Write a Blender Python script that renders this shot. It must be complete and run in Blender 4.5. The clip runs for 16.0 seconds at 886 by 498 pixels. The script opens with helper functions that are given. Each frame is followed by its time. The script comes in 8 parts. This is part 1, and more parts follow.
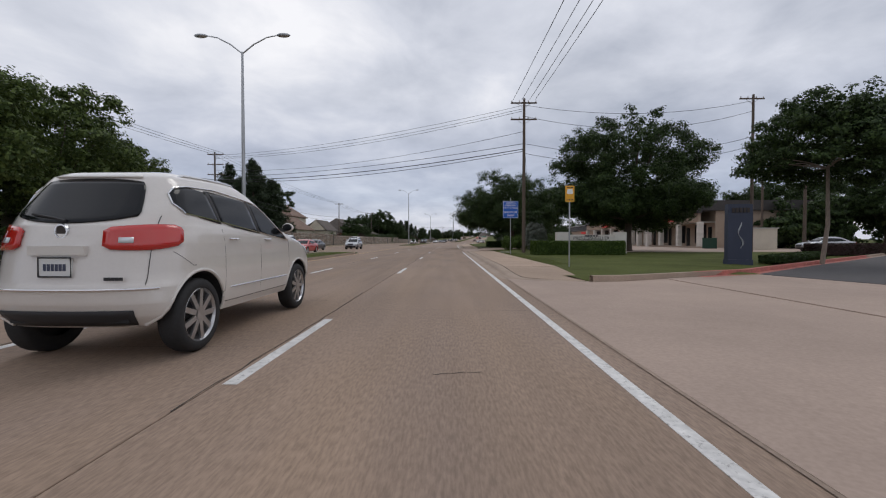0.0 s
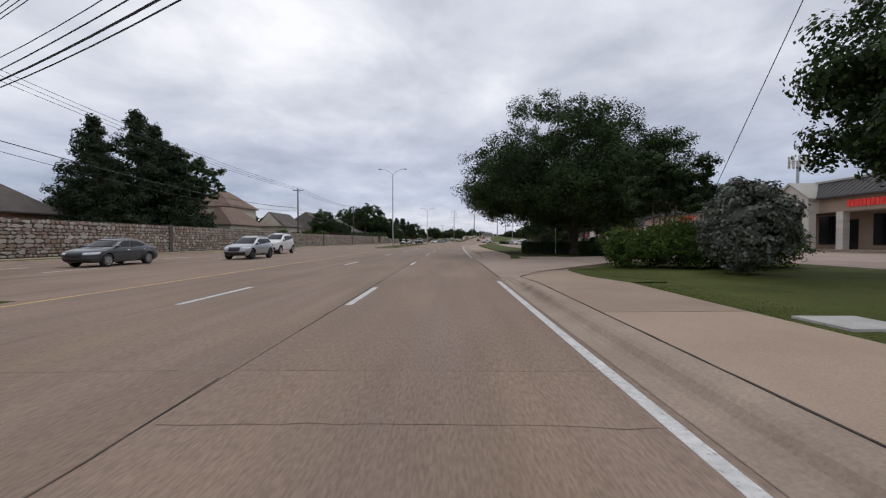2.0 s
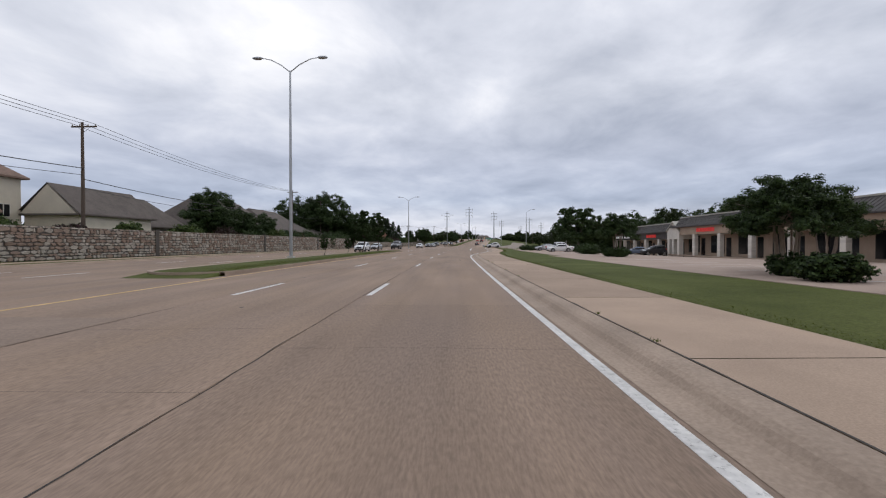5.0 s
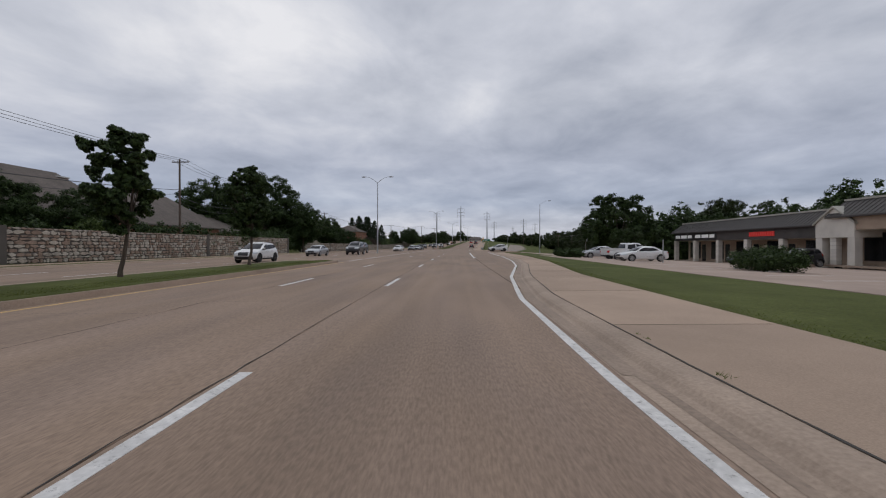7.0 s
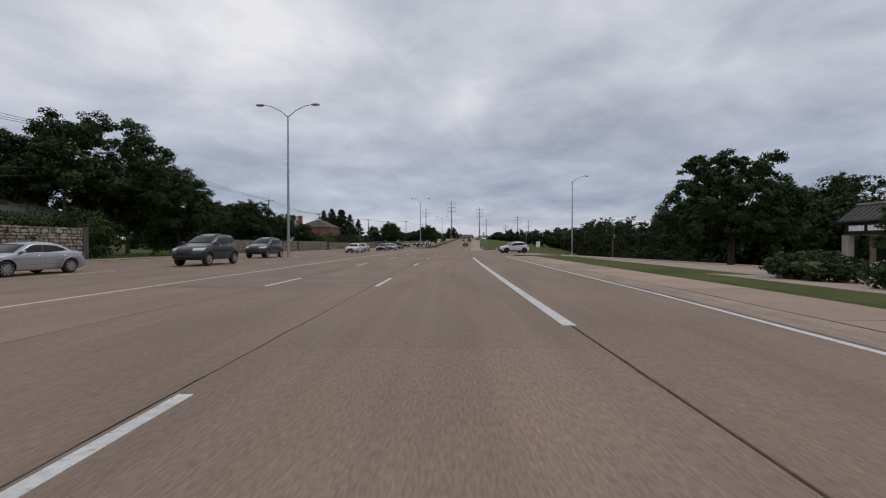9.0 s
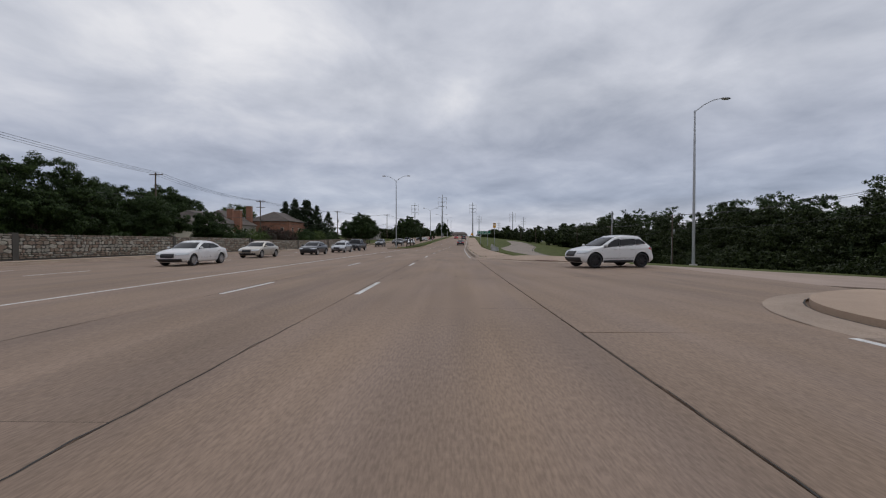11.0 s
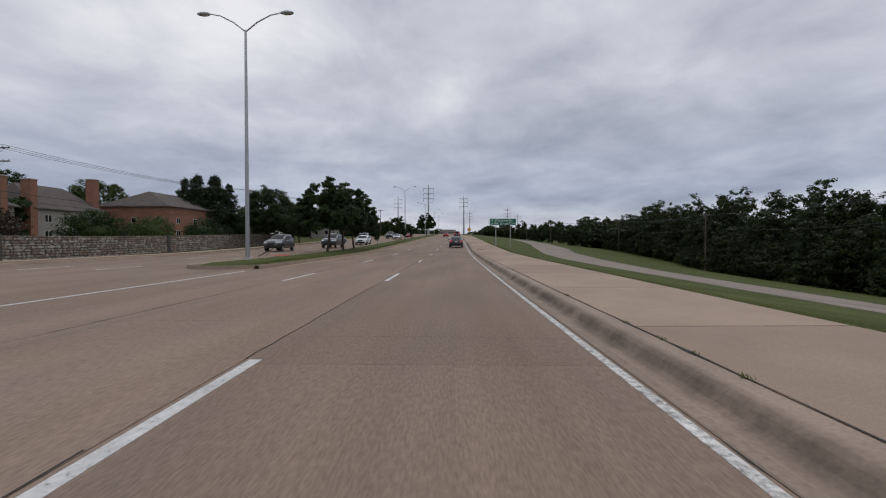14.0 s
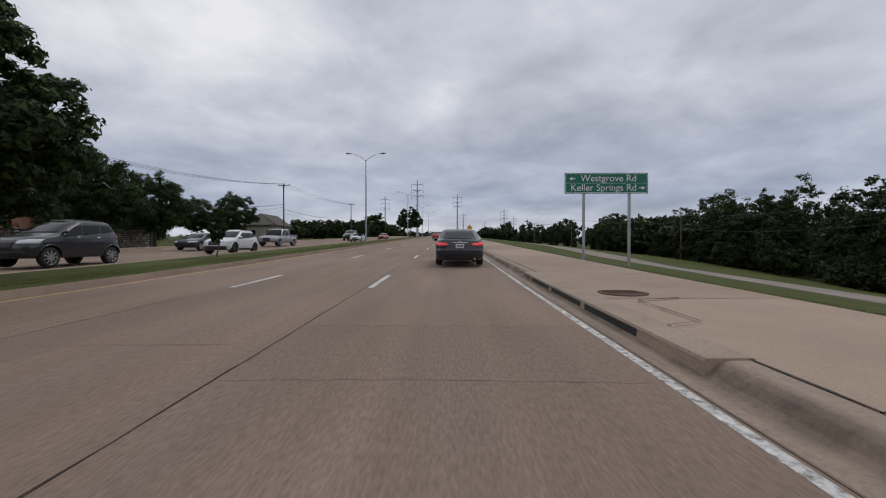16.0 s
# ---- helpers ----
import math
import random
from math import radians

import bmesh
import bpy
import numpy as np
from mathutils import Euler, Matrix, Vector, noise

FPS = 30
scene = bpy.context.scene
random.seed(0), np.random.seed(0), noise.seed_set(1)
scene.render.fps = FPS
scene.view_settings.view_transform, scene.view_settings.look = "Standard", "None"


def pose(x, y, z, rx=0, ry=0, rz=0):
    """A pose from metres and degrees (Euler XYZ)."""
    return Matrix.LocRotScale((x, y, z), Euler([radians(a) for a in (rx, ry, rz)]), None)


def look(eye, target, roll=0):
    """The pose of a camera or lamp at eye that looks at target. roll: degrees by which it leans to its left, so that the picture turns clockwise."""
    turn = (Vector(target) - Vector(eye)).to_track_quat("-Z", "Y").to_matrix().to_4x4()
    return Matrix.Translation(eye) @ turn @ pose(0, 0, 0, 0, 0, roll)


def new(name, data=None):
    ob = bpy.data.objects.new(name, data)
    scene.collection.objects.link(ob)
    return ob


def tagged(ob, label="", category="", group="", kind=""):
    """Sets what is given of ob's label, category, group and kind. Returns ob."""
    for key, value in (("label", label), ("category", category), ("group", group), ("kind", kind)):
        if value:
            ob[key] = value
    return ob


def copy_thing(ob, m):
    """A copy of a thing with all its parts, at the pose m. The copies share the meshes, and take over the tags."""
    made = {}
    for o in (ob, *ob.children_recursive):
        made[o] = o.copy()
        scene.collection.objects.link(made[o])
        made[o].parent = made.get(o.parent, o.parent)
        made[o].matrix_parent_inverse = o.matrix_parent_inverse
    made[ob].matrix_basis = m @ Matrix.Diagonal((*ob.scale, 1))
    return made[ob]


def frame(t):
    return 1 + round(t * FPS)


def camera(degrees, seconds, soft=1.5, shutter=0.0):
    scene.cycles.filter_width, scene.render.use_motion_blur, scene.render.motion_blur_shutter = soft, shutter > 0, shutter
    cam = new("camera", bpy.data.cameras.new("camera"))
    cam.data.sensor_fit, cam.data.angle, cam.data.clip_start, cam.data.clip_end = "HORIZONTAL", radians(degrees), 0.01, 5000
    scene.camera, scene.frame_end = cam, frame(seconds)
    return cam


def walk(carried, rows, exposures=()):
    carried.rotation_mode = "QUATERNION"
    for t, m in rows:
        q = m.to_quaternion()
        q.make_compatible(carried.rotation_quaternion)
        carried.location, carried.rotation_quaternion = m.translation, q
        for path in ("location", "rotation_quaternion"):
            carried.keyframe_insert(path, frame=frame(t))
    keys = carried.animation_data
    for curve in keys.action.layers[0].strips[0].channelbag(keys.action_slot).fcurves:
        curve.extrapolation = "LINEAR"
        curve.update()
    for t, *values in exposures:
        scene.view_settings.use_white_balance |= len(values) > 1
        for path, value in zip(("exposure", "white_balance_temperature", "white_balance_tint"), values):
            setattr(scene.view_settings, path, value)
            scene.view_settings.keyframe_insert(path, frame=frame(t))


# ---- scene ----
# ---------- the camera and its drive ----------
cam = camera(95.0, 16.0, soft=1.15, shutter=0.0)
EYE = 1.3
ROWS = [
    (0.0, -0.12, 0.00, -0.73, -1.22), (0.5, -0.11, 8.37, -0.76, -1.20), (1.0, -0.10, 16.68, -0.79, -1.20),
    (1.5, -0.08, 24.96, -0.79, -1.25), (2.0, -0.08, 33.20, -0.80, -1.26), (2.5, -0.09, 41.42, -0.77, -1.12),
    (3.0, -0.09, 49.65, -0.70, -0.99), (3.5, -0.06, 57.89, -0.55, -0.93), (4.0, 0.04, 66.19, -0.33, -0.78),
    (4.5, 0.16, 74.55, -0.04, -0.74), (5.0, 0.28, 83.01, 0.24, -0.75), (5.5, 0.44, 91.56, 0.57, -0.72),
    (6.0, 0.66, 100.23, 0.91, -0.63), (6.5, 0.98, 109.02, 1.23, -0.47), (7.0, 1.36, 117.91, 1.58, -0.44),
    (7.5, 1.81, 126.91, 2.02, -0.38), (8.0, 2.33, 135.99, 2.48, -0.40), (8.5, 2.92, 145.17, 2.76, -0.46),
    (9.0, 3.55, 154.43, 2.96, -0.69), (9.5, 4.22, 163.78, 3.23, -0.83), (10.0, 4.93, 173.20, 3.57, -0.87),
    (10.5, 5.69, 182.68, 3.90, -0.91), (11.0, 6.51, 192.22, 4.22, -0.94), (11.5, 7.37, 201.81, 4.50, -0.99),
    (12.0, 8.26, 211.42, 4.80, -1.12), (12.5, 9.19, 221.05, 5.05, -1.13), (13.0, 10.16, 230.70, 5.28, -1.13),
    (13.5, 11.18, 240.37, 5.53, -1.11), (14.0, 12.25, 250.05, 5.88, -1.06), (14.5, 13.37, 259.76, 6.30, -0.92),
    (15.0, 14.55, 269.50, 6.64, -0.76), (15.5, 15.79, 279.28, 6.82, -0.73), (16.0, 17.09, 289.11, 6.97, -0.55)]
walk(cam, [(t, pose(x, y, EYE, 90 + pitch, 0, -yaw)) for t, x, y, yaw, pitch in ROWS],
     exposures=[(0.0, 0.05), (2.0, 0.13), (3.0, 0.22), (3.5, 0.36), (4.2, 0.36), (6.3, -0.17), (16.0, -0.14)])

# ---------- sky and sun ----------
SUN_UP, SUN_TURN = radians(55), radians(40)
world = bpy.data.worlds.new("overcast_sky")
scene.world = world
world.use_nodes = True
wn, wl = world.node_tree.nodes, world.node_tree.links
wn.clear()


def wnode(kind, **values):
    n = wn.new(kind)
    for k, v in values.items():
        n.inputs[k].default_value = v
    return n


w_out, w_bg = wn.new("ShaderNodeOutputWorld"), wn.new("ShaderNodeBackground")
sky = wn.new("ShaderNodeTexSky")
sky.sky_type, sky.sun_disc, sky.sun_elevation, sky.sun_rotation = "NISHITA", False, SUN_UP, SUN_TURN
coord = wn.new("ShaderNodeTexCoord")
split = wn.new("ShaderNodeSeparateXYZ")
wl.new(coord.outputs["Generated"], split.inputs[0])
up = wn.new("ShaderNodeMath"); up.operation = "MAXIMUM"; up.inputs[1].default_value = 0.0
wl.new(split.outputs["Z"], up.inputs[0])
lift = wn.new("ShaderNodeMath"); lift.operation = "ADD"; lift.inputs[1].default_value = 0.20
wl.new(up.outputs[0], lift.inputs[0])
deck = wn.new("ShaderNodeCombineXYZ")
for axis in ("X", "Y"):
    d = wn.new("ShaderNodeMath"); d.operation = "DIVIDE"
    wl.new(split.outputs[axis], d.inputs[0]); wl.new(lift.outputs[0], d.inputs[1])
    wl.new(d.outputs[0], deck.inputs[axis])
# the underside of a cloud deck: broad banks, and ragged rolls within them
banks = wnode("ShaderNodeTexNoise", Scale=0.55, Detail=4.0, Roughness=0.5, Distortion=0.15)
rolls = wnode("ShaderNodeTexNoise", Scale=2.3, Detail=6.0, Roughness=0.56, Distortion=0.25)
stretch = wn.new("ShaderNodeMapping")
stretch.inputs["Scale"].default_value = (-0.85, 0.8, 1.0)
stretch.inputs["Location"].default_value = (3.1, 1.7, 0.0)
stretch.inputs["Rotation"].default_value = (0, 0, 0.35)
wl.new(deck.outputs[0], stretch.inputs[0])
wl.new(stretch.outputs[0], banks.inputs["Vector"]); wl.new(stretch.outputs[0], rolls.inputs["Vector"])
mixn = wnode("ShaderNodeMath"); mixn.operation = "MULTIPLY_ADD"; mixn.inputs[1].default_value = 0.52
wl.new(rolls.outputs["Fac"], mixn.inputs[0])
half = wnode("ShaderNodeMath"); half.operation = "MULTIPLY"; half.inputs[1].default_value = 0.52
wl.new(banks.outputs["Fac"], half.inputs[0]); wl.new(half.outputs[0], mixn.inputs[2])
ramp = wn.new("ShaderNodeValToRGB")
ramp.color_ramp.elements[0].position, ramp.color_ramp.elements[0].color = 0.36, (0.40, 0.43, 0.51, 1)
ramp.color_ramp.elements[1].position, ramp.color_ramp.elements[1].color = 0.66, (0.85, 0.855, 0.90, 1)
mid = ramp.color_ramp.elements.new(0.52); mid.color = (0.61, 0.635, 0.715, 1)
wl.new(mixn.outputs[0], ramp.inputs["Fac"])
# the deck thins overhead and thickens into a blue-grey belt low down, with a paler rim on the horizon
height = wn.new("ShaderNodeValToRGB")
e = height.color_ramp.elements
e[0].position, e[0].color = 0.0, (0.98, 0.97, 1.0, 1)
e[1].position, e[1].color = 0.55, (1.08, 1.07, 1.05, 1)
for p, c in ((0.035, (1.0, 0.99, 1.0, 1)), (0.10, (0.66, 0.71, 0.80, 1)), (0.20, (0.80, 0.82, 0.87, 1)), (0.33, (1.08, 1.07, 1.05, 1))):
    el = e.new(p); el.color = c
wl.new(up.outputs[0], height.inputs["Fac"])
mul = wn.new("ShaderNodeMix"); mul.data_type, mul.blend_type = "RGBA", "MULTIPLY"
mul.inputs[0].default_value = 1.0
wl.new(ramp.outputs[0], mul.inputs[6]); wl.new(height.outputs[0], mul.inputs[7])
blend = wn.new("ShaderNodeMix"); blend.data_type = "RGBA"; blend.inputs[0].default_value = 0.94
dim = wn.new("ShaderNodeMix"); dim.data_type, dim.blend_type = "RGBA", "MULTIPLY"; dim.inputs[0].default_value = 1.0
dim.inputs[7].default_value = (0.1, 0.1, 0.1, 1)
wl.new(sky.outputs[0], dim.inputs[6])
wl.new(dim.outputs[2], blend.inputs[6]); wl.new(mul.outputs[2], blend.inputs[7])
wl.new(blend.outputs[2], w_bg.inputs["Color"])
w_bg.inputs["Strength"].default_value = 1.02
wl.new(w_bg.outputs[0], w_out.inputs[0])

sun = new("sun", bpy.data.lights.new("sun", "SUN"))
sun.data.energy, sun.data.angle, sun.data.color = 0.4, radians(25), (1.0, 0.97, 0.93)
sun.matrix_world = look((0, 0, 0), (-math.sin(SUN_TURN) * math.cos(SUN_UP), -math.cos(SUN_TURN) * math.cos(SUN_UP), -math.sin(SUN_UP)))


# ---------- materials ----------
def material(name, color, rough=0.7, metal=0.0, grain=0.0, grain_scale=40.0, stain=0.0, stain_scale=0.6, bump=0.0,
             stretch=(1, 1, 1), coat=0.0, spec=0.5, alt=None, by_piece=0.0, by_island=0.0, glass=False, emit=0.0):
    """A procedural surface: base colour, fine grain, broad stains, relief."""
    m = bpy.data.materials.new(name)
    m.use_nodes = True
    nt = m.node_tree
    b = nt.nodes["Principled BSDF"]
    b.inputs["Roughness"].default_value, b.inputs["Metallic"].default_value = rough, metal
    b.inputs["Coat Weight"].default_value, b.inputs["Specular IOR Level"].default_value = coat, spec
    b.inputs["Base Color"].default_value = (*color, 1)
    if emit:
        b.inputs["Emission Color"].default_value, b.inputs["Emission Strength"].default_value = (*color, 1), emit
    if not (grain or stain or bump or by_piece or by_island):
        return m
    tc, mp = nt.nodes.new("ShaderNodeTexCoord"), nt.nodes.new("ShaderNodeMapping")
    mp.inputs["Scale"].default_value = stretch
    nt.links.new(tc.outputs["Object"], mp.inputs[0])
    fine = nt.nodes.new("ShaderNodeTexNoise")
    fine.inputs["Scale"].default_value, fine.inputs["Detail"].default_value = grain_scale, 4
    nt.links.new(mp.outputs[0], fine.inputs["Vector"])
    broad = nt.nodes.new("ShaderNodeTexNoise")
    broad.inputs["Scale"].default_value, broad.inputs["Detail"].default_value, broad.inputs["Roughness"].default_value = stain_scale, 6, 0.65
    nt.links.new(tc.outputs["Object"], broad.inputs["Vector"])

    def spread(socket, amount):
        r = nt.nodes.new("ShaderNodeMapRange")
        r.inputs["From Min"].default_value, r.inputs["From Max"].default_value = 0.25, 0.75
        r.inputs["To Min"].default_value, r.inputs["To Max"].default_value = 1 - amount, 1 + amount
        nt.links.new(socket, r.inputs["Value"])
        return r.outputs[0]

    value = None
    terms = [(fine.outputs["Fac"], grain), (broad.outputs["Fac"], stain)]
    if by_piece:
        terms.append((nt.nodes.new("ShaderNodeObjectInfo").outputs["Random"], by_piece))
    if by_island:
        terms.append((nt.nodes.new("ShaderNodeNewGeometry").outputs["Random Per Island"], by_island))
    for socket, amount in terms:
        if not amount:
            continue
        s = spread(socket, amount)
        if value is None:
            value = s
        else:
            mm = nt.nodes.new("ShaderNodeMath"); mm.operation = "MULTIPLY"
            nt.links.new(value, mm.inputs[0]); nt.links.new(s, mm.inputs[1])
            value = mm.outputs[0]
    base = nt.nodes.new("ShaderNodeMix"); base.data_type = "RGBA"; base.inputs[0].default_value = 0
    base.inputs[6].default_value, base.inputs[7].default_value = (*color, 1), (*(alt or color), 1)
    if alt:
        pick = nt.nodes.new("ShaderNodeMapRange")
        pick.inputs["From Min"].default_value, pick.inputs["From Max"].default_value = 0.38, 0.62
        nt.links.new(terms[-1][0] if (by_piece or by_island) else broad.outputs["Fac"], pick.inputs["Value"])
        nt.links.new(pick.outputs[0], base.inputs[0])
    if value is not None:
        sc = nt.nodes.new("ShaderNodeVectorMath"); sc.operation = "SCALE"
        nt.links.new(base.outputs[2], sc.inputs[0]); nt.links.new(value, sc.inputs["Scale"])
        nt.links.new(sc.outputs[0], b.inputs["Base Color"])
    if bump:
        bp = nt.nodes.new("ShaderNodeBump")
        bp.inputs["Strength"].default_value, bp.inputs["Distance"].default_value = bump, 0.02
        nt.links.new(fine.outputs["Fac"], bp.inputs["Height"])
        nt.links.new(bp.outputs[0], b.inputs["Normal"])
    return m


def leaf_material(name, color, alt, through_light=0.14, vary=0.3):
    """Leaves: each one a little different, some light passing through."""
    m = material(name, color, rough=0.55, grain=0.12, grain_scale=3.0, stain=0.25, stain_scale=0.35, alt=alt, by_island=vary, spec=0.15)
    nt = m.node_tree
    out, b = nt.nodes["Material Output"], nt.nodes["Principled BSDF"]
    tr, mx = nt.nodes.new("ShaderNodeBsdfTranslucent"), nt.nodes.new("ShaderNodeMixShader")
    mx.inputs[0].default_value = through_light
    tr.inputs[0].default_value = (*[min(1, c * 1.6) for c in alt], 1)
    nt.links.new(b.outputs[0], mx.inputs[1]); nt.links.new(tr.outputs[0], mx.inputs[2])
    nt.links.new(mx.outputs[0], out.inputs[0])
    return m


def road_concrete(name, color, dry):
    """Tined paving: short dashes along the lane, paler wheel tracks, broad stains; laid out by the plan (across, along)."""
    m = bpy.data.materials.new(name)
    m.use_nodes = True
    nt = m.node_tree
    b = nt.nodes["Principled BSDF"]
    b.inputs["Roughness"].default_value, b.inputs["Specular IOR Level"].default_value = 0.85, 0.3
    at = nt.nodes.new("ShaderNodeAttribute")
    at.attribute_name = "plan"

    def speckle(scale, lo, hi, a, z, detail=3.0):
        mp, nz, rg = [nt.nodes.new("ShaderNode" + k) for k in ("Mapping", "TexNoise", "MapRange")]
        mp.inputs["Scale"].default_value = (*scale, 1)
        nz.inputs["Scale"].default_value, nz.inputs["Detail"].default_value = 1.0, detail
        for key, v in (("From Min", lo), ("From Max", hi), ("To Min", a), ("To Max", z)):
            rg.inputs[key].default_value = v
        nt.links.new(at.outputs["Vector"], mp.inputs[0]); nt.links.new(mp.outputs[0], nz.inputs["Vector"])
        nt.links.new(nz.outputs["Fac"], rg.inputs["Value"])
        return rg.outputs[0], nz.outputs["Fac"]

    def join(kind, a, c):
        n = nt.nodes.new("ShaderNodeMath")
        n.operation = kind
        for k, v in enumerate((a, c)):
            if isinstance(v, (int, float)):
                n.inputs[k].default_value = v
            else:
                nt.links.new(v, n.inputs[k])
        return n.outputs[0]

    dash, height = speckle((46, 8.5), 0.36, 0.68, 1.08, 0.80)
    value = join("MULTIPLY", dash, speckle((19, 13), 0.3, 0.7, 0.93, 1.07, 5.0)[0])
    value = join("MULTIPLY", value, speckle((0.7, 0.16), 0.3, 0.7, 0.86, 1.13, 6.0)[0])
    value = join("MULTIPLY", value, speckle((3.2, 0.10), 0.3, 0.7, 0.93, 1.06, 4.0)[0])
    info, rg = nt.nodes.new("ShaderNodeObjectInfo"), nt.nodes.new("ShaderNodeMapRange")
    rg.inputs["To Min"].default_value, rg.inputs["To Max"].default_value = 0.93, 1.07
    nt.links.new(info.outputs["Random"], rg.inputs["Value"])
    value = join("MULTIPLY", value, rg.outputs[0])
    cut = nt.nodes.new("ShaderNodeSeparateXYZ")
    nt.links.new(at.outputs["Vector"], cut.inputs[0])
    track = join("COSINE", join("MULTIPLY", join("ADD", cut.outputs["X"], 1.05), 2 * math.pi / 1.72), 0.0)
    tone = join("MULTIPLY_ADD", track, 0.12)
    tone.node.inputs[2].default_value = 0.5
    tone = join("ADD", tone, join("SUBTRACT", speckle((0.9, 0.22), 0.3, 0.7, 0.0, 0.8, 5.0)[0], 0.4))
    tone.node.use_clamp = True
    mx, sc = nt.nodes.new("ShaderNodeMix"), nt.nodes.new("ShaderNodeVectorMath")
    mx.data_type, sc.operation = "RGBA", "SCALE"
    mx.inputs[6].default_value, mx.inputs[7].default_value = (*color, 1), (*dry, 1)
    nt.links.new(tone, mx.inputs[0]); nt.links.new(mx.outputs[2], sc.inputs[0]); nt.links.new(value, sc.inputs["Scale"])
    nt.links.new(sc.outputs[0], b.inputs["Base Color"])
    bp = nt.nodes.new("ShaderNodeBump")
    bp.inputs["Strength"].default_value, bp.inputs["Distance"].default_value = 0.35, 0.008
    nt.links.new(height, bp.inputs["Height"]); nt.links.new(bp.outputs[0], b.inputs["Normal"])
    return m


M_SLAB = road_concrete("tined_road_concrete", (0.282, 0.208, 0.162), (0.308, 0.220, 0.157))


def worn(m, lo, hi, scale, attr=""):
    """Lets the surface below show through where paint or dirt is thin."""
    nt = m.node_tree
    out, b = nt.nodes["Material Output"], nt.nodes["Principled BSDF"]
    tc, nz, rg, tr, mx = [nt.nodes.new("ShaderNode" + k) for k in ("TexCoord", "TexNoise", "MapRange", "BsdfTransparent", "MixShader")]
    nz.inputs["Scale"].default_value, nz.inputs["Detail"].default_value, nz.inputs["Roughness"].default_value = scale, 6, 0.7
    nt.links.new(tc.outputs["Object"], nz.inputs["Vector"])
    rg.inputs["From Min"].default_value, rg.inputs["From Max"].default_value = lo, hi
    nt.links.new(nz.outputs["Fac"], rg.inputs["Value"])
    fac = rg.outputs[0]
    if attr:
        at, mm = nt.nodes.new("ShaderNodeAttribute"), nt.nodes.new("ShaderNodeMath")
        at.attribute_name, mm.operation = attr, "MULTIPLY"
        nt.links.new(at.outputs["Fac"], mm.inputs[0]); nt.links.new(fac, mm.inputs[1])
        fac = mm.outputs[0]
    nt.links.new(fac, mx.inputs[0]); nt.links.new(tr.outputs[0], mx.inputs[1]); nt.links.new(b.outputs[0], mx.inputs[2])
    nt.links.new(mx.outputs[0], out.inputs[0])


M_JOINT = material("tar_joint", (0.05, 0.045, 0.04), 0.9, grain=0.3, stain=0.3)
M_HAIRLINE = material("hairline_crack", (0.13, 0.10, 0.082), 0.9, grain=0.3, stain=0.3)
M_CURB = material("curb_concrete", (0.375, 0.290, 0.225), 0.85, grain=0.16, grain_scale=30, stain=0.25, stain_scale=0.5, bump=0.3, spec=0.3)
M_GUTTER = material("stained_gutter_concrete", (0.315, 0.242, 0.188), 0.85, grain=0.2, grain_scale=20, stain=0.25, stain_scale=0.6, bump=0.1, spec=0.3)
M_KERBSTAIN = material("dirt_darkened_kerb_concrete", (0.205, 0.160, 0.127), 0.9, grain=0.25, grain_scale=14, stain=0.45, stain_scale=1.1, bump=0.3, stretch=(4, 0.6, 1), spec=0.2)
M_WALK = material("buff_sidewalk_concrete", (0.400, 0.296, 0.220), 0.85, grain=0.16, grain_scale=60, stain=0.14, stain_scale=0.5, bump=0.2, by_piece=0.08, spec=0.3)
M_LOT = material("parking_lot_concrete", (0.392, 0.299, 0.243), 0.85, grain=0.10, grain_scale=25, stain=0.18, stain_scale=0.25, bump=0.05, spec=0.3)
M_LOWDRIVE = material("old_grey_concrete", (0.300, 0.252, 0.212), 0.9, grain=0.2, grain_scale=25, stain=0.3, stain_scale=0.4, bump=0.1, spec=0.25)
M_ASPHALT = material("dark_asphalt", (0.075, 0.07, 0.07), 0.9, grain=0.25, grain_scale=30, stain=0.2, bump=0.4)
M_WHITE = material("worn_white_road_paint", (0.66, 0.645, 0.62), 0.7, grain=0.16, grain_scale=14, stain=0.22, stain_scale=1.4)
worn(M_WHITE, 0.20, 0.44, 16.0)
M_FLAKED = material("flaking_white_road_paint", (0.70, 0.68, 0.64), 0.7, grain=0.25, grain_scale=9, stain=0.3, stain_scale=2.2)
worn(M_FLAKED, 0.26, 0.56, 14.0)
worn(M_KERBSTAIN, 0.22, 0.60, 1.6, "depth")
M_YELLOW = material("worn_yellow_road_paint", (0.60, 0.40, 0.16), 0.7, grain=0.3, grain_scale=9, stain=0.35, stain_scale=1.5)
M_RED = material("faded_red_curb_paint", (0.42, 0.14, 0.11), 0.8, grain=0.3, grain_scale=12, stain=0.35, stain_scale=1.3)
M_GRASS = material("mown_grass", (0.074, 0.088, 0.018), 0.9, grain=0.35, grain_scale=22, stain=0.35, stain_scale=0.3, bump=0.8, alt=(0.084, 0.096, 0.025), spec=0.15)
M_BLADE = leaf_material("grass_blades", (0.085, 0.105, 0.024), (0.105, 0.122, 0.034), 0.45, 0.3)
M_OAK = leaf_material("oak_leaves", (0.026, 0.046, 0.016), (0.046, 0.072, 0.023))
M_CEDAR = leaf_material("cedar_foliage", (0.022, 0.036, 0.018), (0.034, 0.050, 0.022))
M_FRESH = leaf_material("fresh_green_leaves", (0.048, 0.078, 0.021), (0.082, 0.112, 0.032))
M_HEDGE = leaf_material("hedge_leaves", (0.050, 0.085, 0.018), (0.085, 0.130, 0.026))
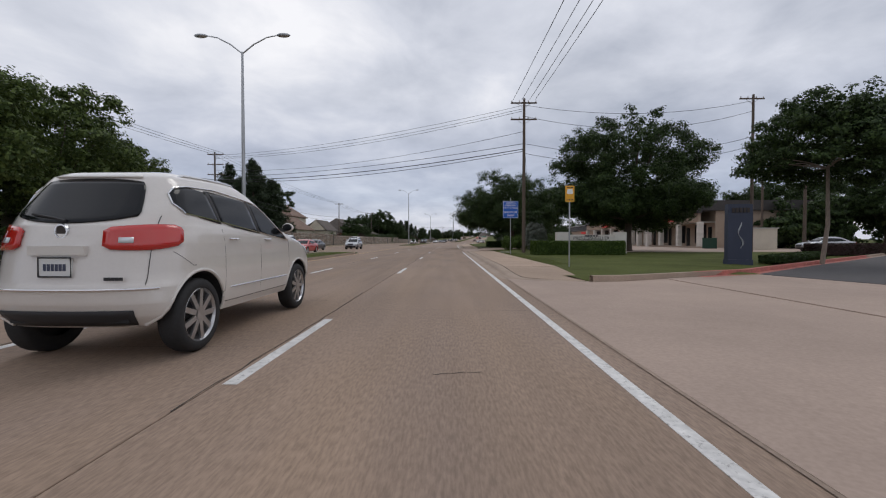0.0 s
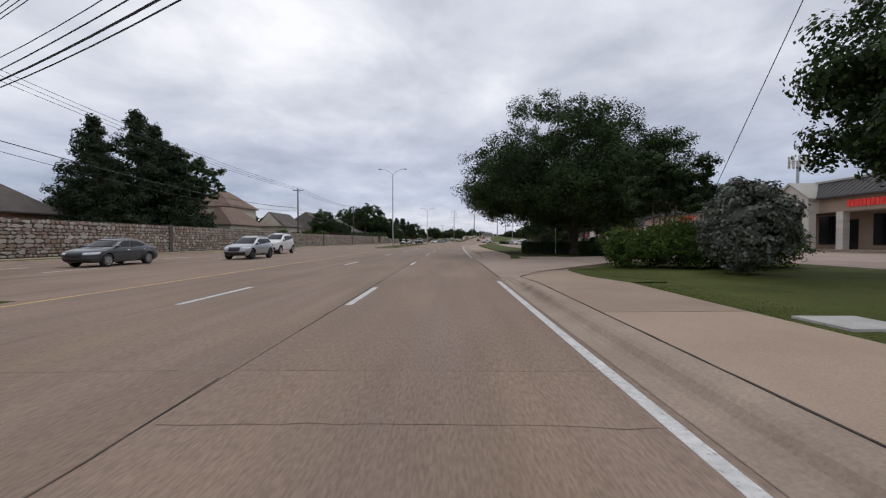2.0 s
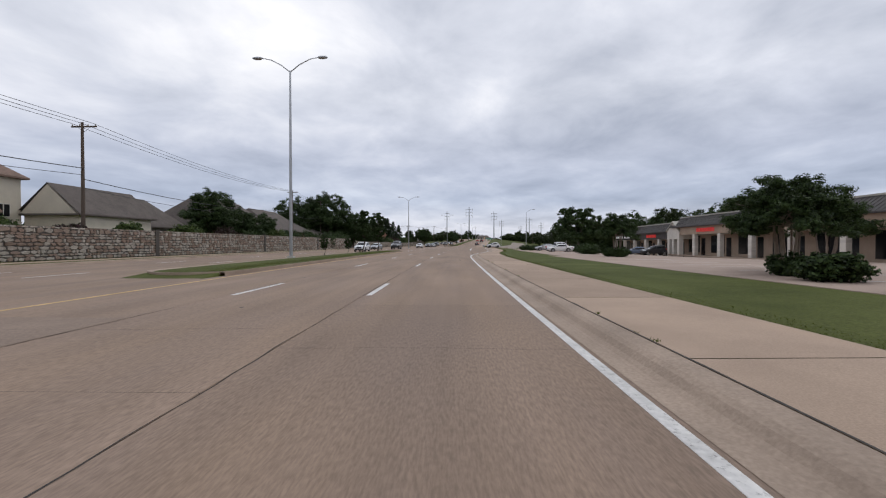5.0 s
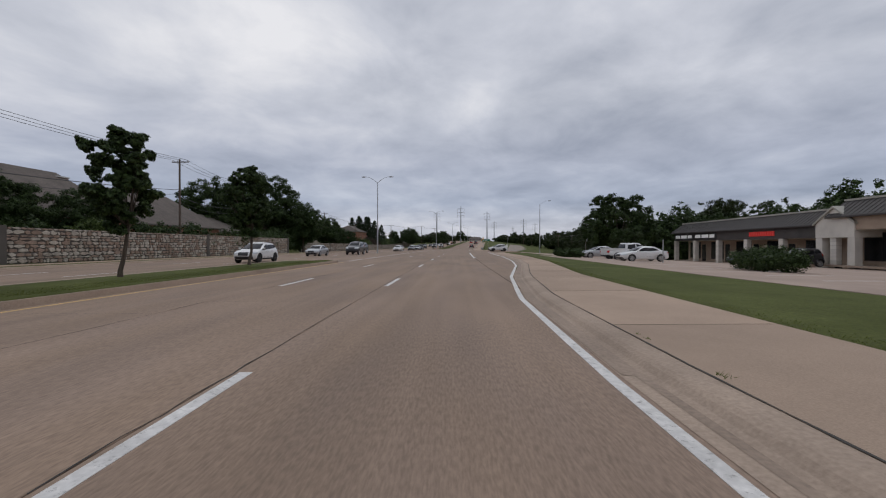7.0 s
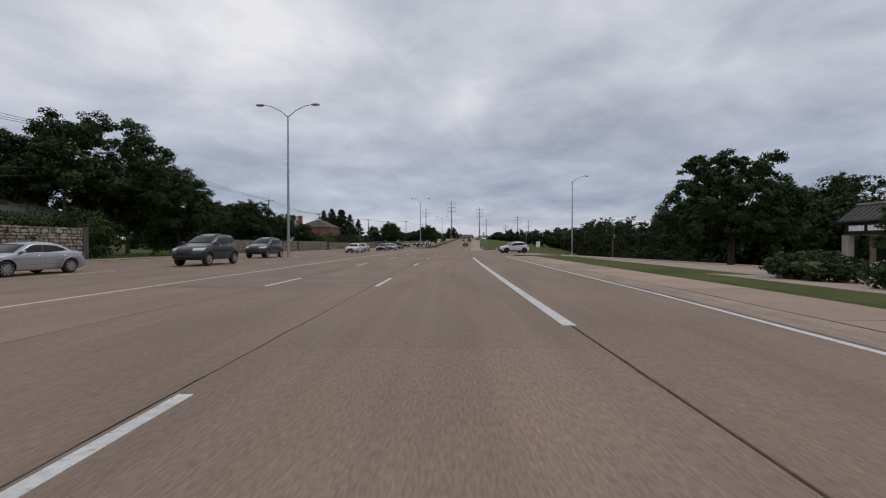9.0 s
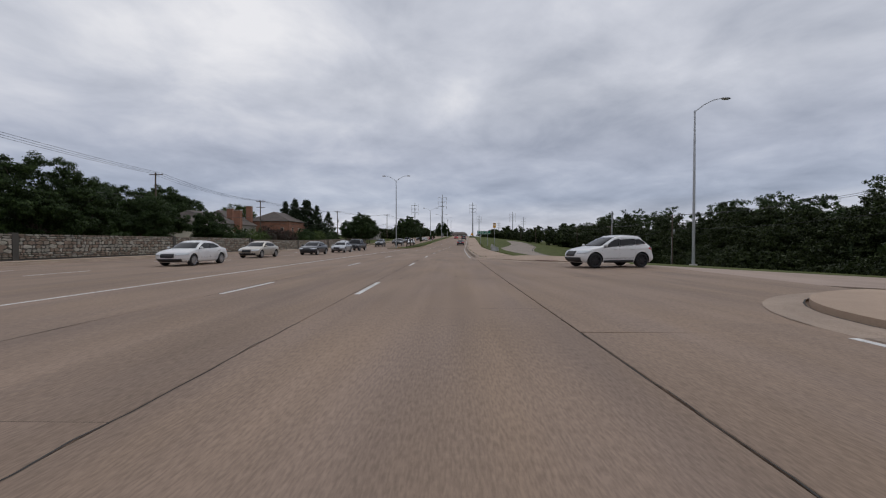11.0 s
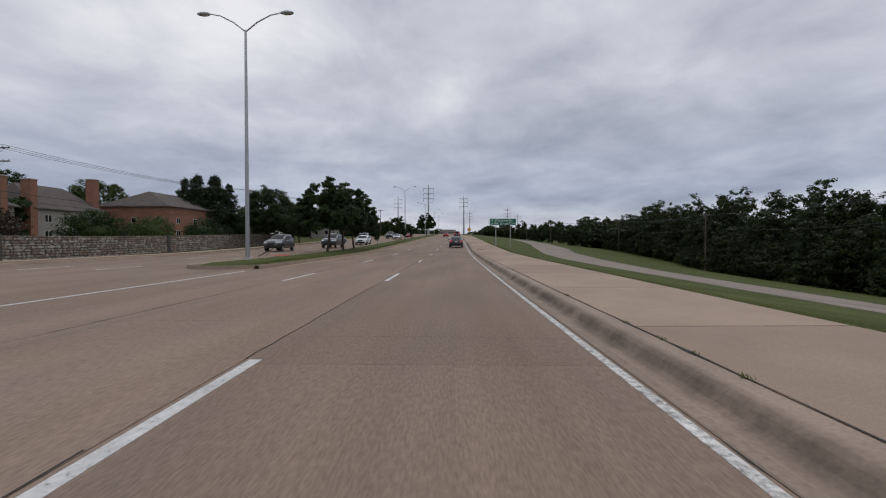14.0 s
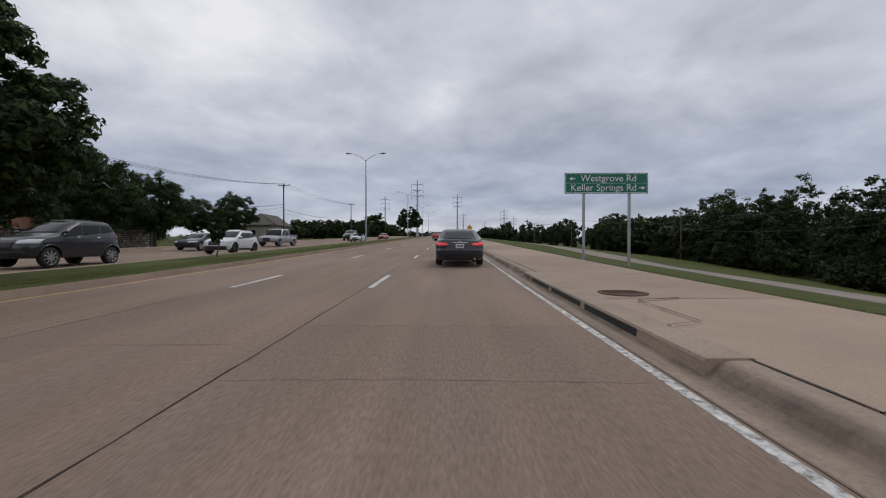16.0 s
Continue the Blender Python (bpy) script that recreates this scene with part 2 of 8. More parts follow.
M_SAGE = leaf_material("silvery_shrub_leaves", (0.125, 0.140, 0.112), (0.180, 0.195, 0.162))
M_PLUM = leaf_material("plum_red_leaves", (0.060, 0.026, 0.028), (0.045, 0.040, 0.026))
M_WOODS = leaf_material("woodland_leaves", (0.021, 0.032, 0.010), (0.036, 0.049, 0.015), 0.10, 0.25)
M_BARK = material("bark", (0.085, 0.065, 0.050), 0.95, grain=0.4, grain_scale=9, stretch=(3, 3, 0.6), bump=0.9)
M_PALE_BARK = material("pale_smooth_bark", (0.24, 0.19, 0.15), 0.85, grain=0.25, grain_scale=9, stretch=(3, 3, 0.6), bump=0.5)
M_POLE = material("weathered_pole_wood", (0.115, 0.085, 0.065), 0.9, grain=0.35, grain_scale=14, stretch=(4, 4, 0.3), bump=0.6)
M_STEEL = material("galvanised_steel", (0.42, 0.43, 0.44), 0.45, 0.8, grain=0.1, stain=0.15, stain_scale=1.0)
M_WIRE = material("black_cable", (0.03, 0.03, 0.032), 0.6)
M_STONE = material("chopped_limestone", (0.56, 0.50, 0.425), 0.9, grain=0.25, grain_scale=16, stain=0.25, stain_scale=1.2, bump=0.6, by_piece=0.35, alt=(0.215, 0.155, 0.12))
M_STONES = material("chopped_limestone_far", (0.56, 0.50, 0.425), 0.9, grain=0.25, grain_scale=16, stain=0.25, stain_scale=1.2, bump=0.6, by_island=0.35, alt=(0.215, 0.155, 0.12))
M_MORTAR = material("grey_mortar", (0.10, 0.088, 0.078), 0.95, grain=0.25, grain_scale=30, stain=0.3)
M_BRICKWHITE = material("painted_white_brick", (0.62, 0.58, 0.52), 0.8, grain=0.1, grain_scale=20, stain=0.15, bump=0.2, by_piece=0.06)
M_STUCCO = material("tan_stucco", (0.38, 0.29, 0.22), 0.9, grain=0.12, grain_scale=60, stain=0.15, bump=0.2)
M_CREAM = material("cream_stucco", (0.60, 0.54, 0.44), 0.9, grain=0.1, grain_scale=60, stain=0.12, bump=0.2)
M_OFFWHITE = material("off_white_render", (0.66, 0.62, 0.56), 0.85, grain=0.08, grain_scale=40, stain=0.15, bump=0.1)
M_BRICK = material("red_brick_wall", (0.28, 0.132, 0.086), 0.9, grain=0.25, grain_scale=18, stain=0.2, bump=0.3)
M_SIDING = material("grey_lap_siding", (0.30, 0.275, 0.25), 0.8, grain=0.1, stain=0.15)
M_SHINGLE = material("grey_brown_shingles", (0.125, 0.105, 0.092), 0.95, grain=0.3, grain_scale=10, stain=0.25, stain_scale=0.8, bump=0.6)
M_TILEROOF = material("tan_shingles", (0.22, 0.150, 0.115), 0.95, grain=0.3, grain_scale=10, stain=0.25, stain_scale=0.8, bump=0.6)
M_MANSARD = material("dark_standing_roof", (0.065, 0.058, 0.055), 0.7, grain=0.2, grain_scale=12, stain=0.25, bump=0.3, by_piece=0.15)
M_FASCIA = material("pale_metal_fascia", (0.40, 0.38, 0.33), 0.6, stain=0.2, grain=0.1)
M_DARKGLASS = material("tinted_window_glass", (0.010, 0.011, 0.013), 0.10, spec=0.28)
M_FRAME = material("dark_bronze_frame", (0.05, 0.04, 0.035), 0.5, 0.4, stain=0.2)
M_REDSIGN = material("red_sign_letters", (0.55, 0.035, 0.03), 0.5, emit=0.25)
M_WHITESIGN = material("white_sign_letters", (0.85, 0.85, 0.85), 0.5, emit=0.15)
M_BLUESIGN = material("blue_sign_sheeting", (0.012, 0.11, 0.50), 0.4, stain=0.08, grain=0.04)
M_GREENSIGN = material("green_sign_sheeting", (0.006, 0.165, 0.105), 0.4, stain=0.08, grain=0.04)
M_YELLOWSIGN = material("yellow_sign_sheeting", (0.72, 0.36, 0.02), 0.45, stain=0.08, grain=0.04)
M_NAVY = material("navy_sign_panel", (0.028, 0.036, 0.065), 0.5, stain=0.15, grain=0.05)
M_WHITEPLASTIC = material("white_reflective", (0.80, 0.80, 0.78), 0.5, stain=0.05, grain=0.03)
M_CONCRETE = material("cast_concrete", (0.50, 0.48, 0.45), 0.8, grain=0.15, grain_scale=40, stain=0.2, stain_scale=2.0, bump=0.2)
M_BENCH = material("weathered_bench_concrete", (0.42, 0.42, 0.42), 0.85, grain=0.2, grain_scale=30, stain=0.35, stain_scale=2.5, bump=0.3)
M_IRON = material("rusty_cast_iron", (0.13, 0.085, 0.06), 0.8, 0.3, grain=0.3, stain=0.3, bump=0.4)
M_BLACK = material("black_rubber", (0.018, 0.018, 0.019), 0.75, grain=0.2, grain_scale=30)
M_TRIM = material("black_plastic_trim", (0.025, 0.025, 0.027), 0.6)
M_CHROME = material("chrome", (0.72, 0.72, 0.73), 0.14, 1.0)
M_ALLOY = material("alloy_rim", (0.52, 0.52, 0.53), 0.3, 0.9, stain=0.2, stain_scale=5)
M_DARKRIM = material("dark_alloy_rim", (0.06, 0.06, 0.065), 0.35, 0.7, stain=0.2, stain_scale=5)
M_TAIL = material("red_lamp_lens", (0.50, 0.018, 0.014), 0.15, coat=0.9)
M_TAILON = material("lit_red_lamp", (0.62, 0.03, 0.03), 0.2, coat=0.6, emit=0.5)
M_HEAD = material("clear_lamp_lens", (0.62, 0.65, 0.68), 0.1, coat=0.8)
M_PLATE = material("number_plate_sheeting", (0.66, 0.67, 0.66), 0.5)
M_PLATEINK = material("plate_ink", (0.05, 0.06, 0.10), 0.6)
M_BIN = material("green_bin_plastic", (0.012, 0.055, 0.035), 0.6)
M_ORANGE = material("orange_plastic", (0.75, 0.12, 0.03), 0.6)


def paint(name, color, metal=0.0, gloss=0.6):
    return material(name, color, 0.30, metal, coat=gloss, stain=0.05, stain_scale=1.5, grain=0.02)


P_PEARL = paint("pearl_white_paint", (0.66, 0.625, 0.585), gloss=1.0)
P_WHITE = paint("white_car_paint", (0.72, 0.72, 0.72))
P_BLACK = paint("black_car_paint", (0.018, 0.019, 0.022))
P_NAVY = paint("dark_blue_grey_paint", (0.012, 0.016, 0.024))
P_SILVER = paint("silver_car_paint", (0.42, 0.43, 0.45), 0.5)
P_GREY = paint("dark_grey_car_paint", (0.075, 0.080, 0.088), 0.4)
P_RED = paint("red_car_paint", (0.46, 0.022, 0.020))
P_BLUE = paint("blue_grey_car_paint", (0.13, 0.17, 0.24), 0.4)
P_GOLD = paint("champagne_car_paint", (0.50, 0.46, 0.40), 0.4)

# ---------- plan: s runs along the lane, u to its right ----------
BEND = [(-400, 0.0), (40, 0.0), (58, 0.28), (83, 1.03), (100, 1.68), (118, 2.38), (136, 3.2), (154.5, 3.75), (173, 4.39), (192, 5.03),
        (212, 5.59), (231, 6.1), (250, 6.72), (270, 7.43), (290, 7.82), (330, 8.0), (2000, 8.0)]
STEP = 1.0
_S = np.arange(-400.0, 1600.0, STEP)
_H = np.radians(np.interp(_S + STEP / 2, [b[0] for b in BEND], [b[1] for b in BEND]))
_X = np.concatenate([[0.0], np.cumsum(np.sin(_H) * STEP)])[:-1]
_Y = np.concatenate([[0.0], np.cumsum(np.cos(_H) * STEP)])[:-1]
_X -= np.interp(0.0, _S, _X)
_Y -= np.interp(0.0, _S, _Y)


def bearing(s):
    return float(np.interp(s, [b[0] for b in BEND], [b[1] for b in BEND]))


RISE = [(-400, 0), (280, 0.0), (290, 0.05), (300, 0.26), (308, 0.47), (320, 0.82), (350, 1.7), (480, 5.4), (520, 6.2), (560, 6.6), (700, 7.0), (2000, 7.0)]


def place(s, u, z=0.0):
    """World point; the road climbs gently at its far end."""
    a = radians(bearing(s))
    z += float(np.interp(s, [b[0] for b in RISE], [b[1] for b in RISE]))
    return Vector((float(np.interp(s, _S, _X)) + u * math.cos(a), float(np.interp(s, _S, _Y)) - u * math.sin(a), z))


def stand(s, u, z=0.0, turn=0.0):
    """A pose on the plan, whose own y runs along the road."""
    p = place(s, u, z)
    return pose(p.x, p.y, p.z, 0, 0, -bearing(s) + turn)


def ramp_between(v, knots):
    return float(np.interp(v, [k[0] for k in knots], [k[1] for k in knots]))


MEDIANS = [(-60, 40.5, -12.6), (99, 151, -12.9), (269.5, 520, -13.2)]
EDGE = [(-100, 1.49), (60, 1.52), (122, 1.58), (128, 1.75), (135, 2.5), (145, 4.2), (154, 5.1), (165, 5.6), (198, 5.7)]
LEFT_JOINTS = (-2.22, -5.66)


def walk_edge(s):
    """Where the sidewalk ends and the grass begins."""
    return ramp_between(s, [(-60, 4.7), (8, 4.4), (12.5, 4.15), (14.2, 4.3), (17.8, 4.55), (40, 4.6), (50, 4.8), (59.7, 3.95), (63.7, 4.5), (120, 4.7), (135, 5.4), (150, 7.4), (165, 8.4), (200, 8.6), (221, 5.3), (240, 5.25), (255, 5.35), (300, 5.7)])


def fall(s):
    return ramp_between(s, [(90, 0.0), (150, -0.035), (190, -0.05), (225, -0.055), (245, -0.115), (275, -0.12), (300, -0.125), (335, -0.135), (385, -0.10)])


LAWN = [(1.6, 13.6), (1.95, 13.5), (2.2, 13.3), (2.8, 12.95), (3.3, 12.66), (4.2, 12.42), (6, 12.8), (8, 13.8), (11, 15.2), (18, 20.6), (26, 26.6), (34, 32.6), (46, 42)]
DRIVE_NEAR = [(1.6, 47.3), (2.0, 47.5), (2.25, 47.9), (2.8, 48.7), (4.05, 50.2), (8.2, 53.9), (10, 54.8), (16.5, 58)]
DRIVE_FAR = [(1.6, 61.2), (2.0, 61.1), (2.2, 60.6), (2.7, 59.95), (4.0, 59.75), (7.3, 60.1), (8.5, 60.2), (11.5, 61.8), (16.5, 65)]
CORNER = [(217.0, 14), (217.2, 11), (217.8, 8.5), (218.7, 6.6), (220.1, 4.9), (221.5, 3.9), (222.3, 3.05), (223.3, 2.42), (224.5, 2.16), (226, 2.12)]


def lip(s):
    """How far the kerb stands up: it drops at the drives."""
    return ramp_between(s, [(-13, 1), (-9.5, 0.2), (13.0, 0.2), (17.6, 1), (44, 1), (47.3, 0.2), (61, 0.2), (65.5, 1), (217.0, 0.2), (221.4, 0.25), (224, 1)])


def street_z(s, u):
    return -0.02 + ramp_between(u, [(2, 0.02), (6, 0.0)]) + fall(s) * max(0, min(u, 62) - 11)


def land(s, u):
    """Height of the bare ground."""
    if u > 1.5:
        e = walk_edge(s)
        if 198.5 < s < 217.6:
            return street_z(s, u) - 0.5
        if 217 < s < 230:
            rim = ramp_between(s, CORNER) + 1.3
            if u < rim:
                return -0.15
            return 0.045 + fall(s) * max(0.0, min(u, 62.0) - max(e, 9)) + (0.03 * (min(u, 150) - 62) if u > 62 else 0)
        if u < e - 0.02:
            return -0.12
        if -9.5 <= s <= ramp_between(u, LAWN) and u < 48:
            return -0.12
        if ramp_between(u, DRIVE_NEAR) < s < ramp_between(u, DRIVE_FAR) and u < 17:
            return -0.12
        z = 0.165 * (lip(s) + (1 - lip(s)) * min(1, (u - e) / 3)) + fall(s) * max(0.0, min(u, 62.0) - e)
        if u > 62:
            z += 0.03 * (min(u, 150) - 62)
        return z
    if u > -9.3:
        return -0.12
    for a, b, far in MEDIANS:
        if a < s < b and far < u:
            return 0.16 + 0.10 * math.sin(math.pi * (u - far) / (-9.3 - far)) * min(1, (s - a) / 6, (b - s) / 6)
    if u > -25.2:
        return -0.24
    return 0.05 + 0.004 * min(100, -25.2 - u) - 0.42 * ramp_between(s, [(190, 0.0), (225, 1.0)]) * min(1.0, (-25.2 - u) / 6)


# ---------- building helpers ----------
def part(name, bm, mat, parent=None, label="", smooth=False, bevel=0.0):
    """Links a bmesh as one mesh object under a thing or a part."""
    me = bpy.data.meshes.new(name)
    if bevel:
        bmesh.ops.bevel(bm, geom=[ed for ed in bm.edges if ed.is_manifold and ed.calc_face_angle(0) > 0.5], offset=bevel, segments=2, affect="EDGES", profile=0.6)
    bm.to_mesh(me)
    bm.free()
    return part_mesh(name, me, mat, parent, label, smooth)


def chart(me, places):
    """Stores (across, along, 0) on every vertex, for paving patterns that follow the lane."""
    me.attributes.new("plan", "FLOAT_VECTOR", "POINT").data.foreach_set("vector", np.array(places, dtype=np.float32).ravel())


def part_mesh(name, me, mat, parent=None, label="", smooth=False):
    if mat and not me.materials:
        me.materials.append(mat)
    if mat is M_SLAB and not me.attributes.get("plan"):
        chart(me, [(v.co.x, v.co.y, 0.0) for v in me.vertices])
    if smooth:
        me.shade_smooth()
        me.set_sharp_from_angle(angle=radians(40))
    ob = new(name, me)
    if parent:
        ob.parent = parent
    if label:
        ob["label"] = label
    return ob


def empty(name, m, label, category, group="", kind=""):
    ob = new(name)
    ob.matrix_world = m
    ob.empty_display_size = 0.2
    return tagged(ob, label, category, group, kind)


def box(bm, x0, x1, y0, y1, z0, z1):
    v = [bm.verts.new(p) for p in ((x0, y0, z0), (x1, y0, z0), (x1, y1, z0), (x0, y1, z0), (x0, y0, z1), (x1, y0, z1), (x1, y1, z1), (x0, y1, z1))]
    for f in ((0, 3, 2, 1), (4, 5, 6, 7), (0, 1, 5, 4), (1, 2, 6, 5), (2, 3, 7, 6), (3, 0, 4, 7)):
        bm.faces.new([v[i] for i in f])
    return bm


def boxed(*c):
    return box(bmesh.new(), *c)


def prism(bm, outline, axis, a, b):
    """An outline of (p, q) pairs pulled along an axis from a to b."""
    def at(p, q, w):
        return {"x": (w, p, q), "y": (p, w, q), "z": (p, q, w)}[axis]
    lo, hi = [bm.verts.new(at(p, q, a)) for p, q in outline], [bm.verts.new(at(p, q, b)) for p, q in outline]
    n = len(outline)
    bm.faces.new(lo), bm.faces.new(hi[::-1])
    for i in range(n):
        bm.faces.new((lo[i], hi[i], hi[(i + 1) % n], lo[(i + 1) % n]))
    bmesh.ops.recalc_face_normals(bm, faces=bm.faces)
    return bm


def tube(bm, path, radii, sides=8):
    """A round bar along a path."""
    rings = []
    for i, p in enumerate(path):
        p = Vector(p)
        t = (Vector(path[min(i + 1, len(path) - 1)]) - Vector(path[max(i - 1, 0)])).normalized()
        x = t.cross(Vector((0.13, 0.31, 0.94)) if abs(t.z) < 0.9 else Vector((1, 0, 0))).normalized()
        y = t.cross(x)
        r = radii[i] if isinstance(radii, (list, tuple)) else radii
        rings.append([bm.verts.new(p + r * (math.cos(2 * math.pi * k / sides) * x + math.sin(2 * math.pi * k / sides) * y)) for k in range(sides)])
    for a, b in zip(rings, rings[1:]):
        for k in range(sides):
            bm.faces.new((a[k], a[(k + 1) % sides], b[(k + 1) % sides], b[k]))
    bm.faces.new(rings[0][::-1]), bm.faces.new(rings[-1])
    return bm


def tubed(path, radii, sides=8):
    return tube(bmesh.new(), path, radii, sides)


def sheet(pts, rows, cols):
    """A grid of points as a mesh."""
    me = bpy.data.meshes.new("sheet")
    faces = [(r * cols + c, r * cols + c + 1, (r + 1) * cols + c + 1, (r + 1) * cols + c) for r in range(rows - 1) for c in range(cols - 1)]
    me.from_pydata([tuple(p) for p in pts], [], faces)
    return me


def patch(name, s0, s1, u0, u1, mat, lift, ds=2.0, du=2.0, height=None, near=None, far=None, **tags):
    """Paving that lies on the land: a sheet with a folded-down rim."""
    ss = np.linspace(s0, s1, max(2, int(abs(s1 - s0) / ds) + 1))
    us = np.linspace(u0, u1, max(2, int(abs(u1 - u0) / du) + 1))
    pts = []
    for i, sv in enumerate((ss[0], *ss, ss[-1])):
        for j, u in enumerate((us[0], *us, us[-1])):
            s = sv
            rim = i in (0, len(ss) + 1) or j in (0, len(us) + 1)
            a, b = (near(u) if near else s0), (far(u) if far else s1)
            s_ = a + (b - a) * (s - s0) / (s1 - s0)
            s = s_ if near or far else s
            z = (height(s, u) if height else land(s, u)) + lift - (0.15 if rim else 0)
            pts.append(place(s, u, z))
    return tagged(part_mesh(name, sheet(pts, len(ss) + 2, len(us) + 2), mat), **tags)


def sweep(name, line, profile, mat, **tags):
    """A profile of (offset, height) swept along a line of (s, u); offsets to the right of the way."""
    pts = []
    for i, (s, u) in enumerate(line):
        a, b = line[max(i - 1, 0)], line[min(i + 1, len(line) - 1)]
        d = Vector((b[1] - a[1], b[0] - a[0])).normalized()
        for off, z in profile:
            pts.append(place(s - off * d.x, u + off * d.y, z))
    return tagged(part_mesh(name, sheet(pts, len(line), len(profile)), mat), **tags)


def bar_text(bm, x0, x1, z0, z1, count, seed, y=0.0, depth=0.01):
    """A row of plain bars that stands for letters which cannot be read."""
    rnd = random.Random(seed)
    w = (x1 - x0) / count
    for k in range(count):
        if count > 6 and rnd.random() < 0.12:
            continue
        box(bm, x0 + (k + 0.12) * w, x0 + (k + 0.86) * w, y - depth, y, z0, z1)
    return bm


def lettering(name, text, size, m, mat, parent, depth=0.006):
    cu = bpy.data.curves.new(name, "FONT")
    cu.body, cu.size, cu.align_x, cu.align_y, cu.extrude = text, size, "CENTER", "CENTER", depth
    ob = new(name, cu)
    dg = bpy.context.evaluated_depsgraph_get()
    me = bpy.data.meshes.new_from_object(ob.evaluated_get(dg))
    bpy.data.objects.remove(ob)
    bpy.data.curves.remove(cu)
    me.materials.clear()
    made = part_mesh(name, me, mat, parent)
    made.matrix_local = m
    return made


def span(a, b, sag, n=14):
    a, b = Vector(a), Vector(b)
    return [a.lerp(b, k / n) - Vector((0, 0, 4 * sag * (k / n) * (1 - k / n))) for k in range(n + 1)]


# ---------- the ground ----------
US = [-900, -500, -250, -150, -100, -70, -50, -40, -34, -30, -27, -25.3, -25.1, -20, -14, -13.3, -12.9, -12.5, -11.5, -10.4, -9.6, -9.35, -9.25, -6, -2, 1.6]
VS = [-0.4, -0.03, 0.0, 0.5, 1.2, 2.3, 3.2, 4.2, 6, 9, 13, 18, 24, 31, 39, 48, 56.5, 75, 105, 145, 260, 500, 900]
SS = sorted({*range(8, 21), *range(44, 68), *range(196, 233), 217.5, 198.4, 198.6, -390, -250, -150, -90, *range(-60, 520, 4), -9.6, -9.4, 540, 580, 640, 720, 820, 950, 1150, 1350, 1590})
ALL = {s: US + [walk_edge(s) + v for v in VS] for s in SS}
tagged(part_mesh("ground", sheet([place(s, u, land(s, u) - (0.0 if abs(u) < 200 else 1.0)) for s in SS for u in ALL[s]], len(SS), len(US) + len(VS)), M_GRASS, smooth=True),
       "mown green grass on gently sloping ground", "ground", kind="structure")

# ---------- kerbs, gutters, lines ----------
CURB = [(-0.30, 0.005), (-0.06, 0.012), (0.0, 0.045), (0.06, 0.115), (0.12, 0.150), (0.19, 0.163), (0.36, 0.167), (0.37, -0.1)]


def line_of(s0, s1, edge, extra, step=2.0):
    return [(float(s), (edge(s) if callable(edge) else edge) + extra) for s in np.linspace(s0, s1, max(2, int((s1 - s0) / step) + 1))]


def arc(cs, cu, r, a0, a1, n=10):
    return [(cs + r * math.cos(radians(a0 + (a1 - a0) * k / n)), cu + r * math.sin(radians(a0 + (a1 - a0) * k / n))) for k in range(n + 1)]


def edge_line(s):
    return ramp_between(s, EDGE)


KERB = 0.42
def kerb_line(s):
    """Foot of the kerb on the near side."""
    return edge_line(s) + KERB if s < 210 else 2.12


def kerb_run(line):
    """The rolled kerb along a line, dropping where drives cross."""
    pts = []
    for i, (s, u) in enumerate(line):
        a, b = line[max(i - 1, 0)], line[min(i + 1, len(line) - 1)]
        d = Vector((b[1] - a[1], b[0] - a[0])).normalized()
        pts += [place(s - off * d.x, u + off * d.y, z * lip(s) if z > 0 else z) for off, z in CURB]
    return tagged(part_mesh("kerb", sheet(pts, len(line), len(CURB)), M_CURB), "pale rolled concrete kerb beside the sidewalk", "kerb", kind="structure")


def seam(line, off, width, seed, label="dark open joint between kerb and sidewalk", lift=0.172):
    """A dark, ragged joint beside a line."""
    rnd = random.Random(seed)
    pts, n = [], 0
    for (s0, u0), (s1, u1) in zip(line, line[1:]):
        d = Vector((u1 - u0, s1 - s0)).normalized()
        steps = max(1, int(math.hypot(s1 - s0, u1 - u0) / 0.35))
        for k in range(steps):
            f = k / steps
            s, u = s0 + (s1 - s0) * f, u0 + (u1 - u0) * f
            o, w = off + rnd.uniform(-0.006, 0.006), width * rnd.uniform(0.35, 1.25) * (2.0 if rnd.random() < 0.04 else 1)
            z = lift * lip(s) + 0.003
            pts += [place(s - (o + e) * d.x, u + (o + e) * d.y, z) for e in (-w, 0, w)]
            n += 1
    return tagged(part_mesh("joint", sheet(pts, n, 3), M_JOINT), label, "joint", kind="structure")


def soiled(line, seed):
    """Dirt washed along the foot of the kerb."""
    rnd = random.Random(seed)
    pts, n = [], 0
    for (s0, u0), (s1, u1) in zip(line, line[1:]):
        d = Vector((u1 - u0, s1 - s0)).normalized()
        for k in range(3):
            s, u = s0 + (s1 - s0) * k / 3, u0 + (u1 - u0) * k / 3
            for off in (-0.20, -0.06, 0.0, 0.06, 0.12, 0.19):
                z = ramp_between(off, CURB[:-1]) * lip(s) + 0.004
                pts.append(place(s - off * d.x, u + off * d.y, z))
            n += 1
    me = sheet(pts, n, 6)
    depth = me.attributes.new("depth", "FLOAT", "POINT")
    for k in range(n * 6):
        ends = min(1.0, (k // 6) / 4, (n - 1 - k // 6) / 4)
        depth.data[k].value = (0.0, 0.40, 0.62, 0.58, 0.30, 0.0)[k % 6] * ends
    return tagged(part_mesh("kerb_dirt", me, M_KERBSTAIN), "dark dirt stain along the foot of the kerb", "stain", kind="structure")


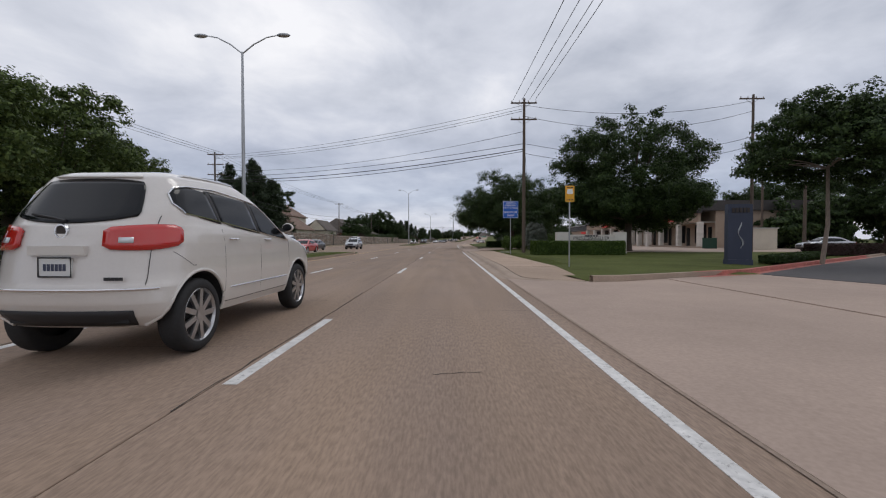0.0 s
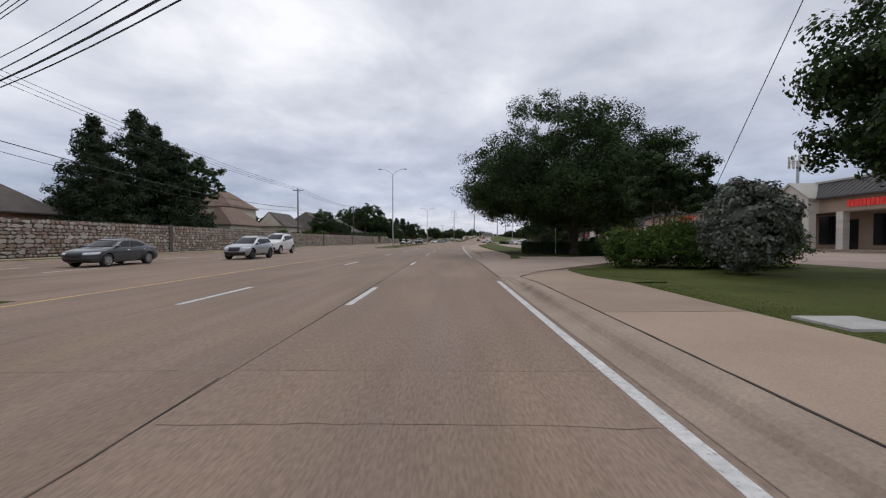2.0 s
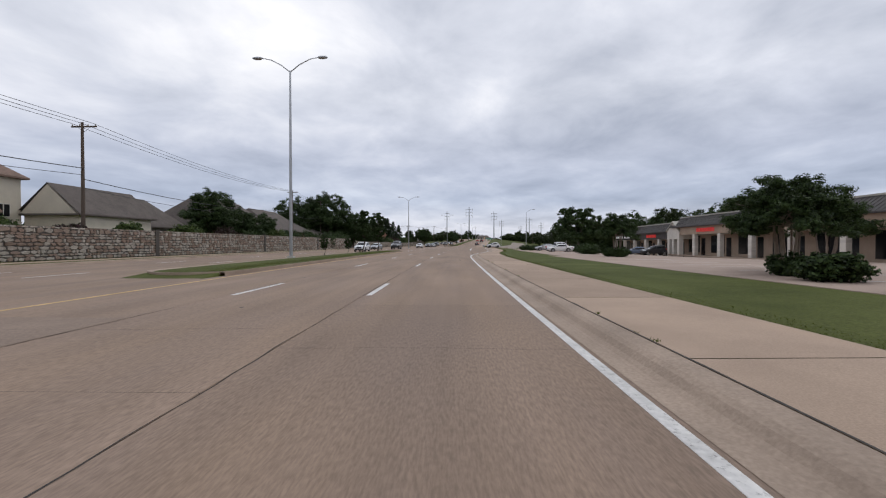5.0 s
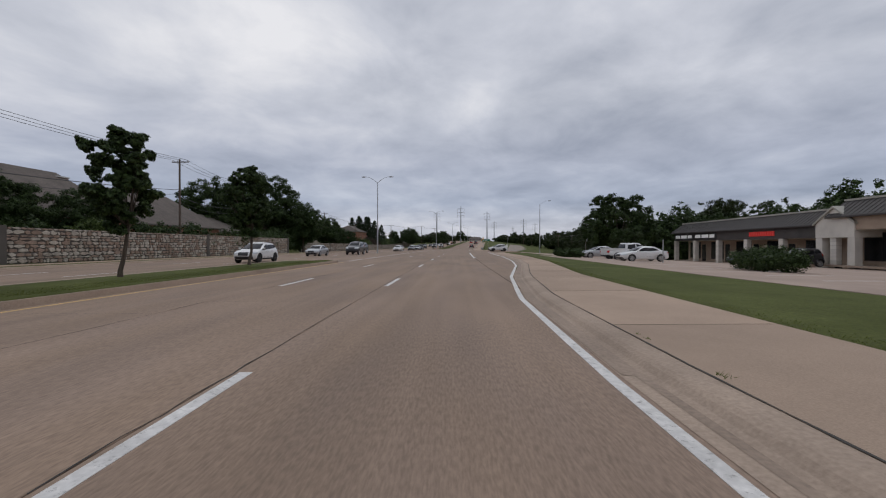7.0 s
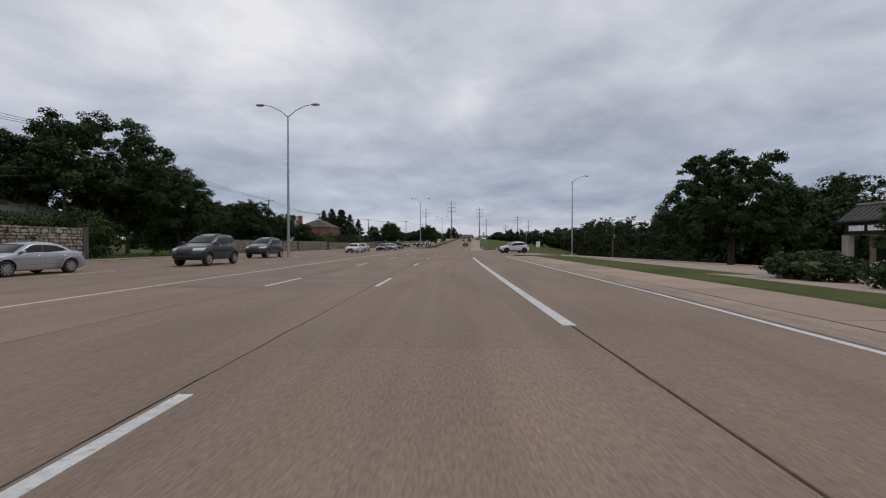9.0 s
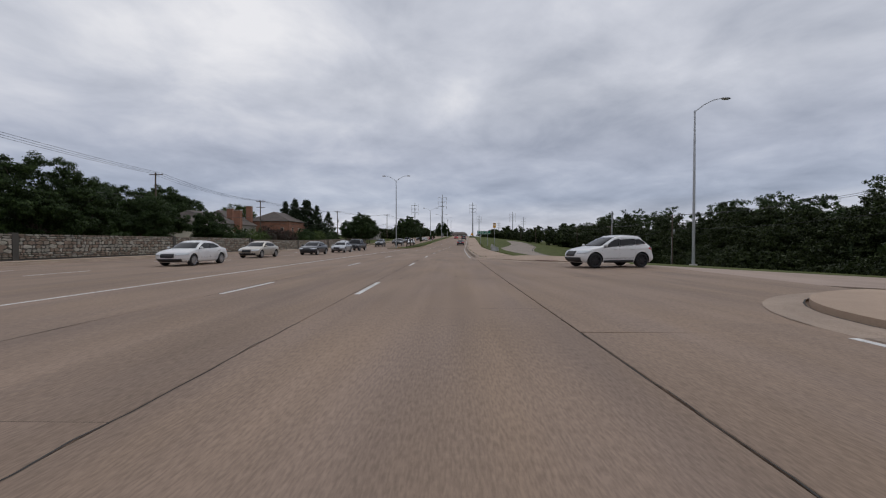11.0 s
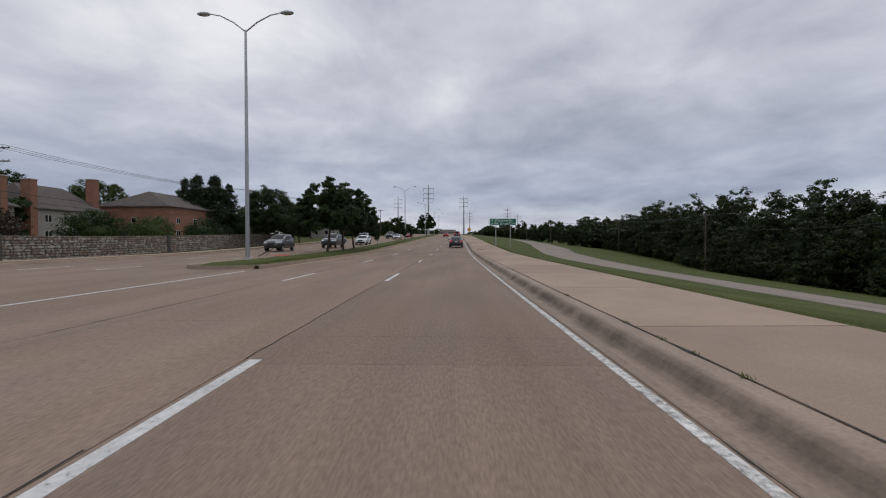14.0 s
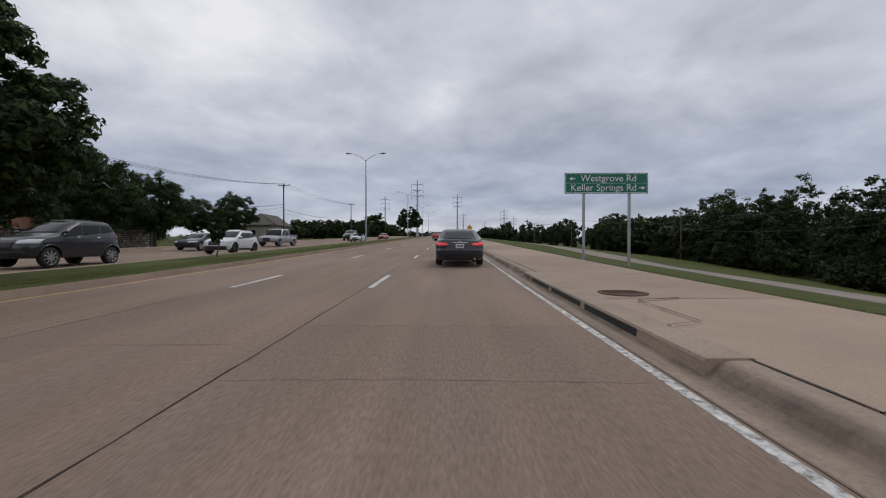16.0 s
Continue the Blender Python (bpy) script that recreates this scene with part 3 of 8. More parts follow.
NEAR_CORNER = arc(198, kerb_line(198) + 5, 5.0, 270, 350)
RETURN_1 = [(13.8, 8.0), (12.8, 6.0), (12.42, 4.22), (12.66, 3.32), (12.94, 2.82), (13.3, 2.25), (13.8, 2.0), (14.8, 1.93)]
RETURN_2 = [(44.9, 1.96), (46.6, 1.97), (47.5, 2.05), (47.95, 2.25), (48.7, 2.78), (50.2, 4.05), (52.2, 6.2), (53.9, 8.2)]
RETURN_3 = [(60.1, 7.3), (59.8, 5.5), (59.75, 4.0), (59.95, 2.75), (60.35, 2.35), (61.0, 2.05), (62.5, 1.95)]
right_runs = [line_of(-60, -9.5, kerb_line, 0.0),
              RETURN_1 + line_of(16, 44, kerb_line, 0.0) + RETURN_2,
              RETURN_3 + line_of(64, 198, kerb_line, 0.0) + NEAR_CORNER[1:],
              CORNER[1:] + line_of(227.5, 520, kerb_line, 0.0)]
for k, run in enumerate(right_runs):
    kerb_run(run)
    seam([p for p in run if p[0] < 330], 0.375, 0.014, 300 + k)
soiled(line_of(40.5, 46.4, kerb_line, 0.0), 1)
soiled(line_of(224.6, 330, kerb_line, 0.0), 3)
# grass running up to the back of the returns
for line in (RETURN_1[:3], [(51.0, 4.95), (52.2, 6.2), (53.9, 8.2)], RETURN_3[:2]):
    sweep("verge", line, [(0.36, -0.1), (0.365, 0.05), (0.6, 0.075), (1.3, 0.11), (2.2, 0.05)], M_GRASS, label="mown grass behind the kerb", category="grass", kind="structure")
sweep("kerb", [(60.1, 7.3), (59.95, 6.2), (59.85, 4.6)], [(-0.02, 0.0), (0.0, 0.12), (0.03, 0.16), (0.75, 0.19), (0.8, 0.0)], M_CURB, label="raised pale concrete kerb end by the drive", category="kerb", kind="structure")
sweep("kerb", [(64, 15.0), (61.8, 11.5), (60.6, 9.4), (60.25, 8.6)], [(-0.02, 0.0), (0.0, 0.12), (0.03, 0.16), (0.25, 0.17), (0.3, 0.0)], M_CURB, label="raised pale concrete kerb end by the drive", category="kerb", kind="structure")
gutters = [line_of(-60, 47, 1.90, 0.0), line_of(61.4, 122, 1.90, 0.0), line_of(122, 198, edge_line, 0.20), line_of(222.5, 520, 1.89, 0.0)]
for g in gutters:
    sweep("gutter", g, [(-0.06, 0.009), (0.24, 0.008)], M_GUTTER, label="stained concrete gutter along the kerb", category="gutter", kind="structure")

def lane_edge(s):
    """Right-hand joint of the near lane."""
    return 1.66 if 48 <= s < 61 else (1.88 if s < 118 else (2.12 if s < 222 else 1.83))


# lane slabs underneath the joints: a dark bed shows in the gaps
tagged(part_mesh("roadbed", sheet([place(s, u, -0.03 if u > -13 else -0.2) for s in range(-120, 760, 4) for u in (-25.3, -13.2, -12.9, -4, 2.05, 2.4)], 220, 6), M_JOINT),
       "dark bed and tar joints under the road slabs", "road", kind="structure")


def slab(s0, s1, ua0, ua1, ub0, ub1, z=0.0, cut=4):
    """One concrete slab with softened arrises; its left and right edges run from ua to ub."""
    g, th, ch = 0.007, 0.16, 0.006
    pts, rows, where = [], [], []
    ss = np.linspace(s0 + 0.003, s1 - 0.003, cut + 1)
    for s in ss:
        f = (s - s0) / (s1 - s0)
        l, r = ua0 + (ub0 - ua0) * f + g, ua1 + (ub1 - ua1) * f - g
        rows.append([place(s, l, z - th), place(s, l, z - ch), place(s, l + ch, z), place(s, r - ch, z), place(s, r, z - ch), place(s, r, z - th)])
        where += [(u, s, 0.0) for u in (l, l, l + ch, r - ch, r, r)]
    for row in rows:
        pts += row
    me = sheet(pts, len(rows), 6)
    chart(me, where)
    return me


road = empty("road", pose(0, 0, 0), "tan concrete carriageway of long tined slabs", "road", kind="structure")
LANES = [(-9.25, -5.66), (-5.66, -2.22), (-2.22, None)]
for k, s0 in enumerate(np.arange(-24, 400, 13.6)):
    for n, (a, b) in enumerate(LANES):
        sa = s0 + 1.7 * n * n
        sb = sa + 13.6
        if b is None:
            cuts = {50.8: 47.4, 64.4: 61.3, 227.6: 222.5, 214.0: 206.9}
            sa, sb = cuts.get(round(sa, 1), sa), cuts.get(round(sb, 1), sb)
            b = lane_edge((sa + sb) / 2)
        part_mesh("slab", slab(sa, sb, a, b, a, b, cut=8), M_SLAB, road)
for s0, s1 in ((-120, -24), (396.8, 760)):
    part_mesh("far_paving", sheet([place(s, u, -0.006) for s in np.linspace(s0, s1, 40) for u in (-9.25, -5, 1.83)], 40, 3), M_SLAB, road)
# widening for the turn lane
for s0, s1 in ((122, 135), (135, 148), (148, 161), (161, 174), (174, 187), (187, 199)):
    part_mesh("slab", slab(s0, s1, 2.14, max(2.2, edge_line(s0) + 0.18), 2.14, max(2.2, edge_line(s1) + 0.18), cut=6), M_SLAB, road)
opp = empty("oncoming_carriageway", pose(0, 0, 0), "tan concrete carriageway of the oncoming lanes", "road", kind="structure")


for s0 in np.arange(-40, 400, 13.6):
    far = -13.1
    for a, b in ((-24.6, -20.8), (-20.8, -17.0), (-17.0, far)):
        part_mesh("slab", slab(s0, s0 + 13.6, a, b, a, b, z=-0.06, cut=6), M_SLAB, opp)
part_mesh("far_paving", sheet([place(s, u, -0.06) for s in np.linspace(394, 760, 40) for u in (-24.6, -19, -13.1)], 40, 3), M_SLAB, opp)
# paved openings between the medians
for s0, s1 in ((40.5, 99), (151, 269.5)):
    for p0 in np.arange(s0 - 4, s1 + 4, 9.0):
        part_mesh("slab", slab(p0, min(p0 + 9.0, s1 + 4), -13.1, -9.25, -13.1, -9.25, z=-0.02, cut=5), M_SLAB, road)

# medians: kerbs all round, the ground's grass within
for a, b, far in MEDIANS:
    r = (-9.3 - far) / 2
    mid_u = (far - 9.3) / 2
    loop = [(s, -9.3) for s in np.arange(max(a, -60), b - r, 3.0)] + arc(b - r, mid_u, r, 90, -90, 12) + [(s, far) for s in np.arange(b - r, max(a, -60) + r, -3.0)]
    if a > 0:
        loop += arc(a + r, mid_u, r, 270, 90, 12)
    sweep("kerb", loop, [(-0.34, 0.004), (-0.03, 0.012), (0.0, 0.12), (0.05, 0.155), (0.22, 0.165), (0.23, -0.1)], M_CURB,
          label="pale concrete kerb round the grass median", category="kerb", kind="structure")
sweep("kerb", line_of(-100, 520, -24.75, 0.0, 6), [(0.3, -0.05), (0.02, -0.04), (-0.02, 0.08), (-0.2, 0.1), (-0.22, -0.2)][::-1], M_CURB,
      label="pale concrete kerb on the far roadside", category="kerb", kind="structure")
sweep("sidewalk", line_of(-100, 520, -27.5, 0.0, 6), [(-0.7, 0.0), (-0.7, 0.09), (0.7, 0.09), (0.7, 0.0)], M_WALK,
      label="narrow concrete sidewalk across the road", category="sidewalk", kind="structure")

# painted lines
DASHES = [(-2, -21), (0, 3.6), (2, 28.2), (5, 67.4), (6, 80.2), (9, 119), (13, 166.9), (16, 202.5), (17, 215.0), (20, 251.9), (24, 299.8), (40, 494)]


def stripe(name, s0, s1, u0, u1, width, mat, lift=0.004, label="worn white lane line", z=0.0):
    n = max(2, int((s1 - s0) / 1.2) + 1)
    pts = []
    for s in np.linspace(s0, s1, n):
        u = u0(s) if callable(u0) else u0 + (u1 - u0) * (s - s0) / (s1 - s0)
        pts += [place(s, u - width / 2, z), place(s, u - width / 2, z + lift), place(s, u + width / 2, z + lift), place(s, u + width / 2, z)]
    return tagged(part_mesh(name, sheet(pts, n, 4), mat), label, "road marking", "lane lines", kind="structure")


for k in range(-2, 34):
    s0 = ramp_between(k, DASHES)
    for u in (-2.09, -5.54):
        if not (u < -5 and 150 < s0 < 160):
            stripe("lane_dash", s0, s0 + 3.05, u, u, 0.135, M_WHITE, label="worn white dashed lane line on concrete")
stripe("edge_line", -60, 46, 1.49, 1.49, 0.13, M_WHITE, label="worn white edge line beside the gutter")
stripe("edge_line", 62.5, 198, edge_line, 0, 0.13, M_WHITE, label="worn white edge line beside the gutter")
stripe("edge_line", 226, 520, 1.73, 1.73, 0.10, M_FLAKED, label="flaking white edge line beside the gutter")
stripe("turn_lane_line", 161, 194, 2.10, 2.10, 0.22, M_WHITE, label="broad white line of the turn lane")
stripe("median_line", -60, 44, -8.75, -8.75, 0.11, M_YELLOW, label="faded yellow line along the median")
stripe("median_line", 44, 99, -8.75, -8.75, 0.11, M_YELLOW, label="faded yellow line along the median")
stripe("median_line", 99, 150, -8.75, -8.75, 0.11, M_YELLOW, label="faded yellow line along the median")
stripe("median_line", 271, 520, -8.75, -8.75, 0.11, M_YELLOW, label="faded yellow line along the median")
stripe("bay_line", 152, 268, -9.0, -9.0, 0.12, M_WHITE, label="white line of the left turn bay")
for k in range(2, 60):
    stripe("lane_dash", k * 12.2 - 60, k * 12.2 - 57, -17.0, -17.0, 0.11, M_WHITE, z=-0.06, label="white dashed line of the oncoming lanes")
    stripe("lane_dash", k * 12.2 - 60, k * 12.2 - 57, -20.8, -20.8, 0.11, M_WHITE, z=-0.06, label="white dashed line of the oncoming lanes")

# ---------- sidewalk, driveways, side street, lots ----------
walk_right = empty("sidewalk", pose(0, 0, 0), "buff concrete sidewalk with dark joints", "sidewalk", kind="structure")


def walk_panel(s0, s1, skew=0.0):
    g = 0.012
    pts = []
    for k, s in enumerate(np.linspace(s0 + g, s1 - g, 4)):
        h = lip(s)
        inner, outer = kerb_line(s) + 0.385, walk_edge(s)
        q = skew * (1 - k / 3)
        pts += [place(s, inner, 0.0), place(s, inner, 0.168 * h), place(s + q, outer, 0.168 * h + 0.02), place(s + q, outer, -0.05)]
    part_mesh("panel", sheet(pts, 4, 4), M_WALK, walk_right)


def corner_panel(inner, outer, level=lip):
    """A panel between a kerb's return and the grass."""
    pts = []
    for (s0, u0), (s1, u1) in zip(inner, outer):
        z0, z1 = 0.168 * level(s0), 0.168 * level(s1) + 0.015
        pts += [place(s0, u0, -0.1), place(s0, u0, z0), place((s0 + s1) / 2, (u0 + u1) / 2, (z0 + z1) / 2), place(s1, u1, z1), place(s1, u1, -0.15)]
    part_mesh("panel", sheet(pts, len(inner), 5), M_WALK, walk_right)
    if level is lip:
        # grass brought up to the panel's outer edge
        pts = []
        for s, u in outer:
            z = 0.168 * lip(s) + 0.015
            pts += [place(s, u - 0.04, z - 0.03), place(s, u + 0.01, z - 0.004), place(s, u + 0.45, z + 0.012), place(s, u + 1.0, z + 0.006), place(s, u + 1.5, -0.08)]
        tagged(part_mesh("verge", sheet(pts, len(pts) // 5, 5), M_GRASS), "mown grass beside the corner walk", "grass", kind="structure")


corner_panel([(12.72, 3.9), (13.02, 3.4), (13.28, 2.95), (13.62, 2.50), (14.2, 2.36), (15.2, 2.32), (17.6, 2.31)], [(12.60, 4.15), (13.1, 4.2), (13.6, 4.25), (14.1, 4.3), (14.8, 4.38), (15.8, 4.45), (17.6, 4.55)])
corner_panel([(44.0, 2.33), (45.2, 2.345), (46.6, 2.37), (47.3, 2.45), (48.45, 3.08), (49.7, 4.1), (50.2, 4.75)], [(44.0, 4.66), (45.2, 4.68), (46.4, 4.7), (47.4, 4.72), (48.6, 4.76), (49.6, 4.8), (50.25, 4.84)])
corner_panel([(60.12, 3.85), (60.28, 3.0), (60.6, 2.62), (61.15, 2.42), (62.5, 2.345), (64.0, 2.335)], [(60.1, 3.95), (60.4, 4.0), (61.0, 4.08), (61.8, 4.2), (62.8, 4.34), (64.0, 4.5)])
for lo, hi in ((-60, -9.5), (17.6, 44), (64, 198), (224.1, 420)):
    n = max(1, round((hi - lo) / 4.6))
    for k in range(n):
        walk_panel(lo + (hi - lo) * k / n, lo + (hi - lo) * (k + 1) / n, 2.3 if lo == 224.1 and k == 0 else 0.0)
        if k % 2 == 0:
            a = lo + (hi - lo) * k / n
            seam([(a, kerb_line(a) + 0.40), (a + (2.3 if lo == 224.1 and k == 0 else 0.0), walk_edge(a) - 0.02)], 0.0, 0.010, 500 + k, "dark joint across the sidewalk", 0.184)
# walk round the far corner of the side street
CORNER_IN = [(217.6, 11.0), (218.2, 8.65), (219.05, 6.85), (220.38, 5.2), (221.75, 4.2), (222.62, 3.3), (223.3, 2.82), (223.75, 2.66), (224.10, 2.51)]
CORNER_OUT = [(218.9, 11.2), (219.0, 9.2), (220.4, 8.7), (221.8, 9.3), (223.6, 10.4), (225.4, 9.0), (227.6, 7.6), (227.5, 6.2), (226.42, 5.26)]
corner_panel(CORNER_IN, CORNER_OUT, lambda s: max(0.5, lip(s)))
seam([(220.4, 5.3), (221.9, 8.9)], 0, 0.010, 601, "dark joint across the corner walk", 0.3)
seam([(223.0, 3.2), (226.4, 7.6)], 0, 0.010, 602, "dark joint across the corner walk", 0.19)


def apron(s, u):
    """Driveway floor: level with the gutter, then up on to the land."""
    return 0.0 + ramp_between(u, [(2.0, 0.0), (6.5, 0.13), (9, 0.16)]) + (fall(s) * max(0, min(u, 62) - walk_edge(s)) if u > 6 else 0)


def level(s, u):
    """The first drive stays low behind its kerb."""
    return ramp_between(u, [(2.0, 0.0), (6.5, 0.03), (9, 0.03)])


D = {"category": "driveway", "kind": "structure"}
patch("driveway", -9.5, 15.0, 1.88, 7.0, M_LOT, 0.012, du=0.5, height=level, far=lambda u: ramp_between(u, LAWN) + 0.1, label="pale concrete driveway mouth crossing the sidewalk", **D)
patch("driveway", -9.5, 19, 7.0, 46, M_LOT, 0.03, height=level, far=lambda u: ramp_between(u, LAWN), label="pale concrete drive into the office park", **D)
for u0, u1, lift in ((1.66, 7.0, 0.012), (7.0, 16.5, 0.03)):
    patch("driveway", 48.3, 63.5, u0, u1, M_LOT, lift, du=0.45, height=apron, near=lambda u: ramp_between(u, DRIVE_NEAR) - 0.15, far=lambda u: ramp_between(u, DRIVE_FAR) + 0.15, label="pale concrete driveway mouth with dark joints", **D)
seam([(47.3, 1.66), (61.0, 1.66)], 0, 0.017, 611, "broad tarry joint at the driveway mouth", 0.075)
patch("side_street", 198.3, 225.5, 2.13, 12.0, M_SLAB, 0.010, du=1.2, far=lambda u: 225.5 if u < 2.2 else ramp_between(u, [(c[1], c[0]) for c in CORNER[::-1]]) + 0.25, height=street_z, label="pale concrete mouth of a side street", category="road", kind="structure")
patch("side_street", 205.5, 217.2, 12.0, 70, M_LOT, 0.010, du=4, height=street_z, label="pale concrete side street running downhill", category="road", kind="structure")


def corner(name, inner, outer, label):
    """Raised paving between a kerb's return and the grass."""
    n = 14
    def along(line, f):
        k = f * (len(line) - 1)
        i = min(int(k), len(line) - 2)
        return [line[i][j] + (line[i + 1][j] - line[i][j]) * (k - i) for j in (0, 1)]
    pts = []
    for k in range(n + 1):
        a, b = along(inner, k / n), along(outer, k / n)
        for f, z in ((0, -0.1), (0.0, 0.165), (0.5, 0.175), (1.0, 0.185), (1.0, -0.15)):
            s, u = a[0] + (b[0] - a[0]) * f, a[1] + (b[1] - a[1]) * f
            pts.append(place(s, u, z + street_z(s, u) * 0.8 * (1 if u > 6 else 0)))
    return tagged(part_mesh(name, sheet(pts, n + 1, 5), M_WALK), label, "sidewalk", kind="structure")


corner("corner_walk", [(197.95, 6.5)] + [(s, u + 0.2) for s, u in arc(198, 11.12, 4.7, 270, 350)], [(197.95, 8.6), (199.0, 9.4), (200.5, 11.0), (201.8, 12.5)], "buff concrete corner walk beside the street")
M_TACTILE = material("faded_red_paving", (0.30, 0.175, 0.135), 0.85, grain=0.25, grain_scale=20, stain=0.3, stain_scale=2)
tp = tagged(part_mesh("tactile_pad", sheet([place(s, u, 0.108) for s, u in ((219.75, 5.8), (220.5, 6.35), (219.1, 6.85), (220.0, 7.55))], 2, 2), M_TACTILE), "faded red tactile paving pad at the kerb ramp", "paving", kind="structure")
LOT = {"category": "parking lot", "kind": "structure"}
patch("parking_lot", 40, 125, 16.5, 60, M_LOT, 0.02, du=4, label="pale concrete parking lot before the shops", **LOT)
patch("parking_lot", 74, 125, 9.6, 16.5, M_LOT, 0.02, label="pale concrete parking lot beside the grass verge", **LOT)
patch("parking_lot", 125, 172, 11.0, 60, M_LOT, 0.02, du=4, label="pale concrete parking lot before the shops", **LOT)
patch("parking_lot", 172, 200, 13.5, 22, M_LOT, 0.02, du=2, label="pale concrete drive behind the verge", **LOT)
patch("parking_lot", 172, 198, 22, 60, M_LOT, 0.02, du=4, label="pale concrete parking lot before the shops", **LOT)
patch("asphalt_drive", -4, 17, 11.3, 46, M_ASPHALT, 0.045, du=1, height=level, near=lambda u: ramp_between(u, [(11.3, 14.4), (12, 11.4), (15, 4), (20, -4), (46, -6)]), far=lambda u: ramp_between(u, LAWN) - 0.42, label="dark asphalt drive behind the red kerb", **D)
LOW_NEAR = [(239.5, 11.0), (262, 10.2), (300, 11.0), (313, 13.0), (360, 20), (430, 24)]
LOW_FAR = [(239.5, 13.5), (250, 15.5), (266, 17.0), (280, 20.0), (312, 21.5), (340, 26), (360, 30), (430, 33)]


def low_strip(name, across, lift, mat, label):
    """A band of the drive below the bank; across gives shares of its width, with turned-down rims."""
    stations = np.linspace(239.5, 430, 96)
    pts = []
    for s in stations:
        a, b = ramp_between(s, LOW_NEAR), ramp_between(s, LOW_FAR)
        for f, dz in across:
            u = f if f > 1 else a + (b - a) * f
            pts.append(place(s, u, land(s, u) + lift + dz))
    tagged(part_mesh(name, sheet(pts, len(stations), len(across)), mat), label, "path", kind="structure")


low_strip("footpath", [(0, -0.15)] + [(k / 8, 0) for k in range(9)] + [(1, -0.15)], 0.02, M_LOWDRIVE, "grey concrete drive below the grass bank")
low_strip("joint_line", [(0.93, 0), (0.96, 0)], 0.026, M_JOINT, "dark joint along the concrete drive")
for k in range(14):
    for u0, s0 in ((12.2, 78), (12.2, 128)):
        if s0 + k * 2.9 < 170:
            stripe("bay_mark", s0 + k * 2.9, s0 + k * 2.9 + 0.1, u0 + 2.5, u0 + 2.5, 5.0, M_WHITE, lift=0.01,
                   z=land(s0 + k * 2.9, u0 + 2.5) + 0.022, label="white parking bay mark on concrete")

# ---------- trees ----------
RNG = np.random.default_rng(7)


def leaf_cloud(centres, radii, count, size, flat=0.75, seed=1, three=False):
    """A mesh of small leaf blades on sprays that stand round soft clumps; the blades face outwards and up."""
    rng = np.random.default_rng(seed)

    def ways(k):
        d = rng.normal(size=(k, 3))
        return d / np.linalg.norm(d, axis=1, keepdims=True)

    n = len(centres)
    per = 1 if count < n * 3 else 9
    out = ways(n * per)
    if per > 1:
        reach = np.repeat(radii, per) * rng.uniform(0.35, 0.84, n * per)
        spray = np.repeat(centres, per, axis=0) + out * reach[:, None] * np.array([1, 1, flat])
        wide = np.repeat(radii, per) * rng.uniform(0.30, 0.48, n * per)
    else:
        spray, wide = centres, radii
    which = rng.choice(len(spray), count, p=wide ** 2 / (wide ** 2).sum())
    d = ways(count)
    p = spray[which] + d * (wide[which] * rng.uniform(0.02, 1.0, count) ** 0.5)[:, None] * np.array([1, 1, 0.7])
    facing = 0.6 * d + 0.5 * out[which] + 0.55 * ways(count) + np.array([0, 0, 0.22])
    facing /= np.linalg.norm(facing, axis=1, keepdims=True)
    a = np.cross(facing, ways(count))
    a /= np.linalg.norm(a, axis=1, keepdims=True)
    b = np.cross(facing, a)
    L = size * rng.uniform(0.6, 1.35, count)[:, None]
    if three:
        corners = [p - a * L * 0.5 - b * L * 0.4, p + a * L * 0.62, p - a * L * 0.3 + b * L * 0.55]
    else:
        corners = [p - a * L * 0.5, p + b * L * 0.34 - a * L * 0.05, p + a * L * 0.5, p - b * L * 0.34 - a * L * 0.05]
    k = len(corners)
    me = bpy.data.meshes.new("leaves")
    me.from_pydata(np.stack(corners, 1).reshape(-1, 3).tolist(), [], np.arange(count * k).reshape(-1, k).tolist())
    return me


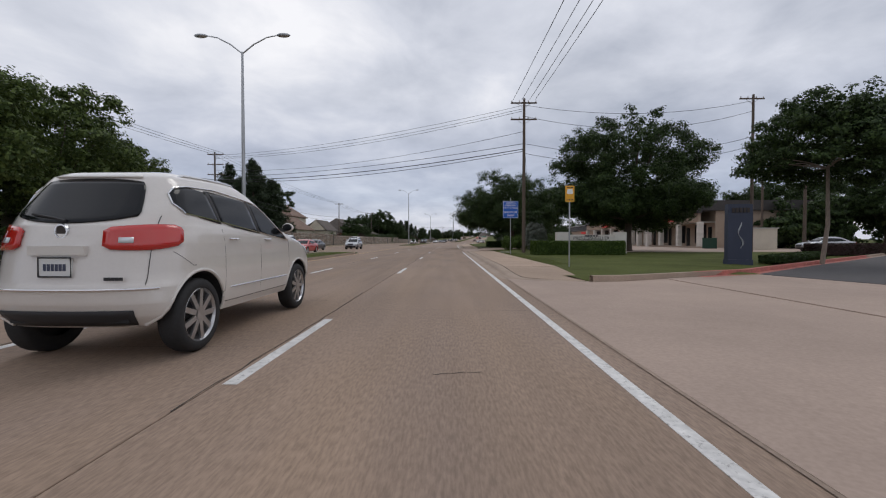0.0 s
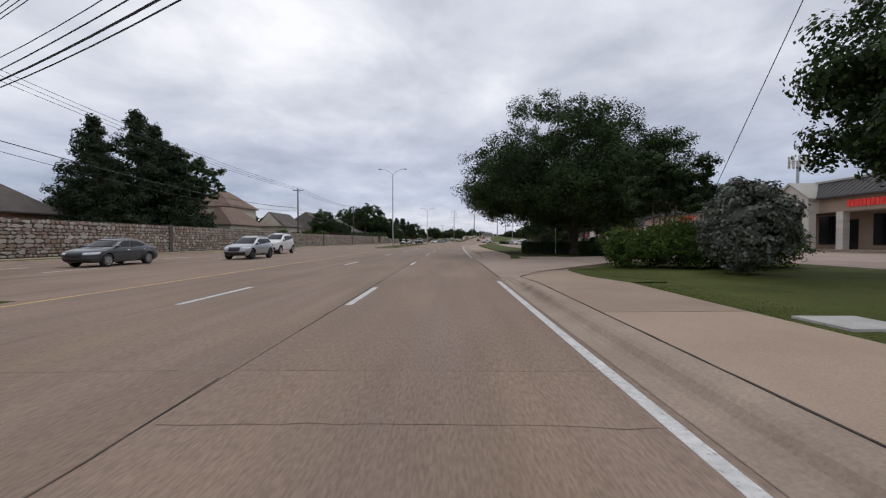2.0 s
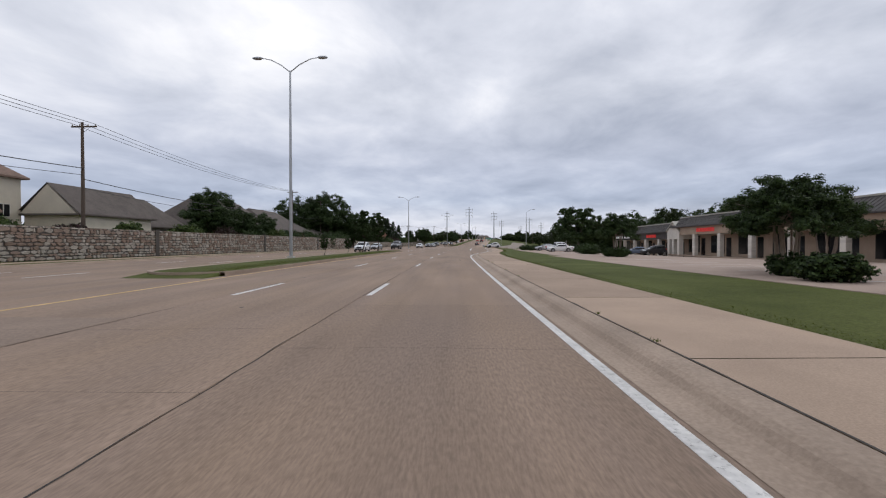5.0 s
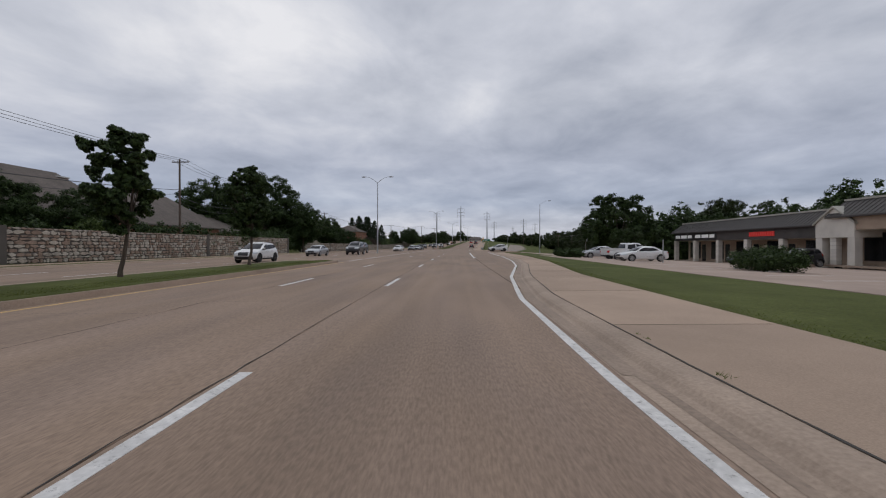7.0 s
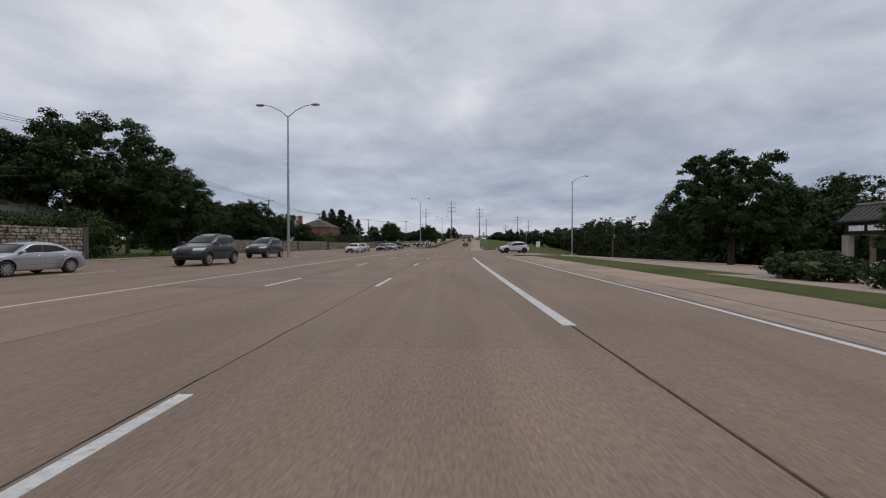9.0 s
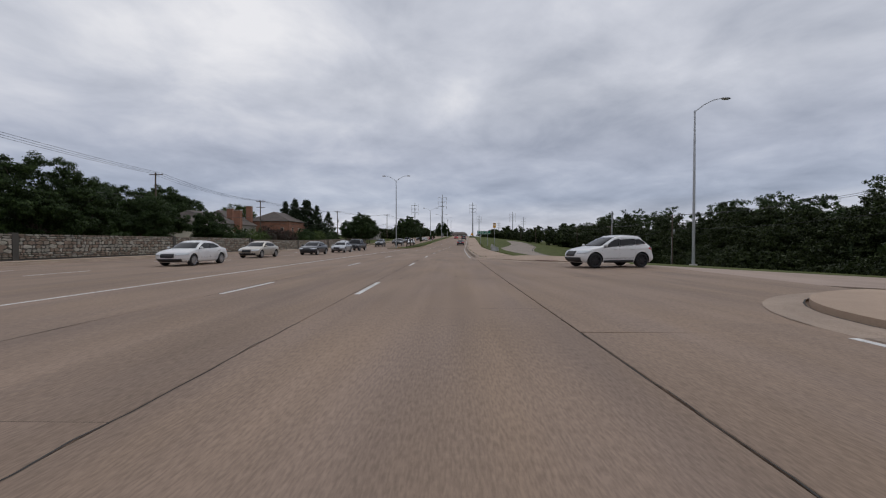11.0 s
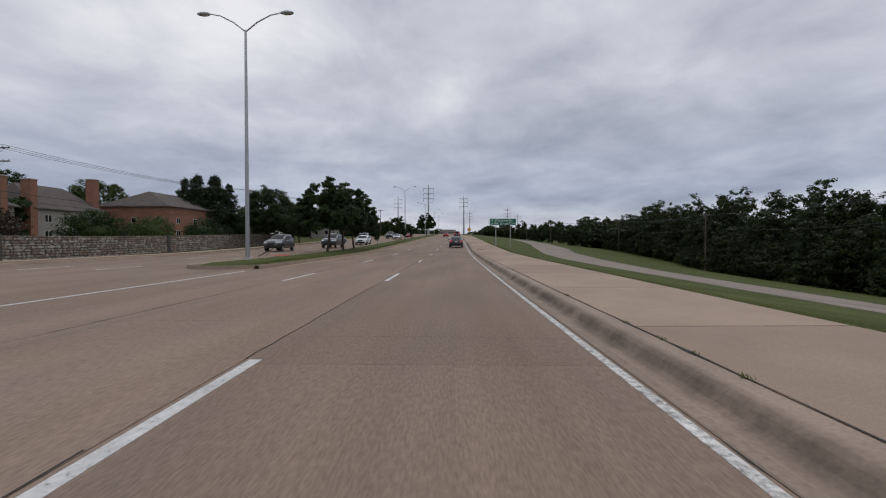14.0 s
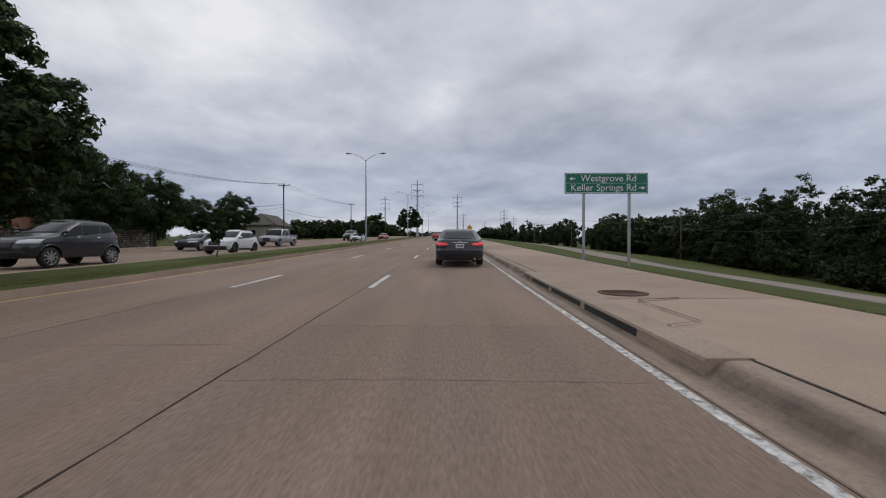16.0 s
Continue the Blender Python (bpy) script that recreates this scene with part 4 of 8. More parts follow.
def crown_clumps(kind, r, z0, z1, n, seed):
    """Clump centres for a crown: a lumpy, uneven outline with gaps."""
    rng = np.random.default_rng(seed)
    out, rad = [], []
    h = (z1 - z0) / 2
    while len(out) < n:
        d = rng.normal(size=3)
        d /= np.linalg.norm(d)
        k = rng.uniform(0.45, 0.90) if kind != "cone" else rng.uniform(0.1, 0.9)
        lump = 0.97 + (0.07 if kind == "broad" else 0.13) * noise.noise(Vector(d * 1.7) + Vector((seed, 0, 0)))
        if kind == "cone":
            f = rng.uniform(0, 1) ** 1.4
            ang = rng.uniform(0, 2 * math.pi)
            rr = r * (1 - f) ** 0.75 * math.sqrt(rng.uniform(0.1, 1)) * (0.85 + 0.35 * noise.noise(Vector((math.cos(ang) * 1.5, math.sin(ang) * 1.5, f * 4 + seed))))
            p = np.array([math.cos(ang) * rr, math.sin(ang) * rr, z0 + (z1 - z0) * f])
            cr = r * (0.15 + 0.20 * (1 - f))
        else:
            if kind == "dome" and d[2] < -0.35:
                continue
            if kind == "broad":
                # widest low down, with full shoulders and a shallow underside
                full = (1 - min(0.999, abs(d[2])) ** 2.6) ** (1 / 2.6) / max(0.05, math.sqrt(1 - d[2] ** 2))
                zc = z0 + 0.34 * (z1 - z0)
                p = np.array([d[0] * r * k * lump * full, d[1] * r * k * lump * full, zc + d[2] * k * lump * (z1 - z0) * (0.66 if d[2] > 0 else 0.30)])
                out.append(p), rad.append(r * rng.uniform(0.15, 0.26) * (1 - 0.3 * max(0.0, d[2])))
                continue
            p = np.array([d[0] * r * k * lump, d[1] * r * k * lump, (z0 + z1) / 2 + d[2] * h * k * lump])
            if kind == "dome":
                p[2] = z0 + (z1 - z0) * (0.16 + 0.80 * max(0, d[2]) * k * lump + 0.12 * rng.uniform(-1, 1))
            cr = r * rng.uniform(0.16, 0.28)
        out.append(p), rad.append(cr)
    return np.array(out), np.array(rad)


TREES = {}


def tree(name, s, u, r, z0, z1, label, kind="round", mat=None, leaves=9000, size=0.3, clumps=70, trunk=0.28, bark=None, stems=1, seed=1, base=None, turn=0.0, group="", category="tree"):
    """A tapered trunk with limbs, and a crown of leaf clumps."""
    z = land(s, u) if base is None else base
    root = empty(name, stand(s, u, z, turn), label, category, group)
    z0, z1 = z0 - z, z1 - z
    c, cr = crown_clumps(kind, r, z0, z1, clumps, seed)
    rnd = random.Random(seed)
    limbs = []
    bm = bmesh.new()
    fork = max(0.4, z0 + (z1 - z0) * (0.12 if kind != "cone" else 0.7))
    for k in range(stems):
        off = 0 if stems == 1 else 0.25
        ang = 6.283 * k / stems + rnd.random()
        lean = (0.25 if stems == 1 else 0.22 * r)
        p0 = Vector((off * math.cos(ang), off * math.sin(ang), -0.15))
        p2 = Vector((lean * math.cos(ang), lean * math.sin(ang), fork))
        p1 = p0.lerp(p2, 0.45) + Vector((rnd.uniform(-0.1, 0.1), rnd.uniform(-0.1, 0.1), 0))
        tube(bm, [p0, p0 + Vector((0, 0, 0.35)), p1, p2], [trunk * 1.35, trunk, trunk * 0.85, trunk * 0.65], 9)
        order = sorted(range(len(c)), key=lambda i: rnd.random())[:(12 if stems == 1 else 5)]
        for i in order:
            q = Vector(c[i].tolist())
            st = Vector((0, 0, q.z * 0.9)) if kind == "cone" else p2
            m1 = st.lerp(q, 0.5) + Vector((0, 0, -0.08 * r * rnd.random() + 0.05 * r))
            limbs.append(([st, m1, q], [trunk * 0.42, trunk * 0.24, trunk * 0.08]))
        if stems > 1:
            part("stem", bm, bark or M_BARK, root, smooth=True)
            bm = bmesh.new()
    if stems == 1:
        part("trunk", bm, bark or M_BARK, root, smooth=True)
    for line, radii in limbs:
        part("limb", tubed(line, radii, 6), bark or M_BARK, root, smooth=True)
    crown = part_mesh("crown", leaf_cloud(c, cr, leaves, size, seed=seed, three=leaves < 100000), mat or M_OAK, root)
    return root


def again(root, s, u, scale=1.0, turn=0.0, base=None, label=""):
    m = stand(s, u, land(s, u) if base is None else base, turn)
    ob = copy_thing(root, m)
    ob.scale = (scale, scale, scale)
    if label:
        ob["label"] = label
    return ob


def shrub(name, s, u, r, h, label, mat=None, leaves=2500, size=0.12, seed=1, long=1.0, category="shrub", turn=0.0, base=None):
    z = land(s, u) if base is None else base
    root = empty(name, stand(s, u, z, turn), label, category)
    rng = np.random.default_rng(seed)
    n = 64
    d = rng.normal(size=(n, 3)); d /= np.linalg.norm(d, axis=1, keepdims=True)
    c = d * np.array([r, r * long, h * 0.5]) * 0.70 + np.array([0, 0, h * 0.5])
    part_mesh("foliage", leaf_cloud(c, np.full(n, 0.40 * min(r, h)), leaves, size, flat=1.0, seed=seed), mat or M_HEDGE, root)
    core = bmesh.new()
    bmesh.ops.create_icosphere(core, subdivisions=2, radius=1.0)
    for v in core.verts:
        k = 0.46 + 0.12 * noise.noise(v.co * 2.1 + Vector((seed, 0, 0)))
        v.co = Vector((v.co.x * r * k, v.co.y * r * long * k, h * 0.5 + v.co.z * h * 0.5 * k))
    part("inner_growth", core, mat or M_HEDGE, root, smooth=True)
    return root


def hedge(name, s, u, lx, ly, h, label, mat=None, leaves=6000, size=0.10, turn=0.0, seed=3):
    """A clipped hedge with rounded shoulders."""
    z = land(s, u)
    root = empty(name, stand(s, u, z, turn), label, "hedge")
    rng = np.random.default_rng(seed)
    q = rng.uniform(-1, 1, (leaves, 3))
    ax = rng.integers(0, 5, leaves)
    q[ax == 0, 2] = 1; q[ax == 1, 0] = 1; q[ax == 2, 0] = -1; q[ax == 3, 1] = 1; q[ax == 4, 1] = -1
    q *= 1 + rng.normal(0, 0.035, (leaves, 1))
    rad = np.linalg.norm(q[:, :2] ** 4, axis=1) ** 0.25
    q[:, :2] /= np.maximum(1, rad)[:, None]
    c = np.stack([q[:, 0] * lx / 2, q[:, 1] * ly / 2, h * 0.5 + q[:, 2] * h * 0.5], 1)
    part_mesh("foliage", leaf_cloud(c, np.full(leaves, 0.07), leaves * 2, size, seed=seed), mat or M_HEDGE, root)
    bm = boxed(-lx * 0.47, lx * 0.47, -ly * 0.47, ly * 0.47, 0, h * 0.95)
    part("inner_growth", bm, mat or M_HEDGE, root, bevel=min(0.25, h * 0.2))
    return root


# right-hand side
tree("oak_tree", 42.6, 18.6, 8.5, 1.9, 15.2, "huge dark-green oak behind the office sign", kind="broad", leaves=215000, size=0.19, clumps=330, trunk=0.45, seed=44, turn=20)
tree("oak_tree", 67.3, 10.2, 9.6, 1.9, 13.6, "broad spreading oak overhanging the sidewalk", kind="broad", leaves=330000, size=0.15, clumps=380, trunk=0.42, seed=11)
tree("oak_tree", 80.5, 15.2, 5.6, 1.9, 7.4, "dark oak with low drooping branches beside the shops", kind="broad", leaves=60000, size=0.15, clumps=70, trunk=0.13, seed=31, turn=60)
tree("slender_tree", 21.2, 19.2, 4.3, 4.4, 9.7, "spreading tree with a pale slender trunk behind the red kerb", kind="dome", mat=M_OAK, leaves=52000, size=0.12, clumps=130, trunk=0.11, stems=1, bark=M_PALE_BARK, seed=8)
tree("crape_myrtle", 52.6, 10.1, 2.3, 2.6, 6.1, "crape myrtle with bare forked stems above a hedge", kind="dome", mat=M_OAK, leaves=52000, size=0.09, clumps=90, trunk=0.06, stems=5, bark=M_PALE_BARK, seed=5)
myrtle = tree("crape_myrtle", 127.6, 17.5, 2.7, 1.9, 4.7, "crape myrtle with bare forked stems in a planted bed", kind="dome", mat=M_OAK, leaves=38000, size=0.09, clumps=85, trunk=0.07, stems=5, bark=M_PALE_BARK, seed=6)
tree("oak_tree", 203.6, 32.6, 8.0, 0.6, 13.5, "dense dark oak beyond the parking lot", kind="broad", leaves=70000, size=0.27, clumps=130, trunk=0.4, seed=9)
for s, u, k in ((98, 12.2, 0.78), (101, 14.5, 0.85), (118, 31, 1.2), (174, 23, 0.9)):
    again(myrtle, s, u, k, turn=s * 7, label="crape myrtle before the shop fronts")
# left-hand side
treeL = tree("elm_tree", 22, -31, 7.6, 1.2, 14.0, "leafy elm on the far roadside", mat=M_FRESH, leaves=60000, size=0.21, clumps=140, trunk=0.3, seed=12)
for s, u, k, tr in ((11, -30, 0.95, 30), (33, -33, 1.05, 90), (44, -38, 0.95, 160), (1, -31, 1.0, 210)):
    again(treeL, s, u, k, tr)
cedar = tree("cedar_tree", 88, -43.6, 6.6, 2.0, 18.8, "tall dark cedar behind the stone wall", kind="cone", mat=M_CEDAR, leaves=46000, size=0.24, clumps=170, trunk=0.3, seed=14)
for s, u, k, tr in ((97, -46.5, 0.88, 200), (92, -41, 0.80, 300), (85, -47, 0.92, 50), (95, -46, 0.88, 100), (80, -42, 0.72, 20), (93, -45, 0.98, 260), (357, -64, 0.90, 0), (360, -71, 0.94, 80), (354, -68, 0.86, 140), (356, -60, 0.78, 70), (362, -76, 0.90, 170), (359, -66, 0.92, 230), (364, -58, 0.66, 10), (60, -47, 0.8, 60), (66, -43, 0.6, 33)):
    again(cedar, s, u, k, tr)
tree("elm_tree", 103, -45.5, 4.8, 6.0, 17.5, "ragged grey-green elm beyond the wall", mat=M_OAK, leaves=26000, size=0.21, clumps=80, trunk=0.25, seed=16)
big = tree("elm_tree", 200, -41, 8.0, 2.0, 17.5, "tall full-crowned elm behind the verge", mat=M_OAK, leaves=62000, size=0.25, clumps=140, trunk=0.4, seed=17)
for s, u, k, tr in ((212, -48, 0.8, 70), (248, -52, 0.62, 140), (193, -47, 0.85, 200), (258, -64, 0.72, 20), (224, -53, 0.72, 120), (229, -38.5, 0.60, 12), (252, -44, 0.50, 100), (259, -41.5, 0.43, 33), (246, -42, 0.50, 310), (203, -33.6, 0.63, 250), (143, -37.5, 0.58, 40), (149.5, -37, 0.44, 190), (155.5, -36.5, 0.41, 280)):
    again(big, s, u, k, tr)
for s, u, k, tr in ((66, 60, 0.72, 15), (74, 60, 0.76, 120), (84, 60, 0.74, 230), (57, 60, 0.70, 300)):
    again(big, s, u, k, tr, label="full-crowned elm behind the shop buildings")
for s, u, k, tr in ((118, -70, 0.8, 20), (108, -72, 0.8, 60), (350, -90, 1.1, 140)):
    again(treeL, s, u, k, tr, label="leafy elm rising behind the house roofs")
for s, u, k, tr in ((303, -86, 1.05, 0), (335, -100, 1.0, 50), (280, -80, 0.95, 90), (320, -96, 1.1, 200), (372, -52, 0.55, 40), (372, -44, 0.6, 80), (316, -30.5, 0.60, 30), (325, -31, 0.52, 75), (334, -32.5, 0.50, 210)):
    again(big, s, u, k, tr, label="full-crowned elm above the house roofs")
young = tree("young_elm", 131.4, -11.2, 1.25, 1.4, 5.7, "young narrow tree in the grass median", mat=M_OAK, leaves=42000, size=0.085, clumps=110, trunk=0.075, seed=18, bark=M_BARK)
again(young, 140, -11.2, 1.08, 80)
again(young, 126.5, -11.6, 0.34, 60, label="small sapling in the grass median")
again(young, 119.5, -11.8, 0.36, 20, label="small sapling in the grass median")
median_tree = tree("elm_tree", 290.5, -12.5, 3.3, 2.0, 7.9, "full round tree in the grass median", kind="broad", mat=M_OAK, leaves=52000, size=0.15, clumps=150, trunk=0.13, seed=21)
again(median_tree, 294.7, -12.1, 1.0, 110)
again(median_tree, 298.9, -12.0, 0.96, 200)
again(median_tree, 402, -11.4, 1.15, 20)
again(young, 309, -11.2, 0.45, 10)
again(young, 340, -11.2, 0.5, 10)
again(young, 352, -11.2, 0.45, 40)

# shrubs and hedges
hedge("low_hedge", 25.4, 21.5, 13.0, 1.1, 0.32, "low dark hedge behind the red kerb", M_OAK, turn=40, leaves=5000, seed=21)
hedge("plum_hedge", 33.6, 32.5, 10.0, 1.5, 0.85, "dark plum-red clipped hedge behind the red kerb", M_PLUM, turn=24, leaves=6000, seed=22)
hedge("clipped_hedge", 32.4, 10.1, 7.0, 2.2, 1.05, "low clipped green hedge before the office sign", turn=0, leaves=9000)
shrub("silvery_shrub", 46.8, 9.8, 1.5, 3.2, "large silvery-grey rounded shrub", M_SAGE, leaves=26000, size=0.12, seed=4)
for s, u, r, h, seed in ((50.4, 7.9, 1.5, 1.7, 61), (50.2, 9.5, 1.6, 1.9, 62), (50.0, 11.3, 1.7, 1.9, 63), (50.8, 13.2, 1.8, 1.8, 64)):
    shrub("rounded_hedge", s, u, r, h, "rounded clipped green hedge beside the driveway", M_HEDGE, leaves=16000, size=0.09, seed=seed, category="hedge")
hedge("hedge", 68.2, 9.6, 6.8, 2.2, 0.95, "dark low hedge round the oak trunk", M_OAK, leaves=6000, seed=5)
shrub("shrub", 63.2, 10.7, 1.35, 1.25, "rounded clipped shrub beside the driveway", M_OAK, leaves=12000, size=0.09, seed=6)
shrub("shrub", 71.6, 9.0, 0.95, 1.9, "small upright shrub under the oak", M_SAGE, leaves=3500, seed=7)
for s, u, r, h, seed in ((92, 10.8, 1.0, 0.7, 8), (95.5, 11.5, 1.0, 0.8, 9), (98, 12.5, 1.2, 0.8, 10), (87, 16.5, 1.6, 1.0, 20), (142, 18.4, 2.0, 1.4, 11), (144.3, 19.4, 2.0, 1.3, 12), (126, 16.6, 1.5, 0.9, 13), (129, 18.0, 1.6, 1.0, 14),
                         (166, 13.6, 1.7, 0.9, 15), (170, 13.8, 1.8, 1.0, 16), (173, 16, 1.6, 1.0, 17)):
    shrub("shrub", s, u, r, h, "low spreading green shrub in a kerbed bed", M_OAK, leaves=6500, seed=seed)

M_LITTER = material("brown_leaf_litter", (0.075, 0.056, 0.036), 0.95, grain=0.45, grain_scale=18, stain=0.4, stain_scale=0.8, bump=0.8, spec=0.1)
worn(M_LITTER, 0.30, 0.52, 3.0, "depth")
ls, lu = np.linspace(61, 79, 25), np.linspace(4.7, 16.5, 21)
me = sheet([place(s, max(u, walk_edge(s) + 0.02), land(s, max(u, walk_edge(s) + 0.05)) + 0.014) for s in ls for u in lu], 25, 21)
litter = me.attributes.new("depth", "FLOAT", "POINT")
for k in range(25 * 21):
    s, u = ls[k // 21], lu[k % 21]
    litter.data[k].value = max(0.0, min(1.0, 1.6 - 1.6 * math.hypot((s - 69.5) / 9.0, (u - 9.5) / 7.5)))
tagged(part_mesh("leaf_litter", me, M_LITTER), "brown leaf litter and bare soil under the oak", "ground", kind="structure")

# ---------- wear on the road ----------
def crack(line, width, label="dark irregular crack in the concrete", seed=1, mat=None):
    rnd = random.Random(seed)
    pts, n = [], 0
    for (s0, u0), (s1, u1) in zip(line, line[1:]):
        for k in range(9):
            f = k / 9
            s, u = s0 + (s1 - s0) * f + rnd.uniform(-0.02, 0.02), u0 + (u1 - u0) * f + rnd.uniform(-0.025, 0.025)
            w = width * rnd.uniform(0.4, 1.4)
            ds, du = s1 - s0, u1 - u0
            L = math.hypot(ds, du)
            pts += [place(s - du / L * w, u + ds / L * w, 0.003), place(s, u, 0.004), place(s + du / L * w, u - ds / L * w, 0.003)]
            n += 1
    return tagged(part_mesh("crack", sheet(pts, n, 3), mat or M_JOINT), label, "crack", kind="structure")


crack([(111.2, 0.85), (112.6, 0.75), (113.6, 0.55), (115, 0.5), (117.2, 0.42)], 0.005, seed=1)
crack([(3.9, -0.3), (4.0, 0.25)], 0.006, seed=2)
crack([(56, 0.4), (56.1, -0.6)], 0.008, seed=3)
for k, s in enumerate((7.5, 20.2, 36, 44.5, 61, 73.2, 88, 103, 113.6, 131, 148, 163, 178, 207.8, 223, 241, 256, 271, 293.4)):
    crack([(s, -2.15), (s + 0.05, -0.2), (s - 0.04, 1.8)], 0.003, "thin transverse crack in the concrete", 10 + k, M_HAIRLINE)
    crack([(s + 1.1, -9.0), (s + 1.0, -6.0), (s + 1.2, -2.3)], 0.003, "thin transverse crack in the concrete", 40 + k, M_HAIRLINE)
crack([(206.96, 2.28), (207.5, 4.2), (208.28, 6.35), (209.5, 8.1), (211.5, 12)], 0.009, "dark joint across the side street", 70)
crack([(206.9, -2.2), (206.9, 2.1)], 0.006, "dark joint across the lane", 71)
crack([(216.64, 2.57), (217.12, 4.15), (217.8, 6.0)], 0.006, "dark joint across the side street", 72)
crack([(216.4, 3.9), (215.9, 4.9)], 0.007, "dark joint across the side street", 73)
# tar smears along the lane joints
for k, s in enumerate(range(-6, 300, 9)):
    for j, u in enumerate((-2.22, -5.66, None)):
        uu_ = lane_edge(s + 4) if u is None else u
        crack([(s + 1.0 * j, uu_), (s + 3 + j, uu_ + 0.004), (s + 7.5, uu_ - 0.004)], 0.007, "tar smear along a lane joint", 100 + 3 * k + j)


def blotch(s, u, ls, lu, mat, label, seed, z=0.0025):
    rnd = random.Random(seed)
    n = 22
    ring = []
    for k in range(n):
        t = 6.283 * k / n
        f = 1 + 0.35 * rnd.uniform(-1, 1)
        ring.append(place(s + ls * f * math.sin(t), u + lu * f * math.cos(t), z))
    me = bpy.data.meshes.new("stain")
    me.from_pydata([tuple(place(s, u, z))] + [tuple(p) for p in ring], [], [(0, k + 1, (k + 1) % n + 1) for k in range(n)])
    return tagged(part_mesh("stain", me, mat), label, "stain", kind="structure")


M_REPAIR = material("grey_repair_concrete", (0.262, 0.196, 0.152), 0.85, grain=0.2, grain_scale=20, stain=0.2, bump=0.3, spec=0.3)
rnd_ = random.Random(77)
for k in range(14):
    blotch(rnd_.uniform(2, 330), rnd_.choice((-3.9, -7.4)) + rnd_.uniform(-1.3, 1.3), rnd_.uniform(0.03, 0.09), rnd_.uniform(0.012, 0.035), M_JOINT, "small dark tar spot on the road", 200 + k)
for s0, s1, a, b in ((74.5, 82, -5.6, -2.3), (166.5, 170.5, -9.1, -2.3), (84, 90, -9.1, -5.7)):
    tagged(part_mesh("road_repair", sheet([place(s, u, 0.0035) for s in np.linspace(s0, s1, 6) for u in (a, b)], 6, 2), M_REPAIR), "greyer repaired patch of road concrete", "road patch", kind="structure")

# ---------- vehicles ----------
def lathe(profile, sides=20, axis="x"):
    """A ring of (radius, offset) pairs turned about the x axis."""
    bm = bmesh.new()
    rings = [[bm.verts.new((o, r * math.cos(2 * math.pi * k / sides), r * math.sin(2 * math.pi * k / sides))) for k in range(sides)] for r, o in profile]
    for a, b in zip(rings, rings[1:]):
        for k in range(sides):
            bm.faces.new((a[k], b[k], b[(k + 1) % sides], a[(k + 1) % sides]))
    return bm


WHEELS = {}


def wheel_meshes(r, spokes):
    key = (round(r, 3), spokes)
    if key in WHEELS:
        return WHEELS[key]
    w = 0.225
    bm = lathe([(r * 0.70, 0.0), (r * 0.74, 0.02), (r * 0.93, 0.012), (r * 0.99, -0.02), (r, -0.06), (r, -w + 0.05), (r * 0.95, -w), (r * 0.6, -w)], 28)
    tyre = bpy.data.meshes.new("tyre"); bm.to_mesh(tyre); bm.free(); tyre.materials.append(M_BLACK); tyre.shade_smooth()
    bm = lathe([(r * 0.74, 0.004), (r * 0.71, 0.014), (r * 0.67, -0.02), (r * 0.65, -0.10)], 28)
    for k in range(spokes):
        a = 2 * math.pi * k / spokes
        v = []
        for rr, wd, o in ((r * 0.12, 0.030, 0.006), (r * 0.69, 0.016 + 0.12 / spokes, -0.004)):
            for sgn in (-1, 1):
                for dep in (0.0, -0.03):
                    v.append(bm.verts.new((o + dep, rr * math.cos(a) - sgn * wd * math.sin(a), rr * math.sin(a) + sgn * wd * math.cos(a))))
        for f in ((0, 2, 6, 4), (1, 5, 7, 3), (0, 4, 5, 1), (2, 3, 7, 6), (0, 1, 3, 2), (4, 6, 7, 5)):
            bm.faces.new([v[i] for i in f])
    hub = [bm.verts.new((0.012, r * 0.17 * math.cos(2 * math.pi * k / 12), r * 0.17 * math.sin(2 * math.pi * k / 12))) for k in range(12)]
    bm.faces.new(hub)
    bmesh.ops.recalc_face_normals(bm, faces=bm.faces)
    rim = bpy.data.meshes.new("rim"); bm.to_mesh(rim); bm.free(); rim.materials.append(M_ALLOY)
    bm = lathe([(0.001, -0.11), (r * 0.66, -0.105)], 20)
    drum = bpy.data.meshes.new("brake_disc"); bm.to_mesh(drum); bm.free(); drum.materials.append(M_TRIM)
    WHEELS[key] = (tyre, rim, drum)
    return WHEELS[key]


SPECS = {
    "pickup": dict(body=[(-2.95, 0.92, 0.55, 1.02, 1.10), (-2.90, 0.98, 0.45, 1.08, 1.14), (-1.4, 1.0, 0.40, 1.08, 1.14), (-1.0, 1.0, 0.40, 1.08, 1.13), (0.5, 1.0, 0.40, 1.07, 1.12),
                         (1.4, 1.0, 0.40, 1.06, 1.18), (2.3, 0.98, 0.42, 1.02, 1.14), (2.75, 0.92, 0.45, 0.95, 1.06), (2.92, 0.80, 0.50, 0.85, 0.95)],
                   cabin=dict(z=(1.08, 1.88), back=(-0.95, -0.78), front=(1.55, 0.75), w=(0.95, 0.76)),
                   panes=[[(-0.72, .08), (0.22, .06), (0.20, .86), (-0.62, .85)], [(0.34, .06), (1.30, .05), (0.78, .82), (0.30, .87)]],
                   wheels=(-1.85, 1.85, 0.40, 6), tail=(0.80, 0.99, 0.78, 1.08, -2.97, -2.80), head=(0.55, 0.92, 0.74, 0.98, 2.62, 2.90), plate=(-2.965, 0.62), rail=False),
}


